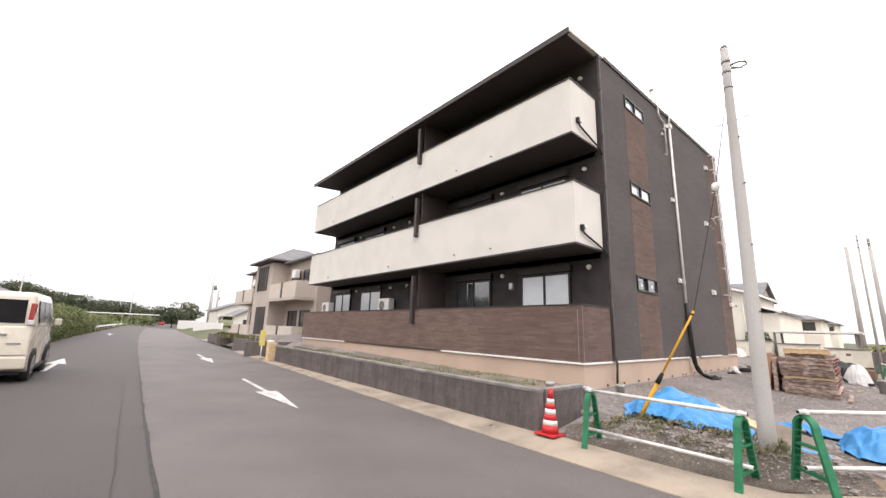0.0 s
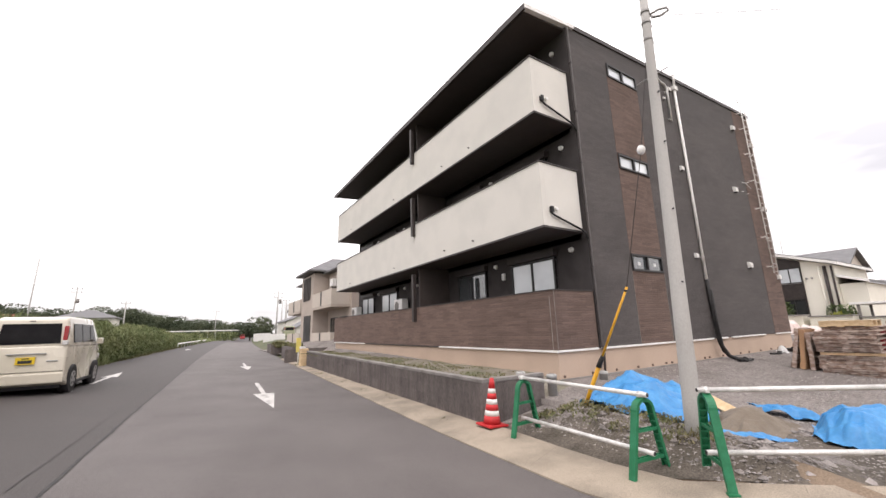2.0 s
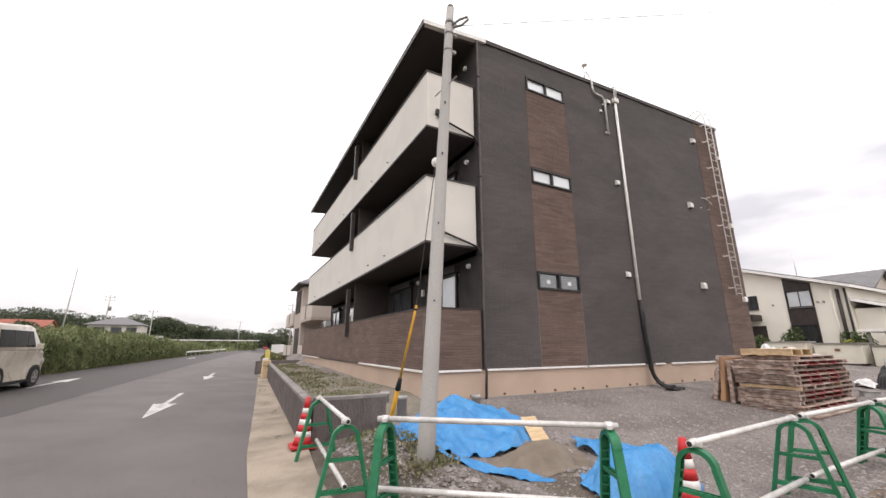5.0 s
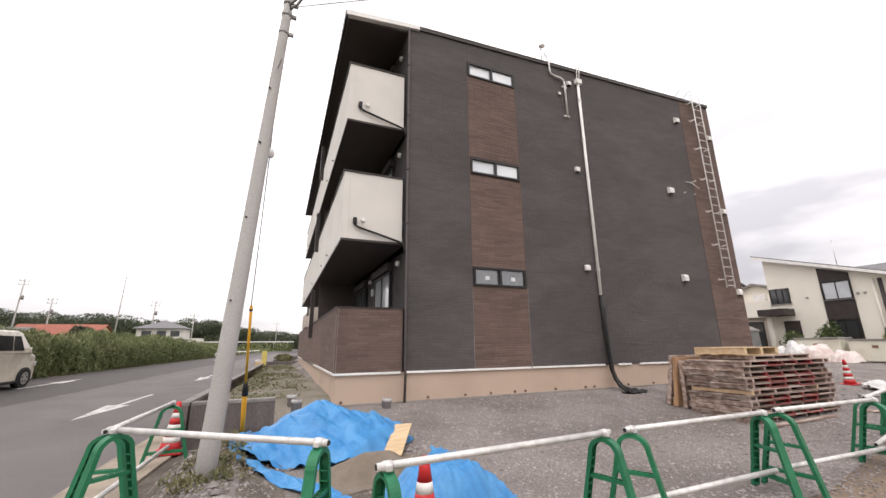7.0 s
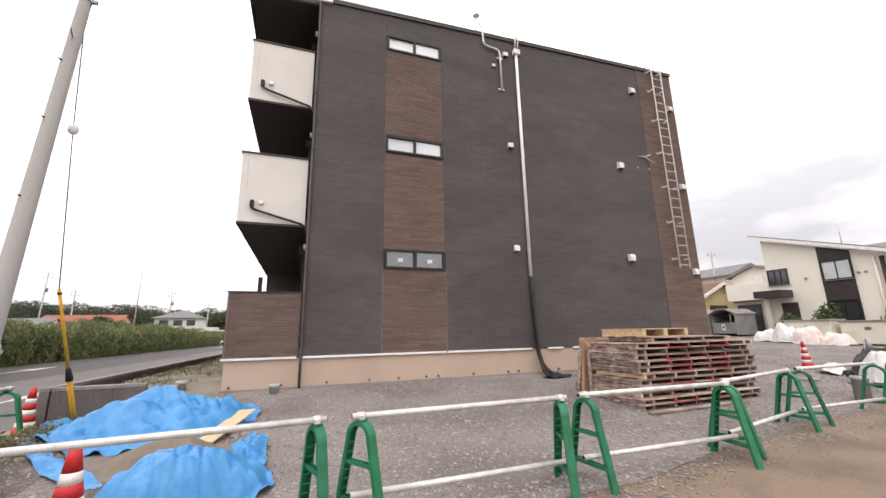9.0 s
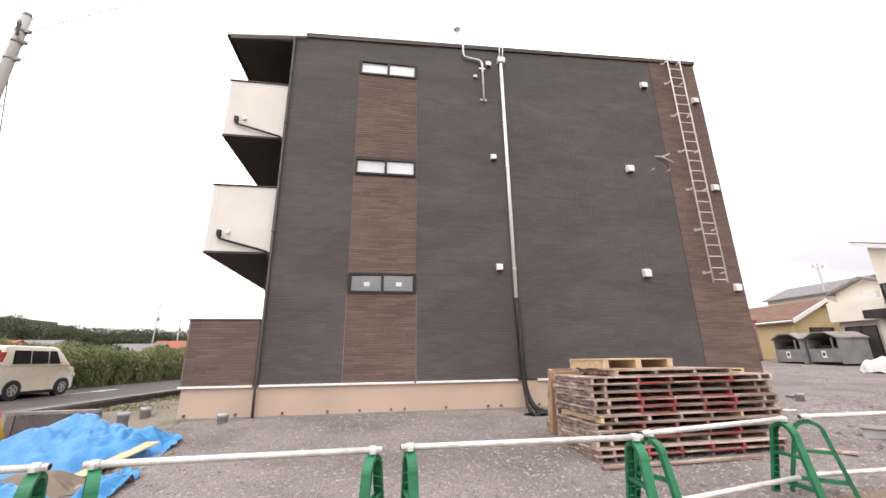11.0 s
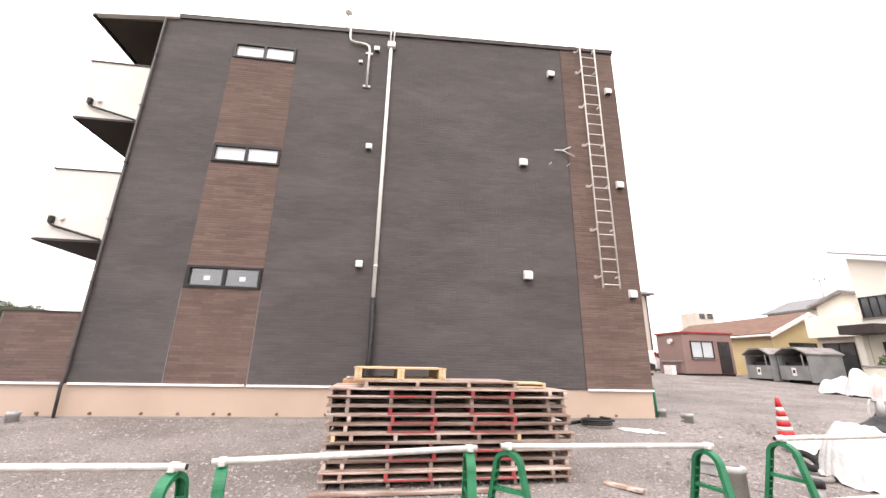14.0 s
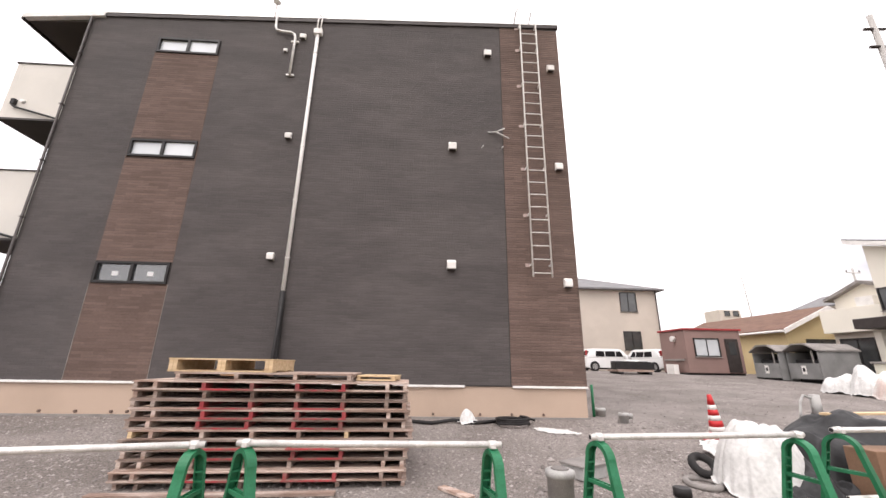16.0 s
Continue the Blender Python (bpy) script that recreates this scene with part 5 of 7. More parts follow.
cloth("sand_mound", 7.62, 1.52, 0.74, 0.46, 0.17, SAND, "flattened heap of grey-brown sand", "sand heap", 3.3, turn=0.1, rough=0.35)


def rest(ob, x, y, reach=0.12):
    """The height of a cloth under a place."""
    return max([v.co.z for v in ob.data.vertices if abs(v.co.x - x) < reach and abs(v.co.y - y) < reach], default=land(x, y))


bm = bmesh.new()
box(bm, -0.12, 0.12, -0.43, 0.43, 0, 0.02, 0.004)
o = solo("plywood_board", bm, WOOD_PALE, "pale plywood board lying on the blue tarpaulin", "board")
near_z, far_z = rest(heap, 7.98, 1.86), rest(heap, 8.32, 2.55)
o.matrix_basis = Matrix.Translation((8.15, 2.2, (near_z + far_z) / 2 + 0.01)) @ Matrix.Rotation(-0.46, 4, "Z") @ Matrix.Rotation(math.atan2(far_z - near_z, 0.76), 4, "X") @ Matrix.Rotation(-0.06, 4, "Y")


# ---------------------------------------------------------------- pipe stubs and loose items on the lot
def stub(x, y, h=0.2, rr=0.085, label="short capped grey drain pipe standing out of the ground"):
    bm = lathe(bmesh.new(), [(rr, -0.1), (rr, h - 0.05), (rr * 1.12, h - 0.05), (rr * 1.12, h), (rr * 0.9, h + 0.012)], 18)
    t = thing("pipe_stub", label, "pipe", (0, 0, 0), "drain pipe stubs")
    part("pipe", bm, STUB, t)
    part("lid", lathe(bmesh.new(), [(rr * 0.7, h + 0.0125), (rr * 0.6, h + 0.022)], 16), BLOCK_CAP, t)
    t.matrix_basis = Matrix.Translation(on_land(x, y))
    return t


stub(6.95, 4.32, 0.36)
stub(6.90, 5.1, 0.34)
stub(8.55, 4.38, 0.16)
stub(21.05, 4.45, 0.17)
stub(20.9, 5.1, 0.15, 0.10)
stub(21.35, 4.9, 0.08, 0.10)
stub(18.42, 0.58, 0.42, 0.115, "tall grey plastic pipe stump standing on the gravel")
capped = thing("pipe_stub", "short black-capped pipe standing on the gravel", "pipe", (0, 0, 0), "drain pipe stubs")
part("pipe", lathe(bmesh.new(), [(0.07, -0.1), (0.07, 0.13)], 18), STUB, capped)
part("cap", lathe(bmesh.new(), [(0.082, 0.10), (0.082, 0.17), (0.07, 0.18)], 18), BLACK_PLASTIC, capped, "black rubber cap")
capped.matrix_basis = Matrix.Translation(on_land(19.72, 0.88))
coil = thing("hose_coil", "coil of black corrugated hose lying by the wall", "hose", on_land(18.85, 4.15))
pts = [(18.85 + (0.30 - 0.012 * (k % 30) / 10) * math.cos(k * 0.42), 4.15 + 0.24 * math.sin(k * 0.42), land(18.85, 4.15) + 0.035 + 0.0022 * k) for k in range(48)]
part("hose", tube(bmesh.new(), pts + [(19.3, 4.3, 0.6)], 0.022, 7), BLACK_PLASTIC, coil)
bm = tube(bmesh.new(), [on_land(17.0, 4.3, 0.04), on_land(17.4, 4.15, 0.04), on_land(17.8, 4.35, 0.05), on_land(18.2, 4.2, 0.04), on_land(18.6, 4.35, 0.04)], 0.03, 8)
solo("hose", bm, BLACK_PLASTIC, "black corrugated hose lying along the foundation", "hose")
cloth("plastic_bag", 18.05, 4.30, 0.20, 0.15, 0.26, WHITE_BAG, "crumpled clear white plastic bag by the wall", "bag", 8.2, rough=0.8)
cloth("paper_sheet", 19.5, 3.75, 0.42, 0.16, 0.02, WHITE_BAG, "dirty white sheet lying on the gravel", "sheet", 5.5, turn=-0.5, rough=0.4)
cloth("hose_end", 14.52, 4.08, 0.36, 0.15, 0.06, BLACK_PLASTIC, "black hose end lying on the gravel", "hose", 9.1, rough=0.8)
bm = box(bmesh.new(), -0.20, 0.20, -0.16, 0.16, 0, 0.13, 0.01)
crate = thing("drain_box", "low grey concrete drain box on the gravel", "box", (0, 0, 0))
part("body", bm, STUB, crate)
part("lid", box(bmesh.new(), -0.22, 0.22, -0.18, 0.18, 0.131, 0.155, 0.008), BLOCK_CAP, crate, "paler lid")
crate.matrix_basis = Matrix.Translation(on_land(19.10, 1.72)) @ Matrix.Rotation(0.5, 4, "Z")
bm = box(bmesh.new(), -0.22, 0.22, -0.05, 0.05, 0, 0.03, 0.005)
o = solo("timber_batten", bm, WOOD_OLD, "short weathered timber offcut on the gravel", "timber", "loose timber")
o.matrix_basis = Matrix.Translation(on_land(17.55, 1.2, 0.012)) @ Matrix.Rotation(-0.9, 4, "Z")

# pile of materials under black sheeting
cloth("black_sheet", 22.6, 1.75, 1.25, 0.85, 0.56, TARP_DARK, "black plastic sheeting over stored materials", "sheeting", 2.2, power=12, rough=0.45, ragged=0.10)
cloth("white_sheet", 20.88, 1.24, 0.50, 0.44, 0.66, WHITE_BAG, "bundle of crumpled white plastic sheeting", "sheeting", 7.7, power=2.8, rough=0.9, crease=0.5, ragged=0.14, skirt=0.05, drape=0.08)
cloth("white_sheet", 21.5, 2.45, 0.45, 0.3, 0.22, WHITE_BAG, "low heap of white plastic sheeting", "sheeting", 3.7, rough=1.6)
cloth("black_sheet", 21.15, 1.0, 0.5, 0.3, 0.22, TARP_DARK, "black plastic sheeting round the white bundle", "sheeting", 5.2, rough=1.6)
for x, y, z, rr, rt in ((20.48, 1.60, 0.15, 0.12, 0.045), (20.32, 1.42, 0.03, 0.17, 0.035)):
    bm = bmesh.new()
    for w, seg in ((rt, 10),):
        tube(bm, [(rr * math.cos(a), rr * math.sin(a), 0) for a in (2 * math.pi * k / 24 for k in range(25))], w, seg, cap=False)
    o = solo("pipe_ring", bm, BLOCK_CAP if rr > 0.15 else TYRE, "short length of plastic pipe leaning in the pile", "pipe", "loose pipe lengths")
    o.matrix_basis = Matrix.Translation(on_land(x, y, z)) @ Matrix.Rotation(0.7 if rr < 0.15 else 0.05, 4, "X")
carton = thing("carton", "shade-darkened brown carton with red print under black sheeting", "box", on_land(22.2, 0.95))
# The sheeting's shade is already in this body's colour.
part("body", box(bmesh.new(), 21.75, 22.65, 0.80, 1.12, 0.26, 0.78, 0.01), CARDBOARD, carton)
for x, z in ((21.95, 0.55), (22.15, 0.52), (22.4, 0.56)):
    part("print", box(bmesh.new(), x, x + 0.12, 0.796, 0.7995, z, z + 0.12), RED, carton)
bm = bmesh.new()
box(bm, -0.55, 0.55, -0.06, 0.06, 0, 0.03, 0.004)
o = solo("plank", bm, WOOD_PALE, "pale plank lying on the black sheeting", "timber", "loose timber")
o.matrix_basis = Matrix.Translation((22.9, 1.9, 1.0)) @ Matrix.Rotation(0.15, 4, "Z")
bm = bmesh.new()
tube(bm, [(22.62, 2.15, 0.91), (22.62, 2.15, 1.23)], 0.06, 14)
o = thing("standpipe", "grey pipe with a bent hose on the pile", "pipe", (22.62, 2.15, 0.91))
part("pipe", bm, STUB, o)
part("hose", tube(bmesh.new(), [(22.57, 2.15, 1.18), (22.44, 2.13, 1.22), (22.36, 2.11, 1.14), (22.32, 2.10, 1.01), (22.30, 2.10, 0.91)], 0.016, 8), STUB, o)


# ---------------------------------------------------------------- vehicles
def vehicle(name, label, paint, L, W, H, belt, hood, wheel_r, m, boxy=True, plate=True):
    """A car: nose towards +y, tail at y = 0, centred on x."""
    t = thing(name, label, "car", (0, 0, 0))
    clear = 0.17
    nose = L - 0.05
    def shell(profile, taper, zt, z0):
        bm = bmesh.new()
        n = len(profile)
        sides = []
        for s in (-1, 1):
            row = []
            for y, z in profile:
                w = W / 2 - taper * max(0, (z - z0)) / max(0.01, zt - z0) - 0.05 * max(0, (y - (L - 0.55)) / 0.55) ** 2 * 2 - 0.03 * max(0, (0.2 - y) / 0.2)
                row.append(bm.verts.new((s * w, y, z)))
            sides.append(row)
        for i in range(n):
            j = (i + 1) % n
            bm.faces.new((sides[0][i], sides[0][j], sides[1][j], sides[1][i]))
        bm.faces.new(sides[0])
        bm.faces.new(sides[1][::-1])
        bmesh.ops.recalc_face_normals(bm, faces=bm.faces)
        bmesh.ops.bevel(bm, geom=bm.edges[:], offset=0.06, segments=3, affect="EDGES", profile=0.55)
        for f in bm.faces:
            f.smooth = True
        return bm
    body = part("body", shell([(0.02, clear + 0.1), (0.0, 0.5), (0.04, belt), (L - hood - 0.1, belt), (L - 0.12, belt - 0.10), (L, 0.62), (L - 0.03, clear + 0.05), (L - 0.4, clear), (0.3, clear)], 0.02, belt, clear), paint, t)
    ys = 0.10 if boxy else 0.45
    cab = part("cabin", shell([(0.045, belt - 0.06), (ys, H - 0.06), (ys + 0.12, H), (L - hood - 0.75, H), (L - hood - 0.55, H - 0.06), (L - hood + 0.12, belt - 0.06)], 0.11, H, belt), paint, t)
    def wx(z):
        return W / 2 - 0.11 * (z - belt + 0.06) / (H - belt + 0.06)
    g0, g1 = belt + 0.05, H - 0.17
    cuts = (ys + 0.28, ys + 1.02, (L - hood - 0.75 + ys + 1.02) / 2 + 0.25, L - hood - 0.42)
    for s in (-1, 1):
        for a, b in zip(cuts, cuts[1:]):
            bm = bmesh.new()
            q = [(a + 0.03, g0), (b - 0.03, g0), (b - 0.03 - (0.22 if b == cuts[-1] else 0), g1), (a + 0.03 + (0.05 if a == cuts[0] else 0), g1)]
            lo = [bm.verts.new((s * (wx(z) - 0.01), y, z)) for y, z in q]
            hi = [bm.verts.new((s * (wx(z) + 0.006), y, z)) for y, z in q]
            bm.faces.new(lo)
            bm.faces.new(hi)
            for i in range(4):
                bm.faces.new((lo[i], hi[i], hi[(i + 1) % 4], lo[(i + 1) % 4]))
            bmesh.ops.recalc_face_normals(bm, faces=bm.faces)
            part("side_window", bm, CAR_GLASS, cab, "dark side window")
        part("wing_mirror", box(bmesh.new(), s * (W / 2 + 0.10) - 0.07, s * (W / 2 + 0.10) + 0.07, L - hood - 0.55, L - hood - 0.43, belt - 0.02, belt + 0.15, 0.03), paint, cab)
        for y in (cuts[1] + 0.12, cuts[2] + 0.08):
            part("door_handle", box(bmesh.new(), s * (W / 2 + 0.005) - 0.014, s * (W / 2 + 0.005) + 0.014, y, y + 0.15, belt - 0.13, belt - 0.10, 0.008), paint, body)
        part("sill", box(bmesh.new(), s * (W / 2 - 0.02) - 0.03, s * (W / 2 - 0.02) + 0.03, 0.75, L - 0.95, clear, clear + 0.07, 0.01), BLACK_PLASTIC, body)
        for y in (0.02,):
            part("tail_lamp", box(bmesh.new(), s * (W / 2 - 0.11) - 0.042, s * (W / 2 - 0.11) + 0.042, -0.012 + 0.02, 0.15, belt + 0.11, belt + 0.46, 0.02), LENS_RED, body, "upright red tail lamp")
            part("lamp_lens", box(bmesh.new(), s * (W / 2 - 0.10) - 0.055, s * (W / 2 - 0.10) + 0.055, -0.015, 0.10, belt + 0.0, belt + 0.105, 0.02), LENS_WHITE, body, "clear lamp lens")
            part("reflector", box(bmesh.new(), s * 0.52 - 0.10, s * 0.52 + 0.10, -0.02, 0.02, 0.36, 0.385, 0.006), LENS_RED, body)
        part("headlamp", box(bmesh.new(), s * (W / 2 - 0.20) - 0.13, s * (W / 2 - 0.20) + 0.13, L - 0.10, L - 0.005, 0.66, 0.82, 0.03), LENS_WHITE, body)
        for y in (0.62, L - 0.66):
            bm = bmesh.new()
            x0, x1 = s * (W / 2 - 0.165), s * (W / 2 + 0.005)
            tube(bm, [(x0, y, wheel_r), (x0 + (x1 - x0) * 0.15, y, wheel_r), (x0 + (x1 - x0) * 0.85, y, wheel_r), (x1, y, wheel_r)], wheel_r, 26)
            w = part("wheel", bm, TYRE, t, "black tyre")
            part("rim", tube(bmesh.new(), [(x1, y, wheel_r), (x1 + s * 0.006, y, wheel_r)], wheel_r * 0.66, 22), ALLOY, w, "silver rim")
            for k in range(5):
                a = 2 * math.pi * k / 5 + 0.3
                cy, cz = y + math.cos(a) * wheel_r * 0.42, wheel_r + math.sin(a) * wheel_r * 0.42
                part("rim_gap", tube(bmesh.new(), [(x1 + s * 0.0065, cy, cz), (x1 + s * 0.009, cy, cz)], wheel_r * 0.13, 8), INK, w)
            bm = bmesh.new()
            tube(bm, [(s * (W / 2 - 0.2), y, wheel_r + 0.01), (s * (W / 2 + 0.002), y, wheel_r + 0.01)], wheel_r + 0.045, 26)
            part("wheel_arch", bm, INK, body, "dark wheel arch")
    zr0, zr1 = belt + 0.04, H - 0.17
    def ry(z):
        return 0.045 + (ys - 0.045) * (z - belt + 0.06) / (H - belt)
    bm = bmesh.new()
    hw = W / 2 - 0.19
    lo = [bm.verts.new(p) for p in ((-hw, ry(zr0) + 0.02, zr0), (hw, ry(zr0) + 0.02, zr0), (hw - 0.03, ry(zr1) + 0.02, zr1), (-hw + 0.03, ry(zr1) + 0.02, zr1))]
    hi = [bm.verts.new((v.co.x, v.co.y - 0.03, v.co.z)) for v in lo]
    bm.faces.new(lo)
    bm.faces.new(hi)
    for i in range(4):
        bm.faces.new((lo[i], hi[i], hi[(i + 1) % 4], lo[(i + 1) % 4]))
    bmesh.ops.recalc_face_normals(bm, faces=bm.faces)
    part("rear_window", bm, CAR_GLASS, cab, "dark tailgate window")
    bm = bmesh.new()
    y_lo, y_hi = L - hood + 0.10, L - hood - 0.55
    lo = [bm.verts.new(p) for p in ((-hw, y_lo + 0.02, belt), (hw, y_lo + 0.02, belt), (hw - 0.05, y_hi + 0.06, H - 0.1), (-hw + 0.05, y_hi + 0.06, H - 0.1))]
    hi = [bm.verts.new((v.co.x, v.co.y + 0.02, v.co.z + 0.01)) for v in lo]
    bm.faces.new(lo)
    bm.faces.new(hi)
    bmesh.ops.recalc_face_normals(bm, faces=bm.faces)
    part("windscreen", bm, CAR_GLASS, cab, "dark windscreen")
    part("bumper", box(bmesh.new(), -W / 2 + 0.03, W / 2 - 0.03, -0.035, 0.10, 0.26, 0.50, 0.035), paint, body)
    part("garnish", box(bmesh.new(), -0.34, 0.34, -0.016, 0.02, belt - 0.20, belt - 0.17, 0.006), ALLOY, body, "thin chrome tailgate strip")
    part("tailgate_gap", box(bmesh.new(), -W / 2 + 0.06, W / 2 - 0.06, -0.006, 0.03, 0.53, 0.54), INK, body)
    part("badge", box(bmesh.new(), 0.36, 0.56, -0.006, 0.02, 0.76, 0.79, 0.004), ALLOY, body)
    part("wiper", box(bmesh.new(), -0.05, 0.05, 0.02, 0.06, H - 0.12, H - 0.10, 0.004), BLACK_PLASTIC, cab)
    if plate:
        p = part("number_plate", box(bmesh.new(), -0.165, 0.165, -0.03, 0.0, 0.715, 0.88, 0.004), PLATE, body, "yellow number plate")
        part("plate_bar", box(bmesh.new(), -0.06, 0.06, -0.0335, -0.0305, 0.835, 0.86), INK, p)
        part("plate_bar", box(bmesh.new(), -0.12, 0.12, -0.0335, -0.0305, 0.74, 0.81), INK, p)
    part("underbody", box(bmesh.new(), -W / 2 + 0.12, W / 2 - 0.12, 0.2, L - 0.2, 0.13, 0.3), INK, t)
    t.matrix_basis = m
    return t


vehicle("minivan", "cream boxy light minivan parked at the road edge", CREAM_PAINT, 3.39, 1.475, 1.83, 1.14, 0.50, 0.295, Matrix.Translation((-2.10, 12.15, land(-2.0, 13.6) + 0.005)) @ Matrix.Rotation(-0.035, 4, "Z"))
vehicle("estate_car", "white family car parked beside a beige house", CAR_WHITE, 4.3, 1.7, 1.55, 0.95, 0.95, 0.31, Matrix.Translation((29.0, 25.3, land(31, 25))) @ Matrix.Rotation(-1.5, 4, "Z"), False)
vehicle("hatchback", "white hatchback parked beside the site cabin", CAR_WHITE, 4.0, 1.68, 1.5, 0.93, 0.85, 0.30, Matrix.Translation((33.9, 22.3, land(34, 24))) @ Matrix.Rotation(0.25, 4, "Z"), False)
vehicle("compact_car", "olive small car parked by the low wall", CAR_GREEN, 3.4, 1.48, 1.6, 0.98, 0.55, 0.28, Matrix.Translation((12.0, 56.0, land(12.0, 56) - 0.15)) @ Matrix.Rotation(-0.1, 4, "Z"), True, False)
vehicle("small_car", "red small car far along the road", CAR_RED, 3.4, 1.48, 1.5, 0.95, 0.6, 0.28, Matrix.Translation((14.5, 150.0, land(14.5, 150))) @ Matrix.Rotation(-0.1, 4, "Z"), True, False)


# ---------------------------------------------------------------- houses
def wall_window(parent, axis, plane, out, a0, a1, z0, z1, bars=1, glass=None, label="dark framed window"):
    """A framed window set on a wall that faces along axis; out is the outward sign."""
    def b(bm, p0, p1, u0, u1, v0, v1, bev=0.0):
        lo, hi = sorted((plane + out * p0, plane + out * p1))
        return box(bm, lo, hi, u0, u1, v0, v1, bev) if axis == "x" else box(bm, u0, u1, lo, hi, v0, v1, bev)
    w = part("window", b(bmesh.new(), 0.004, 0.02, a0, a1, z0, z1), glass or WIN_DARK, parent, label)
    bm = bmesh.new()
    t = 0.06
    b(bm, 0.004, 0.06, a0 - t, a1 + t, z0 - t, z0)
    b(bm, 0.004, 0.06, a0 - t, a1 + t, z1, z1 + t)
    b(bm, 0.004, 0.06, a0 - t, a0, z0, z1)
    b(bm, 0.004, 0.06, a1, a1 + t, z0, z1)
    for k in range(bars):
        m = a0 + (a1 - a0) * (k + 1) / (bars + 1)
        b(bm, 0.02, 0.05, m - 0.025, m + 0.025, z0, z1)
    part("window_frame", bm, FRAME_BLACK, w)
    part("sill", b(bmesh.new(), 0.0, 0.09, a0 - 0.1, a1 + 0.1, z0 - t - 0.04, z0 - t), BLOCK_CAP, w)
    return w


def hip_roof(parent, x0, x1, y0, y1, z, rise, material, over=0.5):
    x0, x1, y0, y1 = x0 - over, x1 + over, y0 - over, y1 + over
    bm = bmesh.new()
    w = min(x1 - x0, y1 - y0) / 2
    if x1 - x0 > y1 - y0:
        ridge = [(x0 + w, (y0 + y1) / 2), (x1 - w, (y0 + y1) / 2)]
    else:
        ridge = [((x0 + x1) / 2, y0 + w), ((x0 + x1) / 2, y1 - w)]
    eave = [bm.verts.new(p) for p in ((x0, y0, z), (x1, y0, z), (x1, y1, z), (x0, y1, z))]
    low = [bm.verts.new((v.co.x, v.co.y, z - 0.12)) for v in eave]
    a, b = [bm.verts.new((*p, z + rise)) for p in ridge]
    for i in range(4):
        bm.faces.new((low[i], low[(i + 1) % 4], eave[(i + 1) % 4], eave[i]))
    bm.faces.new(low[::-1])
    if x1 - x0 > y1 - y0:
        for f in ((eave[0], eave[1], b, a), (eave[2], eave[3], a, b), (eave[1], eave[2], b), (eave[3], eave[0], a)):
            bm.faces.new(f)
    else:
        for f in ((eave[0], eave[1], a), (eave[1], eave[2], b, a), (eave[2], eave[3], b), (eave[3], eave[0], a, b)):
            bm.faces.new(f)
    bmesh.ops.recalc_face_normals(bm, faces=bm.faces)
    return part("roof", bm, material, parent, "tiled hip roof")


def gable_roof(parent, x0, x1, y0, y1, z, rise, along_x, material, over=0.4):
    bm = bmesh.new()
    if along_x:
        m = (y0 + y1) / 2
        prof = [(y0 - over, z - 0.1), (m, z + rise), (y1 + over, z - 0.1), (y1 + over, z + 0.05), (m, z + rise + 0.16), (y0 - over, z + 0.05)]
        prism(bm, prof, "x", x0 - over, x1 + over)
    else:
        m = (x0 + x1) / 2
        prof = [(x0 - over, z - 0.1), (m, z + rise), (x1 + over, z - 0.1), (x1 + over, z + 0.05), (m, z + rise + 0.16), (x0 - over, z + 0.05)]
        prism(bm, prof, "y", y0 - over, y1 + over)
    return part("roof", bm, material, parent, "tiled pitched roof")


def gable_walls(parent, x0, x1, y0, y1, z0, z, rise, along_x, material):
    bm = bmesh.new()
    if along_x:
        prism(bm, [(y0, z0), (y1, z0), (y1, z), ((y0 + y1) / 2, z + rise), (y0, z)], "x", x0, x1)
    else:
        prism(bm, [(x0, z0), (x1, z0), (x1, z), ((x0 + x1) / 2, z + rise), (x0, z)], "y", y0, y1)
    return part("wall", bm, material, parent)


# cream two-storey house with a single-pitch roof and dark panels
h = thing("house", "modern cream house with a dark panel strip and sloping roof", "house", (42, 9, 1.2))
bm = bmesh.new()
prism(bm, [(7.35, 0.8), (13.4, 0.8), (13.4, 7.25), (7.35, 5.2)], "x", 38.0, 46.0)
part("wall", bm, HOUSE_WHITE, h)
part("roof", prism(bmesh.new(), [(7.0, 5.13), (13.8, 7.42), (13.8, 7.62), (7.0, 5.32)], "x", 37.5, 46.5), WHITE_TRIM, h, "pale single-pitch roof edge")
part("roof", prism(bmesh.new(), [(7.0, 5.325), (13.8, 7.625), (13.8, 7.68), (7.0, 5.38)], "x", 37.5, 46.5), ROOF_GREY, h, "grey roof sheeting")
part("dark_panel", prism(bmesh.new(), [(9.05, 0.9), (10.5, 0.9), (10.5, 6.2), (9.05, 5.72)], "x", 37.93, 38.0), DARK_METAL, h, "dark brown panel strip")
wall_window(h, "x", 37.93, -1, 9.12, 10.36, 4.2, 5.2, 1, PANE_PALE, "curtained upper window")
wall_window(h, "x", 37.93, -1, 9.15, 10.35, 1.2, 2.9, 1)
wall_window(h, "x", 38.0, -1, 12.25, 13.28, 4.22, 5.12, 2)
part("outdoor_unit", box(bmesh.new(), 38.15, 38.45, 13.75, 14.5, 4.505, 4.95, 0.02), WHITE_TRIM, h, "white air conditioner on the porch roof")
for y in (8.55, 8.85, 11.3):
    part("vent_cap", tube(bmesh.new(), [(37.999, y, 4.4), (37.92, y, 4.4)], 0.07, 10), BLOCK_CAP, h)
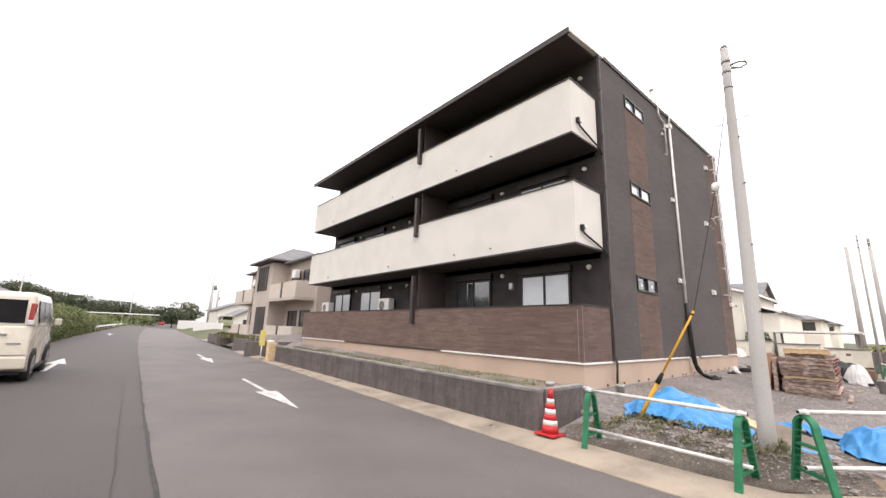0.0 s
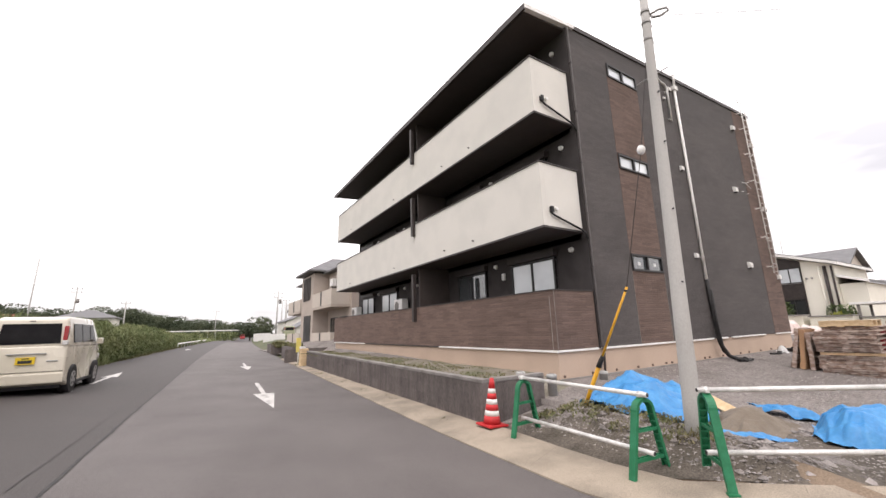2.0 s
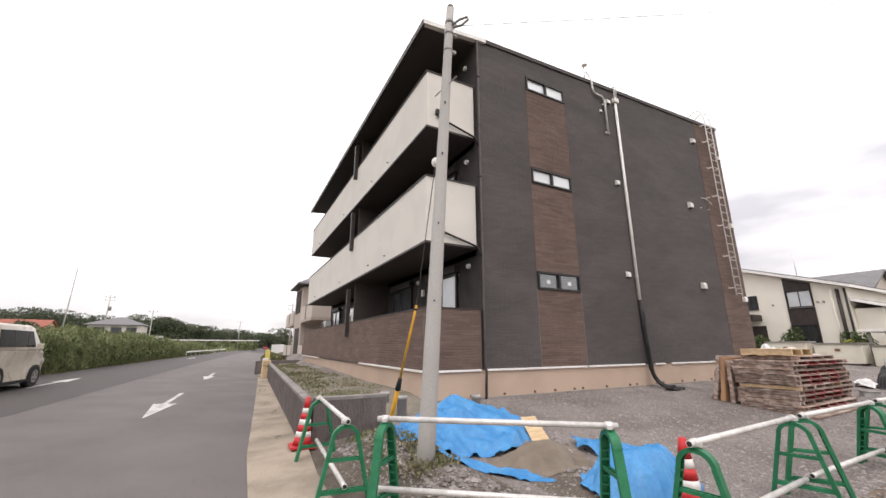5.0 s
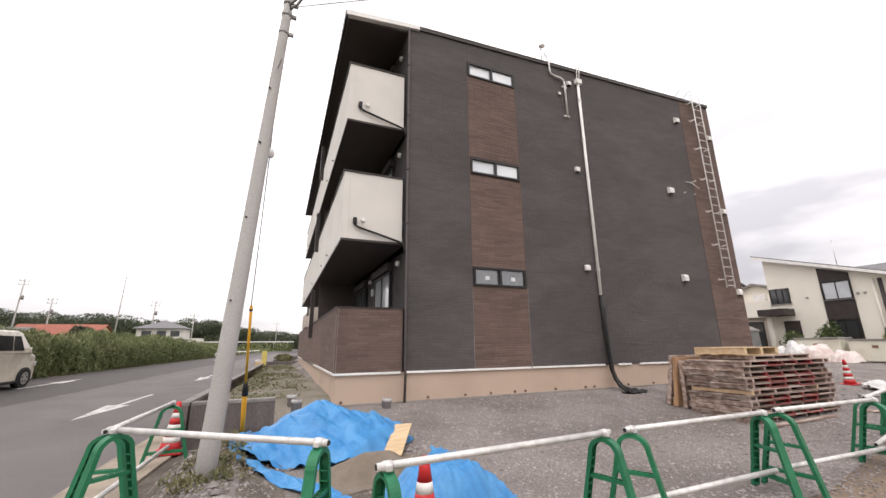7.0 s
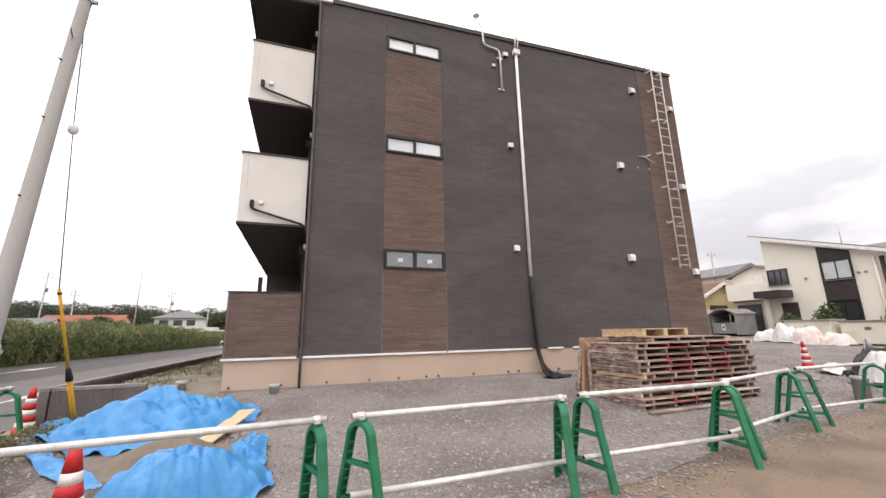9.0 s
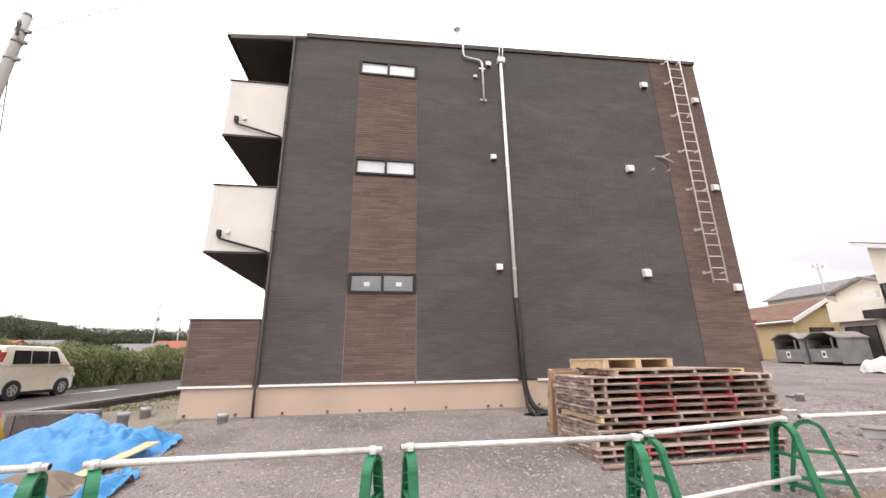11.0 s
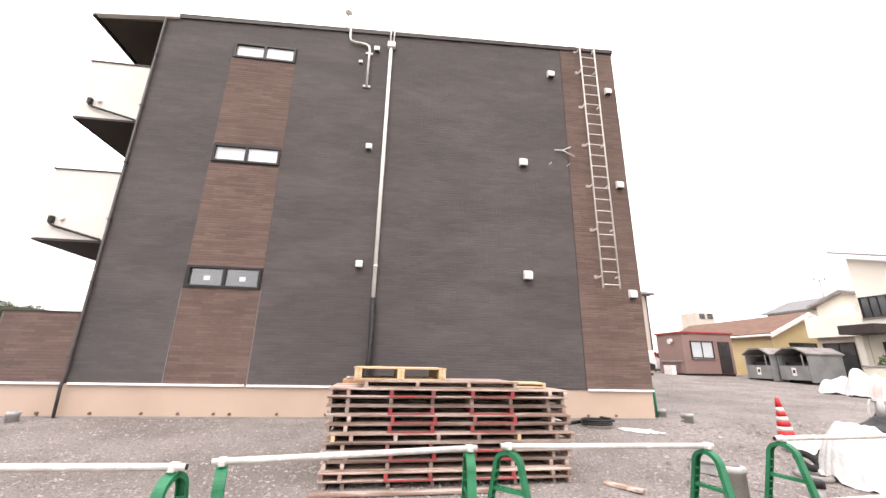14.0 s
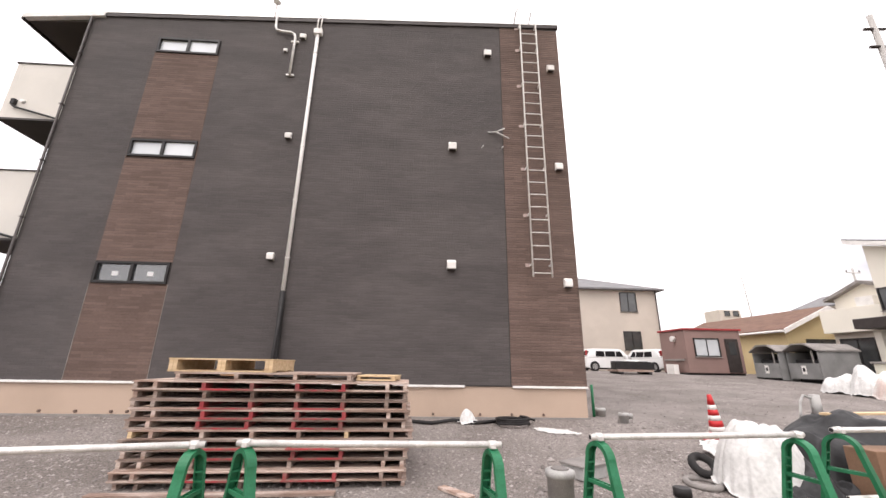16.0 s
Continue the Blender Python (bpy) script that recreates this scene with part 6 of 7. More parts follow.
for y in (7.55, 7.9, 8.2):
    part("drainpipe", tube(bmesh.new(), [(37.93, y - 0.1, 0.9), (37.93, y - 0.1, 5.15)], 0.06 if y != 7.9 else 0.1, 8), DARK_METAL if y != 8.2 else HOUSE_WHITE, h)
wing = part("entrance_wing", box(bmesh.new(), 38.0, 45.0, 13.41, 16.2, 3.35, 4.5, 0.01), HOUSE_WHITE, h, "cream upper wing over the porch")
part("porch_wall", box(bmesh.new(), 38.3, 45.0, 13.41, 16.0, 0.8, 3.34), HOUSE_BEIGE, h)
part("porch_post", box(bmesh.new(), 37.5, 37.8, 13.3, 13.6, 0.8, 3.3, 0.01), HOUSE_WHITE, h)
part("canopy", box(bmesh.new(), 36.7, 37.99, 12.12, 13.65, 3.34, 3.78, 0.02), DARK_METAL, h, "dark entrance canopy")
wall_window(h, "x", 38.3, -1, 14.3, 15.7, 1.1, 3.0, 1)
part("front_door", box(bmesh.new(), 37.94, 37.99, 11.95, 12.85, 0.9, 3.0, 0.01), DARK_METAL, h, "dark front door")
gable_walls(h, 39.5, 45.0, 13.45, 16.6, 4.4, 5.2, 0.6, True, HOUSE_WHITE)
gable_roof(h, 39.5, 45.0, 13.45, 16.6, 5.2, 0.6, True, BLOCK_CAP, 0.3)
h.location.y -= 0.45
part("aerial", tube(bmesh.new(), [(42, 11.0, 6.8), (42, 11.0, 8.6)], 0.025, 6), GALV, h)

h = thing("house", "low cream wing beside the modern cream house", "house", (44, 6, 1.0))
part("wall", box(bmesh.new(), 38.4, 50.0, 5.62, 6.88, 0.7, 3.86), HOUSE_WHITE, h)
part("roof", prism(bmesh.new(), [(5.38, 3.86), (6.85, 4.36), (6.85, 4.52), (5.38, 4.02)], "x", 38.0, 50.4), ROOF_GREY, h, "grey sheet roof")
part("eave_board", prism(bmesh.new(), [(5.38, 3.84), (6.85, 4.34), (6.85, 4.52), (5.38, 4.02)], "x", 37.93, 37.99), WHITE_TRIM, h)
h = thing("house", "house with a dark grey pitched roof behind others", "house", (50, 11, 1.0))
gable_walls(h, 46.6, 53.4, 8.1, 14.5, 0.7, 5.7, 1.75, False, HOUSE_BEIGE)
gable_roof(h, 46.6, 53.4, 8.1, 14.5, 5.7, 1.75, False, ROOF_GREY)
wall_window(h, "y", 8.1, -1, 49.2, 50.8, 4.0, 5.2)
h = thing("house", "white two-storey house with a dark roof behind a carport", "house", (60, 8, 1.0))
part("wall", box(bmesh.new(), 56.0, 63.0, 4.75, 12.0, 0.6, 4.1), HOUSE_WHITE, h)
hip_roof(h, 56.0, 63.0, 4.75, 12.0, 4.1, 1.1, ROOF_GREY, 0.35)
wall_window(h, "x", 56.0, -1, 5.3, 6.2, 3.0, 3.75)
h = thing("house", "small white house with a dark hip roof", "house", (70, 7, 1.0))
part("wall", box(bmesh.new(), 66, 72, 4.3, 9.6, 0.5, 4.0), HOUSE_WHITE, h)
hip_roof(h, 66, 72, 4.3, 9.6, 4.0, 1.2, ROOF_GREY, 0.35)
wall_window(h, "x", 66.0, -1, 4.6, 5.3, 2.9, 3.6)
carport = thing("carport", "flat white carport roof on slim posts", "carport", (36, 1, 0.8))
part("canopy", box(bmesh.new(), 33.8, 37.2, 1.3, 5.7, 2.33, 2.46, 0.02), WHITE_TRIM, carport)
for x, y in ((34.1, 1.6), (34.1, 5.4), (36.9, 1.6), (36.9, 5.4)):
    part("post", box(bmesh.new(), x - 0.06, x + 0.06, y - 0.06, y + 0.06, 0.3, 2.33, 0.01), BLOCK_CAP, carport)
bm = box(bmesh.new(), 30.5, 31.0, -7.5, 1.0, 0.1, 1.35, 0.02)
solo("garden_wall", bm, BLOCK, "dark grey low garden wall", "wall")

# yellow bungalow, beige house, grey roofs behind
h = thing("house", "yellow bungalow with a brown tiled roof", "house", (43, 17, 1.2))
gable_walls(h, 38.2, 43.4, 18.1, 27.5, 0.8, 3.75, 1.25, False, HOUSE_YELLOW)
gable_roof(h, 38.2, 43.4, 18.1, 27.5, 3.75, 1.25, False, ROOF_BROWN, 0.35)
part("bargeboard", prism(bmesh.new(), [(37.8, 3.52), (37.8, 3.78), (40.8, 5.14), (43.8, 3.78), (43.8, 3.52), (40.8, 4.9)], "y", 17.66, 17.74), WHITE_TRIM, h, "white bargeboard")
part("gutter", tube(bmesh.new(), [(37.8, 17.8, 3.66), (37.8, 27.8, 3.66)], 0.07, 8), WHITE_TRIM, h)
wall_window(h, "y", 18.1, -1, 39.4, 41.2, 2.3, 3.2)
h = thing("house", "beige two-storey house with a grey hip roof", "house", (32, 32, 1.4))
part("wall", box(bmesh.new(), 25.0, 37.0, 27.8, 37.0, 0.8, 7.85), HOUSE_BEIGE, h)
hip_roof(h, 25.0, 37.0, 27.8, 37.0, 7.85, 1.9, ROOF_GREY)
wall_window(h, "y", 27.8, -1, 33.85, 35.15, 6.0, 7.5)
wall_window(h, "y", 27.8, -1, 33.85, 35.2, 2.9, 4.3)
part("drainpipe", tube(bmesh.new(), [(36.9, 27.7, 1.0), (36.9, 27.7, 7.7)], 0.05, 8), DARK_METAL, h)
h = thing("house", "far house with a dark grey hip roof", "house", (70, 32, 1.4))
part("wall", box(bmesh.new(), 62, 76, 24, 36, 0.8, 6.6), HOUSE_WHITE, h)
hip_roof(h, 62, 76, 24, 36, 6.6, 3.0, ROOF_GREY)
h = thing("tower_block", "small pale concrete stair tower far behind the roofs", "building", (62, 52, 1.4))
part("wall", box(bmesh.new(), 60.4, 63.6, 50, 53, 0.8, 9.7), HOUSE_BEIGE, h)
wall_window(h, "y", 50.0, -1, 61.2, 61.9, 8.9, 9.5)
wall_window(h, "y", 50.0, -1, 62.5, 63.2, 8.9, 9.5)

h = thing("house", "house with a grey pitched roof behind the yellow bungalow", "house", (65, 36, 1.0))
gable_walls(h, 62.0, 70.0, 31.0, 40.0, 0.7, 8.3, 1.6, False, HOUSE_BEIGE)
gable_roof(h, 62.0, 70.0, 31.0, 40.0, 8.3, 1.6, False, ROOF_GREY)
# site cabin
cabin = thing("site_cabin", "pink-brown prefabricated site cabin with a red roof edge", "cabin", (34, 19.5, land(34, 19)))
part("body", box(bmesh.new(), 32.3, 35.65, 18.4, 20.7, 1.30, 3.66, 0.02), PREFAB, cabin)
part("roof_edge", box(bmesh.new(), 32.22, 35.73, 18.32, 20.78, 3.66, 3.76, 0.01), PREFAB_RED, cabin, "red roof edge")
part("skid", box(bmesh.new(), 32.3, 35.65, 18.5, 20.6, 1.0, 1.30), INK, cabin)
wall_window(cabin, "y", 18.4, -1, 32.85, 34.25, 2.25, 3.15, 1, PANE_PALE, "sliding window with pale curtain")
dr = part("door", box(bmesh.new(), 34.65, 35.42, 18.35, 18.395, 1.35, 3.2, 0.01), DARK_METAL, cabin, "dark brown door")
part("door_glass", box(bmesh.new(), 34.85, 35.22, 18.335, 18.349, 2.3, 3.0), WIN_DARK, dr)
part("fan", tube(bmesh.new(), [(32.29, 19.3, 3.2), (32.1, 19.3, 3.2)], 0.16, 14), WHITE_TRIM, cabin)
part("outdoor_unit", box(bmesh.new(), 31.75, 32.05, 18.9, 19.6, 1.2, 1.75, 0.02), WHITE_TRIM, cabin)
part("trunking", box(bmesh.new(), 32.2, 32.295, 18.6, 20.4, 1.95, 2.05, 0.01), BLOCK_CAP, cabin)


def bin_shed(x, y0, y1, label):
    s = thing("refuse_shed", label, "shed", (x + 1, (y0 + y1) / 2, land(x, y0)), "grey refuse sheds")
    zb = 1.06
    part("back_panel", box(bmesh.new(), x + 1.9, x + 1.95, y0, y1, zb, 2.4, 0.005), SHED_GREY, s)
    for y in (y0, y1 - 0.05):
        part("side_panel", box(bmesh.new(), x, x + 1.9, y, y + 0.05, zb, 2.35, 0.005), SHED_GREY, s)
    part("front_panel", box(bmesh.new(), x - 0.03, x + 0.001, y0 + 0.055, y1 - 0.055, zb + 0.1, zb + 0.78, 0.006), SHED_GREY, s, "grey front flap")
    part("notice", box(bmesh.new(), x - 0.038, x - 0.031, (y0 + y1) / 2 - 0.11, (y0 + y1) / 2 + 0.11, zb + 0.3, zb + 0.68), WHITE_TRIM, s, "white notice")
    part("notice_mark", box(bmesh.new(), x - 0.043, x - 0.0385, (y0 + y1) / 2 - 0.06, (y0 + y1) / 2 + 0.06, zb + 0.42, zb + 0.58), INK, s)
    part("brace", box(bmesh.new(), x - 0.02, x + 0.02, y0 + 0.25, y0 + 0.31, zb + 0.78, 2.4, 0.005), BLOCK_CAP, s)
    m = (y0 + y1) / 2
    part("roof", prism(bmesh.new(), [(y0 - 0.05, 2.36), (m - 0.3, 2.66), (m + 0.3, 2.66), (y1 + 0.05, 2.36), (y1 + 0.05, 2.42), (m + 0.3, 2.73), (m - 0.3, 2.73), (y0 - 0.05, 2.42)], "x", x - 0.12, x + 2.05), BLOCK_CAP, s, "pale sheet roof")
    # Added dark block stands in for the shade within the open shed.
    part("inside", box(bmesh.new(), x + 0.3, x + 1.7, y0 + 0.15, y1 - 0.15, zb - 0.05, 2.0), INK, s)
    return s


bin_shed(34.5, 15.0, 16.5, "grey steel refuse shed with open front and notice")
bin_shed(34.8, 13.35, 14.9, "grey steel refuse shed next to its twin")
drum = lathe(bmesh.new(), [(0.28, 0), (0.29, 0.3), (0.28, 0.85), (0.25, 0.9)], 18, on_land(35.9, 17.35, 0.0))
solo("blue_drum", drum, BLUE_DRUM, "blue plastic drum beside the refuse shed", "drum")

# pale skips and sacks along the lot's far side
for x, y in ((33.2, 8.55), (33.4, 6.4), (33.6, 4.2), (33.8, 2.0)):
    k = thing("skip", "cream steel refuse container with a stained lid", "container", on_land(x, y), "cream refuse containers")
    z = land(x, y)
    part("body", box(bmesh.new(), x - 0.6, x + 0.6, y - 0.95, y + 0.95, z + 0.06, z + 1.05, 0.03), DUMP, k)
    part("rim", box(bmesh.new(), x - 0.66, x + 0.66, y - 1.0, y + 1.0, z + 1.051, z + 1.12, 0.02), BLOCK_CAP, k)
    part("notice", box(bmesh.new(), x - 0.612, x - 0.602, y - 0.11, y + 0.11, z + 0.68, z + 0.82), CARDBOARD, k, "faded notice")
    for yy in (-0.8, 0.8):
        part("foot", box(bmesh.new(), x - 0.5, x + 0.5, y + yy - 0.06, y + yy + 0.06, z - 0.01, z + 0.06), INK, k)
for x, y, rx, h_, sd, mt, lb in ((31.7, 9.9, 0.62, 0.52, 1.1, WHITE_BAG, "white builders' sack lying half empty"), (31.9, 9.0, 0.75, 0.88, 2.2, WHITE_BAG, "large white builders' sack slumped over"), (31.6, 8.1, 0.75, 0.66, 3.3, PINK_BAG, "pale pink builders' sack lying flat"), (32.0, 7.2, 0.75, 0.52, 4.4, PINK_BAG, "pale pink builders' sack lying flat")):
    cloth("builders_sack", x, y, rx, rx * 0.85, h_, mt, lb, "sack", sd, rough=1.1, crease=0.7, power=3.0, skirt=0.04, ragged=0.18, drape=0.03)
cart = thing("scrap_pile", "dark stack of scaffold parts on a pallet", "scrap pile", on_land(28.9, 18.6))
z = land(28.9, 18.6)
part("pallet", box(bmesh.new(), 28.0, 30.0, 18.0, 19.2, z + 0.12, z + 0.24, 0.01), WOOD_OLD, cart)
for k in range(6):
    part("scaffold_plank", box(bmesh.new(), 27.9 + 0.05 * k, 30.1 - 0.06 * k, 18.05 + 0.18 * k, 18.20 + 0.18 * k, z + 0.245, z + 0.62 + 0.03 * (k % 3), 0.01), BLACK_PLASTIC, cart)
for x in (28.2, 29.8):
    part("skid", box(bmesh.new(), x - 0.08, x + 0.08, 18.0, 19.2, z - 0.02, z + 0.12), INK, cart)
cloth("white_sheet", 29.2, 18.7, 0.6, 0.4, 0.12, WHITE_BAG, "white sheet thrown over the scrap pile", "sheeting", 9.4, base=z + 0.62)
solo("green_post", tube(bmesh.new(), [on_land(20.72, 5.0), on_land(20.72, 5.0, 0.62)], 0.03, 8), GREEN, "short green plastic post", "post")


def shrub(x, y, rx, h_, material, label, seed, n=700):
    t = thing("shrub", label, "shrub", on_land(x, y))
    z = land(x, y)
    r = random.Random(seed)
    bm = bmesh.new()
    for k in range(5):
        a = r.uniform(0, 6.28)
        tube(bm, [(x, y, z), (x + math.cos(a) * rx * 0.3, y + math.sin(a) * rx * 0.3, z + h_ * 0.4), (x + math.cos(a) * rx * 0.5, y + math.sin(a) * rx * 0.5, z + h_ * 0.75)], 0.03, 6, 0.01)
    part("stems", bm, BARK, t)
    cl = [(x + r.uniform(-0.5, 0.5) * rx, y + r.uniform(-0.5, 0.5) * rx, z + h_ * r.uniform(0.35, 0.75), rx * 0.5, rx * 0.5, h_ * 0.3, n // 7) for _ in range(7)]
    leaf_mass("crown", cl, material, t, size=0.12, seed=seed)
    return t


shrub(36.8, 9.9, 0.8, 2.0, LEAF_BUSH, "round dark green shrub before a cream house", 11)
shrub(36.9, 11.7, 0.7, 1.5, LEAF_BUSH, "loose green shrub beside a porch", 12, 330)
shrub(37.6, 6.9, 0.9, 1.9, LEAF_BUSH, "dark green garden shrub", 13)
shrub(35.7, 6.5, 0.8, 1.5, LEAF_YELLOW, "golden yellow clipped shrub", 14)
shrub(35.5, 0.9, 0.8, 1.5, LEAF_YELLOW, "golden yellow clipped shrub", 15)
shrub(33.2, -0.8, 1.0, 1.6, LEAF_BUSH, "dark green garden shrub", 16)
shrub(37.0, -5.0, 1.3, 2.2, LEAF_BUSH, "dark green garden shrub by a wall", 17)


# ---------------------------------------------------------------- poles and wires far off
POLE_R = (23.25, 0.62, 6.05)
def far_pole(x, y, h_, r0, arms, label, lean=0.0, lamp=False):
    t = thing("street_pole", label, "utility pole", on_land(x, y))
    z = land(x, y)
    part("shaft", tube(bmesh.new(), [(x, y, z - 0.2), (x + lean * h_, y, z + h_)], r0, 10, r0 * 0.6), POLE_GREY, t)
    for k in range(arms):
        zz = z + h_ - 0.5 - 0.7 * k
        part("crossarm", box(bmesh.new(), x + lean * h_ - 0.8, x + lean * h_ + 0.8, y - 0.06, y + 0.06, zz, zz + 0.1), GALV, t)
        for s in (-0.7, 0.0, 0.7):
            part("insulator", tube(bmesh.new(), [(x + lean * h_ + s, y, zz + 0.1), (x + lean * h_ + s, y, zz + 0.32)], 0.06, 8), BLOCK_CAP, t)
    if arms > 1:
        part("transformer", tube(bmesh.new(), [(x + lean * h_ + 0.35, y - 0.3, z + h_ * 0.72), (x + lean * h_ + 0.35, y - 0.3, z + h_ * 0.72 + 0.8)], 0.25, 12), BLOCK_CAP, t)
    if lamp:
        part("lamp_arm", tube(bmesh.new(), [(x, y, z + h_ - 0.6), (x + 1.2, y, z + h_ - 0.2)], 0.04, 6), GALV, t)
    return t


far_pole(13.4, 76, 8.2, 0.16, 2, "concrete street pole with crossarms beside the far road", 0.01)
far_pole(18.5, 96, 8.5, 0.16, 1, "concrete street pole far along the road")
far_pole(23.0, 120, 9.0, 0.16, 2, "concrete street pole among far houses")
far_pole(20.0, 110, 9.0, 0.16, 1, "concrete street pole far along the road")
far_pole(-24.2, 95, 15.8, 0.13, 0, "tall thin pole in the field", 0.02)
far_pole(-18.9, 98, 11.2, 0.14, 2, "concrete street pole behind the white house", 0.01)
far_pole(-11.0, 96, 8.4, 0.14, 1, "concrete street pole behind the reeds")
far_pole(5.5, 130, 8.5, 0.15, 1, "concrete street pole on the wooded side")
far_pole(-39.8, 95, 14.4, 0.17, 2, "concrete street pole among far roofs", 0.02)
far_pole(-37.0, 100, 11.4, 0.17, 2, "concrete street pole behind far roofs", 0.01)
far_pole(43.0, 1.6, 8.9, 0.17, 0, "bare concrete pole beside the carport", 0.0)
far_pole(43.0, 0.35, 9.5, 0.17, 1, "concrete street pole with wires beside a wall", 0.0)
pole_r = far_pole(POLE_R[0], POLE_R[1], POLE_R[2], 0.055, 0, "slim grey street pole beside the lot", 0.0)
for dz in (0.25, 0.55):
    zz = land(*POLE_R[:2]) + POLE_R[2] - dz
    part("bracket", tube(bmesh.new(), [(POLE_R[0] - 0.16, POLE_R[1], zz), (POLE_R[0] + 0.16, POLE_R[1], zz + 0.03)], 0.022, 6), DARK_METAL, pole_r)
far_pole(62.0, 33.0, 10.5, 0.15, 1, "street pole behind the yellow bungalow")
far_pole(43.8, 26.0, 8.0, 0.06, 0, "thin leaning aerial mast behind the cabin", -0.06)
far_pole(75.0, -16.0, 8.5, 0.15, 0, "concrete pole far behind the houses")


# ---------------------------------------------------------------- reeds along the road's far side
clumps, stalks = [], []
r = random.Random(21)
y = -6.0
while y < 66:
    x = road_mid(y) - 5.25
    if y > 5:
        for k in range(4):
            hgt = (1.58 + 0.85 * noise.noise(Vector((y * 0.45, k * 1.7, 0))) + 0.3 * noise.noise(Vector((y * 1.6, k * 2.7, 4)))) * (1.0 if y < 45 else 0.75)
            cx = x - k * 0.75 + r.uniform(-0.25, 0.25)
            clumps.append((cx, y + r.uniform(-0.3, 0.3), 0.45 + hgt * 0.40, 0.50, 0.50, hgt * 0.55, 560 if k < 2 else 300))
            clumps.append((cx, y + r.uniform(-0.3, 0.3), 0.45 + hgt * 0.92, 0.5, 0.6, 0.46, 210))
    y += 0.42 if y < 30 else 0.6
leaf_mass("reeds", clumps, LEAF, label="tall dense green reeds along the road edge", category="reeds", size=0.135, upright=1.3, seed=5)
clumps = []
for k in range(420):
    yy = r.uniform(4, 70)
    clumps.append((road_mid(yy) - 4.75 + r.uniform(-0.25, 0.15), yy, 0.48, 0.16, 0.3, 0.12, 18))
leaf_mass("verge_grass", clumps, WEED, label="rough dry grass at the asphalt edge", category="grass", size=0.09, upright=2.2, seed=6)
clumps = [(r.uniform(-70, -9), r.uniform(14, 62), 0.9, 2.2, 2.2, 0.9, 60) for _ in range(260)]
leaf_mass("field_growth", clumps, LEAF, label="rank weeds covering the field", category="weeds", size=0.34, upright=1.2, seed=8)
clumps = []
for yy in steps((66, 150, 2.2)):
    for k in range(2):
        clumps.append((road_mid(yy) - 5.6 - k * 1.4, yy, 0.7, 1.2, 1.3, 0.6, 45))
leaf_mass("verge_bushes", clumps, LEAF, label="low green growth along the far road", category="weeds", size=0.26, upright=1.0, seed=9)


def tree(x, y, h_, rx, label, seed, n=1600, material=LEAF_DARK):
    t = thing("tree", label, "tree", on_land(x, y))
    z = land(x, y)
    r = random.Random(seed)
    part("trunk", tube(bmesh.new(), [(x, y, z - 0.1), (x + 0.1, y, z + h_ * 0.3), (x + 0.05, y + 0.1, z + h_ * 0.6)], 0.2, 9, 0.08), BARK, t)
    bm = bmesh.new()
    for k in range(6):
        a = r.uniform(0, 6.28)
        tube(bm, [(x, y, z + h_ * 0.25), (x + math.cos(a) * rx * 0.4, y + math.sin(a) * rx * 0.4, z + h_ * 0.5), (x + math.cos(a) * rx * 0.75, y + math.sin(a) * rx * 0.75, z + h_ * 0.65)], 0.08, 6, 0.02)
    part("limbs", bm, BARK, t)
    cl = []
    for k in range(14):
        a, q = r.uniform(0, 6.28), r.uniform(0, 0.75)
        cl.append((x + math.cos(a) * q * rx, y + math.sin(a) * q * rx, z + h_ * r.uniform(0.28, 0.82), rx * 0.42, rx * 0.42, h_ * 0.17, n // 14))
    leaf_mass("crown", cl, material, t, size=0.26, seed=seed)
    return t


for k, (x, y, h_, rx) in enumerate(((13.5, 118, 5.2, 4.0), (17.5, 121, 5.8, 4.4), (9.6, 124, 4.4, 3.2))):
    tree(x, y, h_, rx, "broad dark green tree at the end of the road", 30 + k, 2200)
for k, (x, y, h_, rx) in enumerate(((-27.0, 88, 5.6, 3.0), (-23.5, 87, 5.0, 2.6), (-42, 86, 5.4, 3.4))):
    tree(x, y, h_, rx, "bushy dark tree behind the reeds", 40 + k, 1500)

# wooded ridge far off on the reeds' side
RIDGE = [(-240, 31), (-184, 29), (-163, 23.5), (-143, 20.5), (-60, 17), (-30, 15.4), (-11, 13.2), (3, 10.6), (16, 7.4), (34, 5)]
clumps = []
r = random.Random(33)
for k in range(900):
    f = r.random()
    x = -230 + 262 * f
    y = 218 + r.uniform(-8, 12)
    top = lerp_table(RIDGE, x) - 2.2 + 1.8 * noise.noise(Vector((x * 0.05, 0, 0)))
    zz = r.uniform(0.3, 1.0) * top
    clumps.append((x, y, zz, 4.4, 4.4, 2.0, 210))
leaf_mass("far_woods", clumps, LEAF_DARK, label="dark wooded ridge on the horizon", category="woods", size=0.42, seed=12)
bm = bmesh.new()
for k in range(30):
    a = -240 + 270 * k / 29
    box(bm, a - 5, a + 5, 232, 262, -0.5, lerp_table(RIDGE, a) - 3.5)
solo("far_hill", bm, LEAF_DARK, "dark hillside under the far woods", "hill", kind="structure")

# far roofs on the reeds' side
h = thing("house", "low house with a faded red tiled roof beyond the field", "house", (-34, 99, 0.5))
gable_walls(h, -40.5, -27.2, 95, 104, 0.3, 4.4, 1.9, True, HOUSE_YELLOW)
gable_roof(h, -40.5, -27.2, 95, 104, 4.4, 2.0, True, ROOF_RED)
h = thing("house", "white two-storey house with a grey hip roof beyond reeds", "house", (-16, 98, 0.5))
part("wall", box(bmesh.new(), -20.6, -12.4, 95, 102, 0.3, 5.7), WHITE_WALL, h)
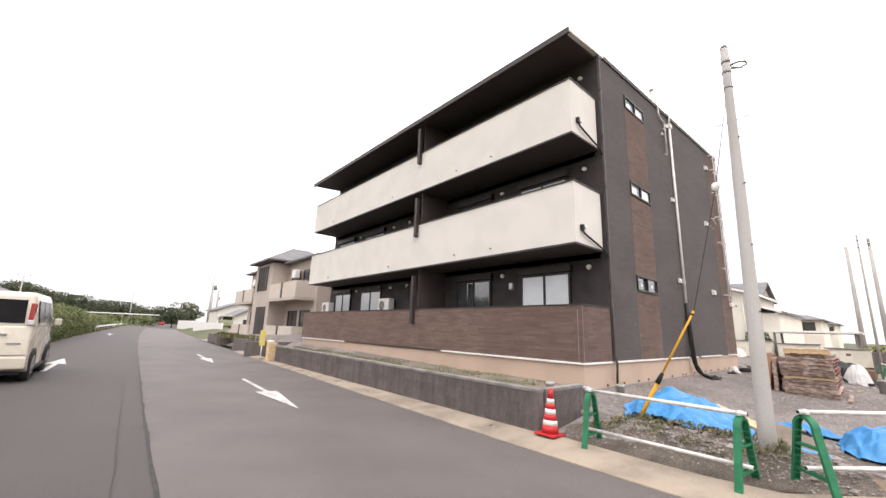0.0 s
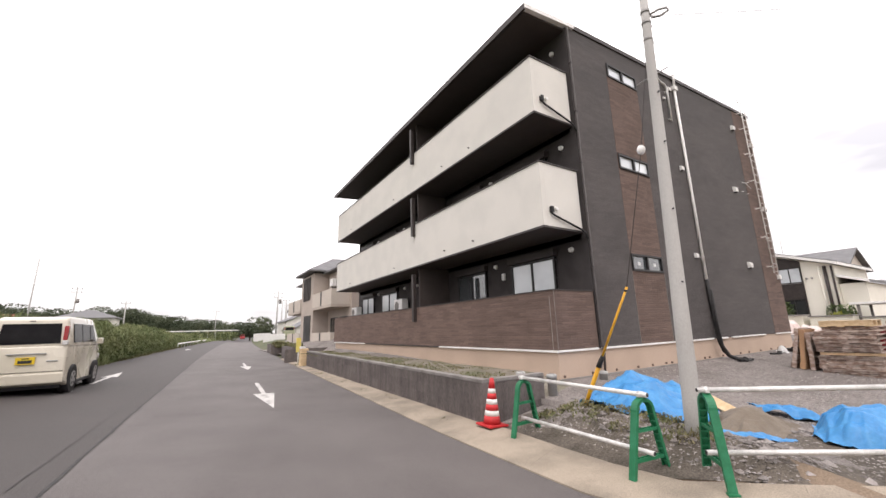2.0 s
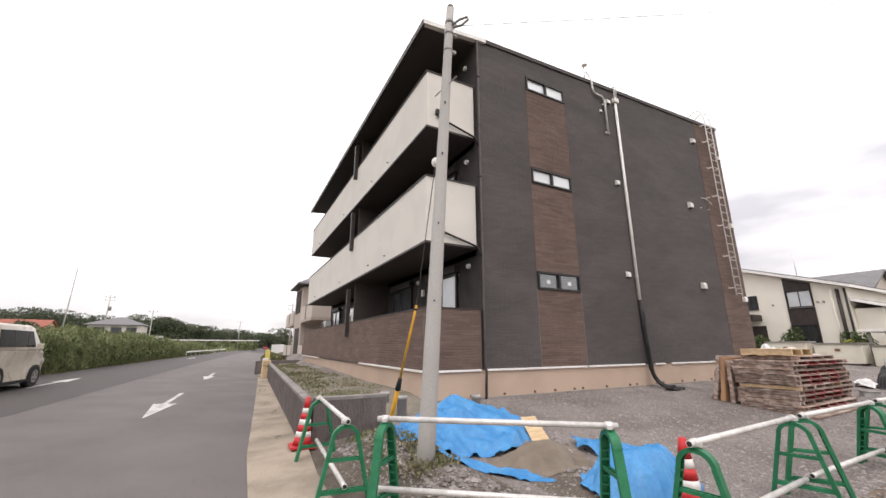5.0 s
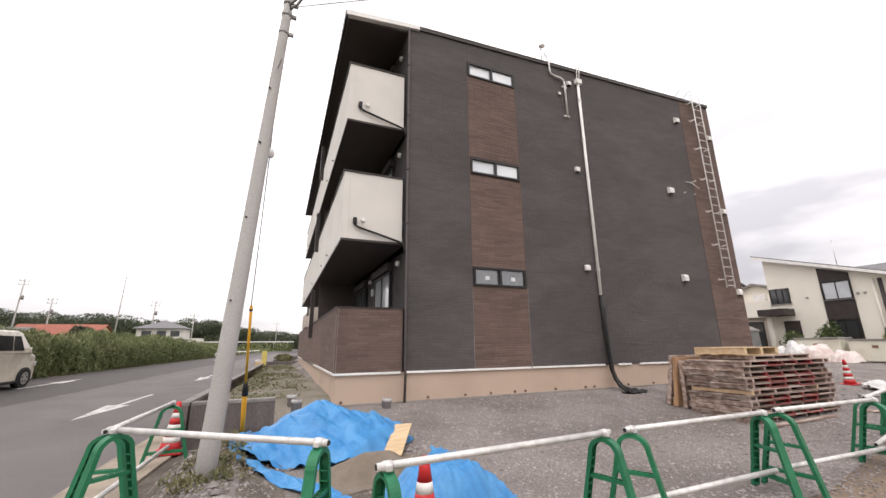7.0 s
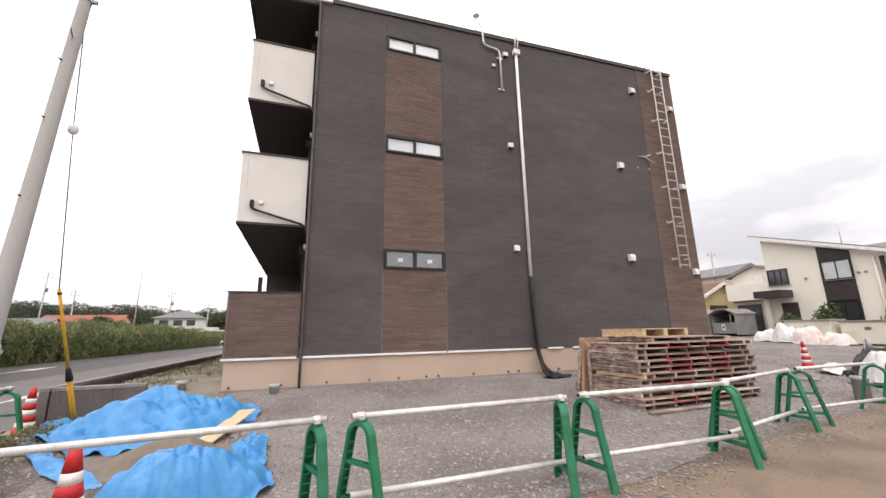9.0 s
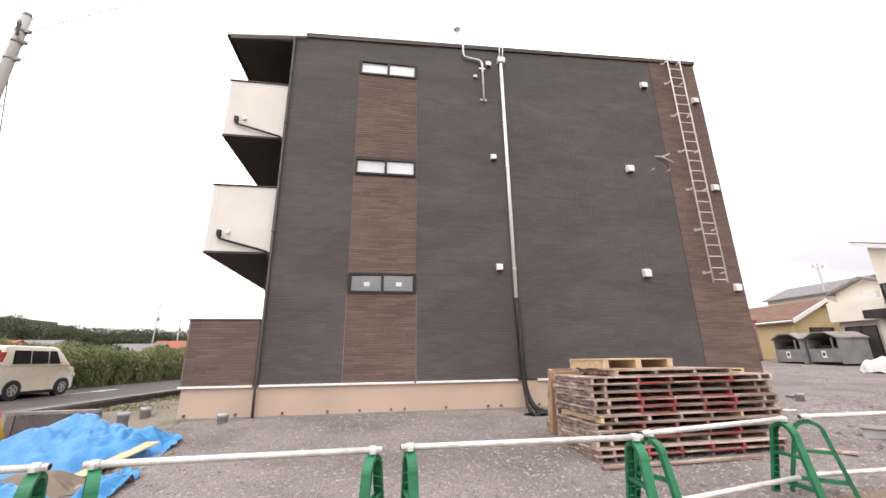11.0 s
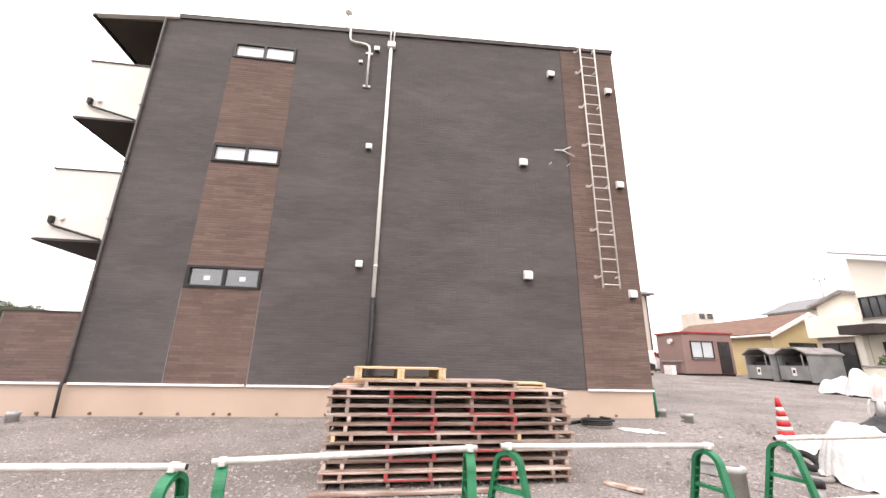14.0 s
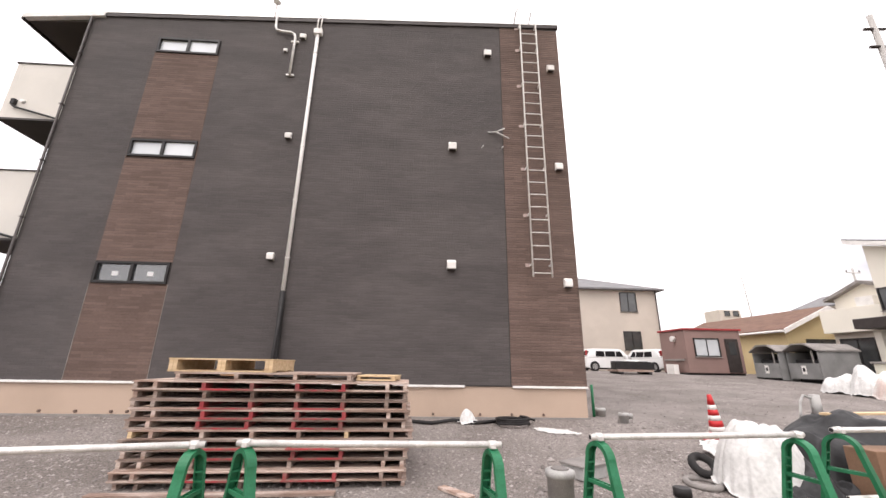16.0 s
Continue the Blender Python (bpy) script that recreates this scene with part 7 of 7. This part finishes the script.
hip_roof(h, -20.6, -12.4, 95, 102, 5.7, 1.6, ROOF_GREY, 0.6)
part("porch_roof", box(bmesh.new(), -20.0, -11.0, 93.8, 95, 3.1, 3.35, 0.02), ROOF_GREY, h)
for x in (-19.6, -17.0, -14.6):
    wall_window(h, "y", 95.0, -1, x, x + 1.5, 4.1, 5.1)
part("annexe", box(bmesh.new(), -11.8, -9.0, 94, 99, 0.3, 3.6), WHITE_WALL, h)
for x, y, w, d, z, mt, rf, lb in ((-75, 110, 14, 9, 5.5, HOUSE_BEIGE, ROOF_GREY, "far beige house with a grey roof"), (-55, 130, 12, 9, 5.0, WHITE_WALL, ROOF_BROWN, "far white house with a brown roof"), (-100, 120, 16, 10, 6.0, HOUSE_TAUPE, ROOF_GREY, "far taupe house with a grey roof"), (-60, 80, 12, 8, 4.0, HOUSE_BEIGE, ROOF_RED, "far bungalow with a red roof"), (-42, 95, 10, 8, 3.8, HOUSE_WHITE, ROOF_GREY, "far white bungalow with a grey roof"), (-84, 70, 12, 8, 4.2, WHITE_WALL, ROOF_GREY, "far white house at the field's edge")):
    h = thing("house", lb, "house", (x, y, 0.4))
    gable_walls(h, x - w / 2, x + w / 2, y - d / 2, y + d / 2, 0.2, z, 1.8, True, mt)
    gable_roof(h, x - w / 2, x + w / 2, y - d / 2, y + d / 2, z, 1.8, True, rf)
    for k in (-0.3, 0.05):
        wall_window(h, "y", y - d / 2, -1, x + k * w, x + k * w + 1.8, z * 0.55, z * 0.55 + 1.1)

# white guard fence along the far field
fence = thing("fence", "long low white guard fence beyond the reeds", "fence", (0, 88, 0.5))
for k in range(30):
    x0, x1 = -42 + k * 1.75, -42 + (k + 1) * 1.75
    y0, y1 = 92 + k * 0.8, 92 + (k + 1) * 0.8
    part("rail", tube(bmesh.new(), [(x0, y0, 2.96), (x1, y1, 2.96)], 0.15, 6), WHITE_TRIM, fence)
    part("post", box(bmesh.new(), x0 - 0.05, x0 + 0.05, y0 - 0.05, y0 + 0.05, 0.1, 3.1), WHITE_TRIM, fence)
clumps = [(-42 + 1.75 * k + r.uniform(-0.8, 0.8), 90.6 + 0.8 * k + r.uniform(-0.6, 0.6), 1.5, 1.3, 0.8, 1.25, 110) for k in range(30) for _ in range(2)]
leaf_mass("fence_growth", clumps, LEAF, label="pale green growth below the white fence", category="weeds", size=0.26, upright=1.0, seed=19)
rail2 = thing("guard_rail", "white road guard rail curving at the far bend", "guard rail", (4, 60, 0.6))
for k in range(12):
    y0, y1 = 52 + k * 3.2, 52 + (k + 1) * 3.2
    x0, x1 = road_mid(y0) - 4.6, road_mid(y1) - 4.6
    part("beam", tube(bmesh.new(), [(x0, y0, 0.95), (x1, y1, 0.95)], 0.09, 6), WHITE_TRIM, rail2)
    part("post", tube(bmesh.new(), [(x0, y0, 0.3), (x0, y0, 1.0)], 0.05, 6), GALV, rail2)


# ---------------------------------------------------------------- the next apartment house down the road
h = thing("apartment_house", "two-storey taupe apartment house with balconies and grey roof", "building", (13, 30, 0.7))
part("wall", box(bmesh.new(), 9.9, 18.0, 22.9, 38.0, 0.3, 6.7), HOUSE_TAUPE, h)
hip_roof(h, 9.9, 18.0, 22.9, 38.0, 6.75, 1.7, ROOF_GREY, 0.5)
bay = part("stair_bay", box(bmesh.new(), 8.7, 9.9, 28.4, 32.4, 0.3, 6.7, 0.01), HOUSE_TAUPE, h)
hip_roof(h, 8.7, 14.0, 28.4, 32.4, 6.95, 1.5, ROOF_GREY, 0.5)
for k in range(5):
    part("louvre", box(bmesh.new(), 8.62, 8.695, 29.3 + k * 0.5, 29.5 + k * 0.5, 4.5, 6.5), DARK_METAL, bay)
# Flat panel; the shade of the entrance is put into its colour.
part("entrance", box(bmesh.new(), 8.655, 8.695, 29.0, 31.2, 0.5, 3.2), ROOM_SHADE, bay, "panel in shade colour standing for the entrance opening")
for y0, y1 in ((23.2, 28.3), (32.5, 37.6)):
    for z0, z1 in ((0.75, 1.75), (3.75, 4.85)):
        b = part("balcony", box(bmesh.new(), 8.6, 8.72, y0, y1, z0, z1, 0.01), HOUSE_BEIGE, h, "pale balcony front")
        part("slot", box(bmesh.new(), 8.58, 8.599, (y0 + y1) / 2 - 0.15, (y0 + y1) / 2 + 0.15, z0, z1), DARK_METAL, b)
        part("balcony_side", box(bmesh.new(), 8.721, 9.9, y0, y0 + 0.12, z0, z1), HOUSE_BEIGE, b)
        part("balcony_floor", box(bmesh.new(), 8.6, 9.9, y0, y1, z0 - 0.2, z0 - 0.001), HOUSE_TAUPE, b)
        wall_window(h, "x", 9.9, -1, y0 + 0.6, y0 + 2.1, z0 + 0.1, z0 + 2.1)
        wall_window(h, "x", 9.9, -1, y0 + 2.8, y0 + 4.3, z0 + 0.1, z0 + 2.1)
    part("air_conditioner", box(bmesh.new(), 9.3, 9.6, y0 + 2.2, y0 + 2.9, 5.3, 5.9, 0.02), WHITE_TRIM, h)
for x, y, w, d in ((6.6, 22.0, 2.4, 0.16), (6.4, 26.5, 0.16, 3.4), (7.6, 33.0, 2.6, 0.16), (6.9, 36.0, 0.16, 5.0)):
    solo("garden_wall", box(bmesh.new(), x - w / 2, x + w / 2, y - d / 2, y + d / 2, 0.0, 0.85, 0.01), BLOCK, "low dark block garden wall by the driveway", "wall", "low garden walls")
h.scale = (1.0, 1.0, 0.93)
h.location.y += 1.4
clumps = [(r.uniform(6.6, 7.6), r.uniform(27, 37), 0.85, 0.35, 0.4, 0.18, 60) for _ in range(16)]
leaf_mass("garden_weeds", clumps, WEED, label="yellow-green weeds in the driveway beds", category="weeds", size=0.12, upright=1, seed=15)
bol = thing("bollard_sleeve", "pale wrapped kerb post with a yellow cover", "bollard", on_land(5.75, 19.0))
part("sleeve", box(bmesh.new(), 5.55, 5.95, 18.85, 19.2, 0.1, 0.95, 0.05), WOOD_PALE, bol, "sandy brown wrapping")
part("top", box(bmesh.new(), 5.56, 5.80, 18.86, 19.19, 0.955, 1.05, 0.03), WHITE_TRIM, bol)
yb = thing("marker_board", "yellow marker board on a post", "marker", on_land(5.9, 21.0))
part("board", box(bmesh.new(), 5.78, 6.02, 20.95, 21.05, 0.7, 1.45, 0.02), PALE_YELLOW, yb)
part("post", tube(bmesh.new(), [(5.9, 21.0, 0.1), (5.9, 21.0, 0.72)], 0.03, 8), GALV, yb)
# white site fences and roofs at the far end of the road
for x, y, w, d, z, mt, rf, lb in ((21, 92, 8, 10, 4.2, WHITE_WALL, ROOF_GREY, "far white house with a grey roof"), (30, 110, 12, 10, 5.2, WHITE_WALL, ROOF_GREY, "far white house at the road's end"), (19.5, 78, 6, 8, 2.6, WHITE_WALL, ROOF_GREY, "low white outbuilding by the road")):
    h = thing("house", lb, "house", (x, y, 0.4))
    gable_walls(h, x - w / 2, x + w / 2, y - d / 2, y + d / 2, 0.2, z, 1.6, False, mt)
    gable_roof(h, x - w / 2, x + w / 2, y - d / 2, y + d / 2, z, 1.6, False, rf)
    wall_window(h, "y", y - d / 2, -1, x - 1, x + 0.6, z * 0.5, z * 0.5 + 1.0)
solo("white_fence", box(bmesh.new(), 10.6, 10.75, 52, 70, 0.2, 1.7, 0.01), WHITE_TRIM, "plain white panel fence by the road", "fence")
solo("white_fence", box(bmesh.new(), 12.4, 12.55, 76, 100, 0.2, 1.9, 0.01), WHITE_TRIM, "plain white panel fence far along the road", "fence")


# ---------------------------------------------------------------- single facing bricks, linked last
for rects, parent, turn in LAST:
    for a, b, v0, v1 in rects:
        small = b - a < 0.3
        ob = new("brick", half_unit if small else unit)
        ob.parent = parent
        sx = (b - a) / (0.21 if small else 0.42)
        if turn == "gable":
            ob.matrix_basis = Matrix.Translation((a, GY, v0)) @ Matrix.Diagonal((sx, 1, (v1 - v0) / 0.058, 1))
        else:
            ob.matrix_basis = Matrix.Translation((FX, b, v0)) @ Matrix.Rotation(-math.pi / 2, 4, "Z") @ Matrix.Diagonal((sx, 1, (v1 - v0) / 0.058, 1))
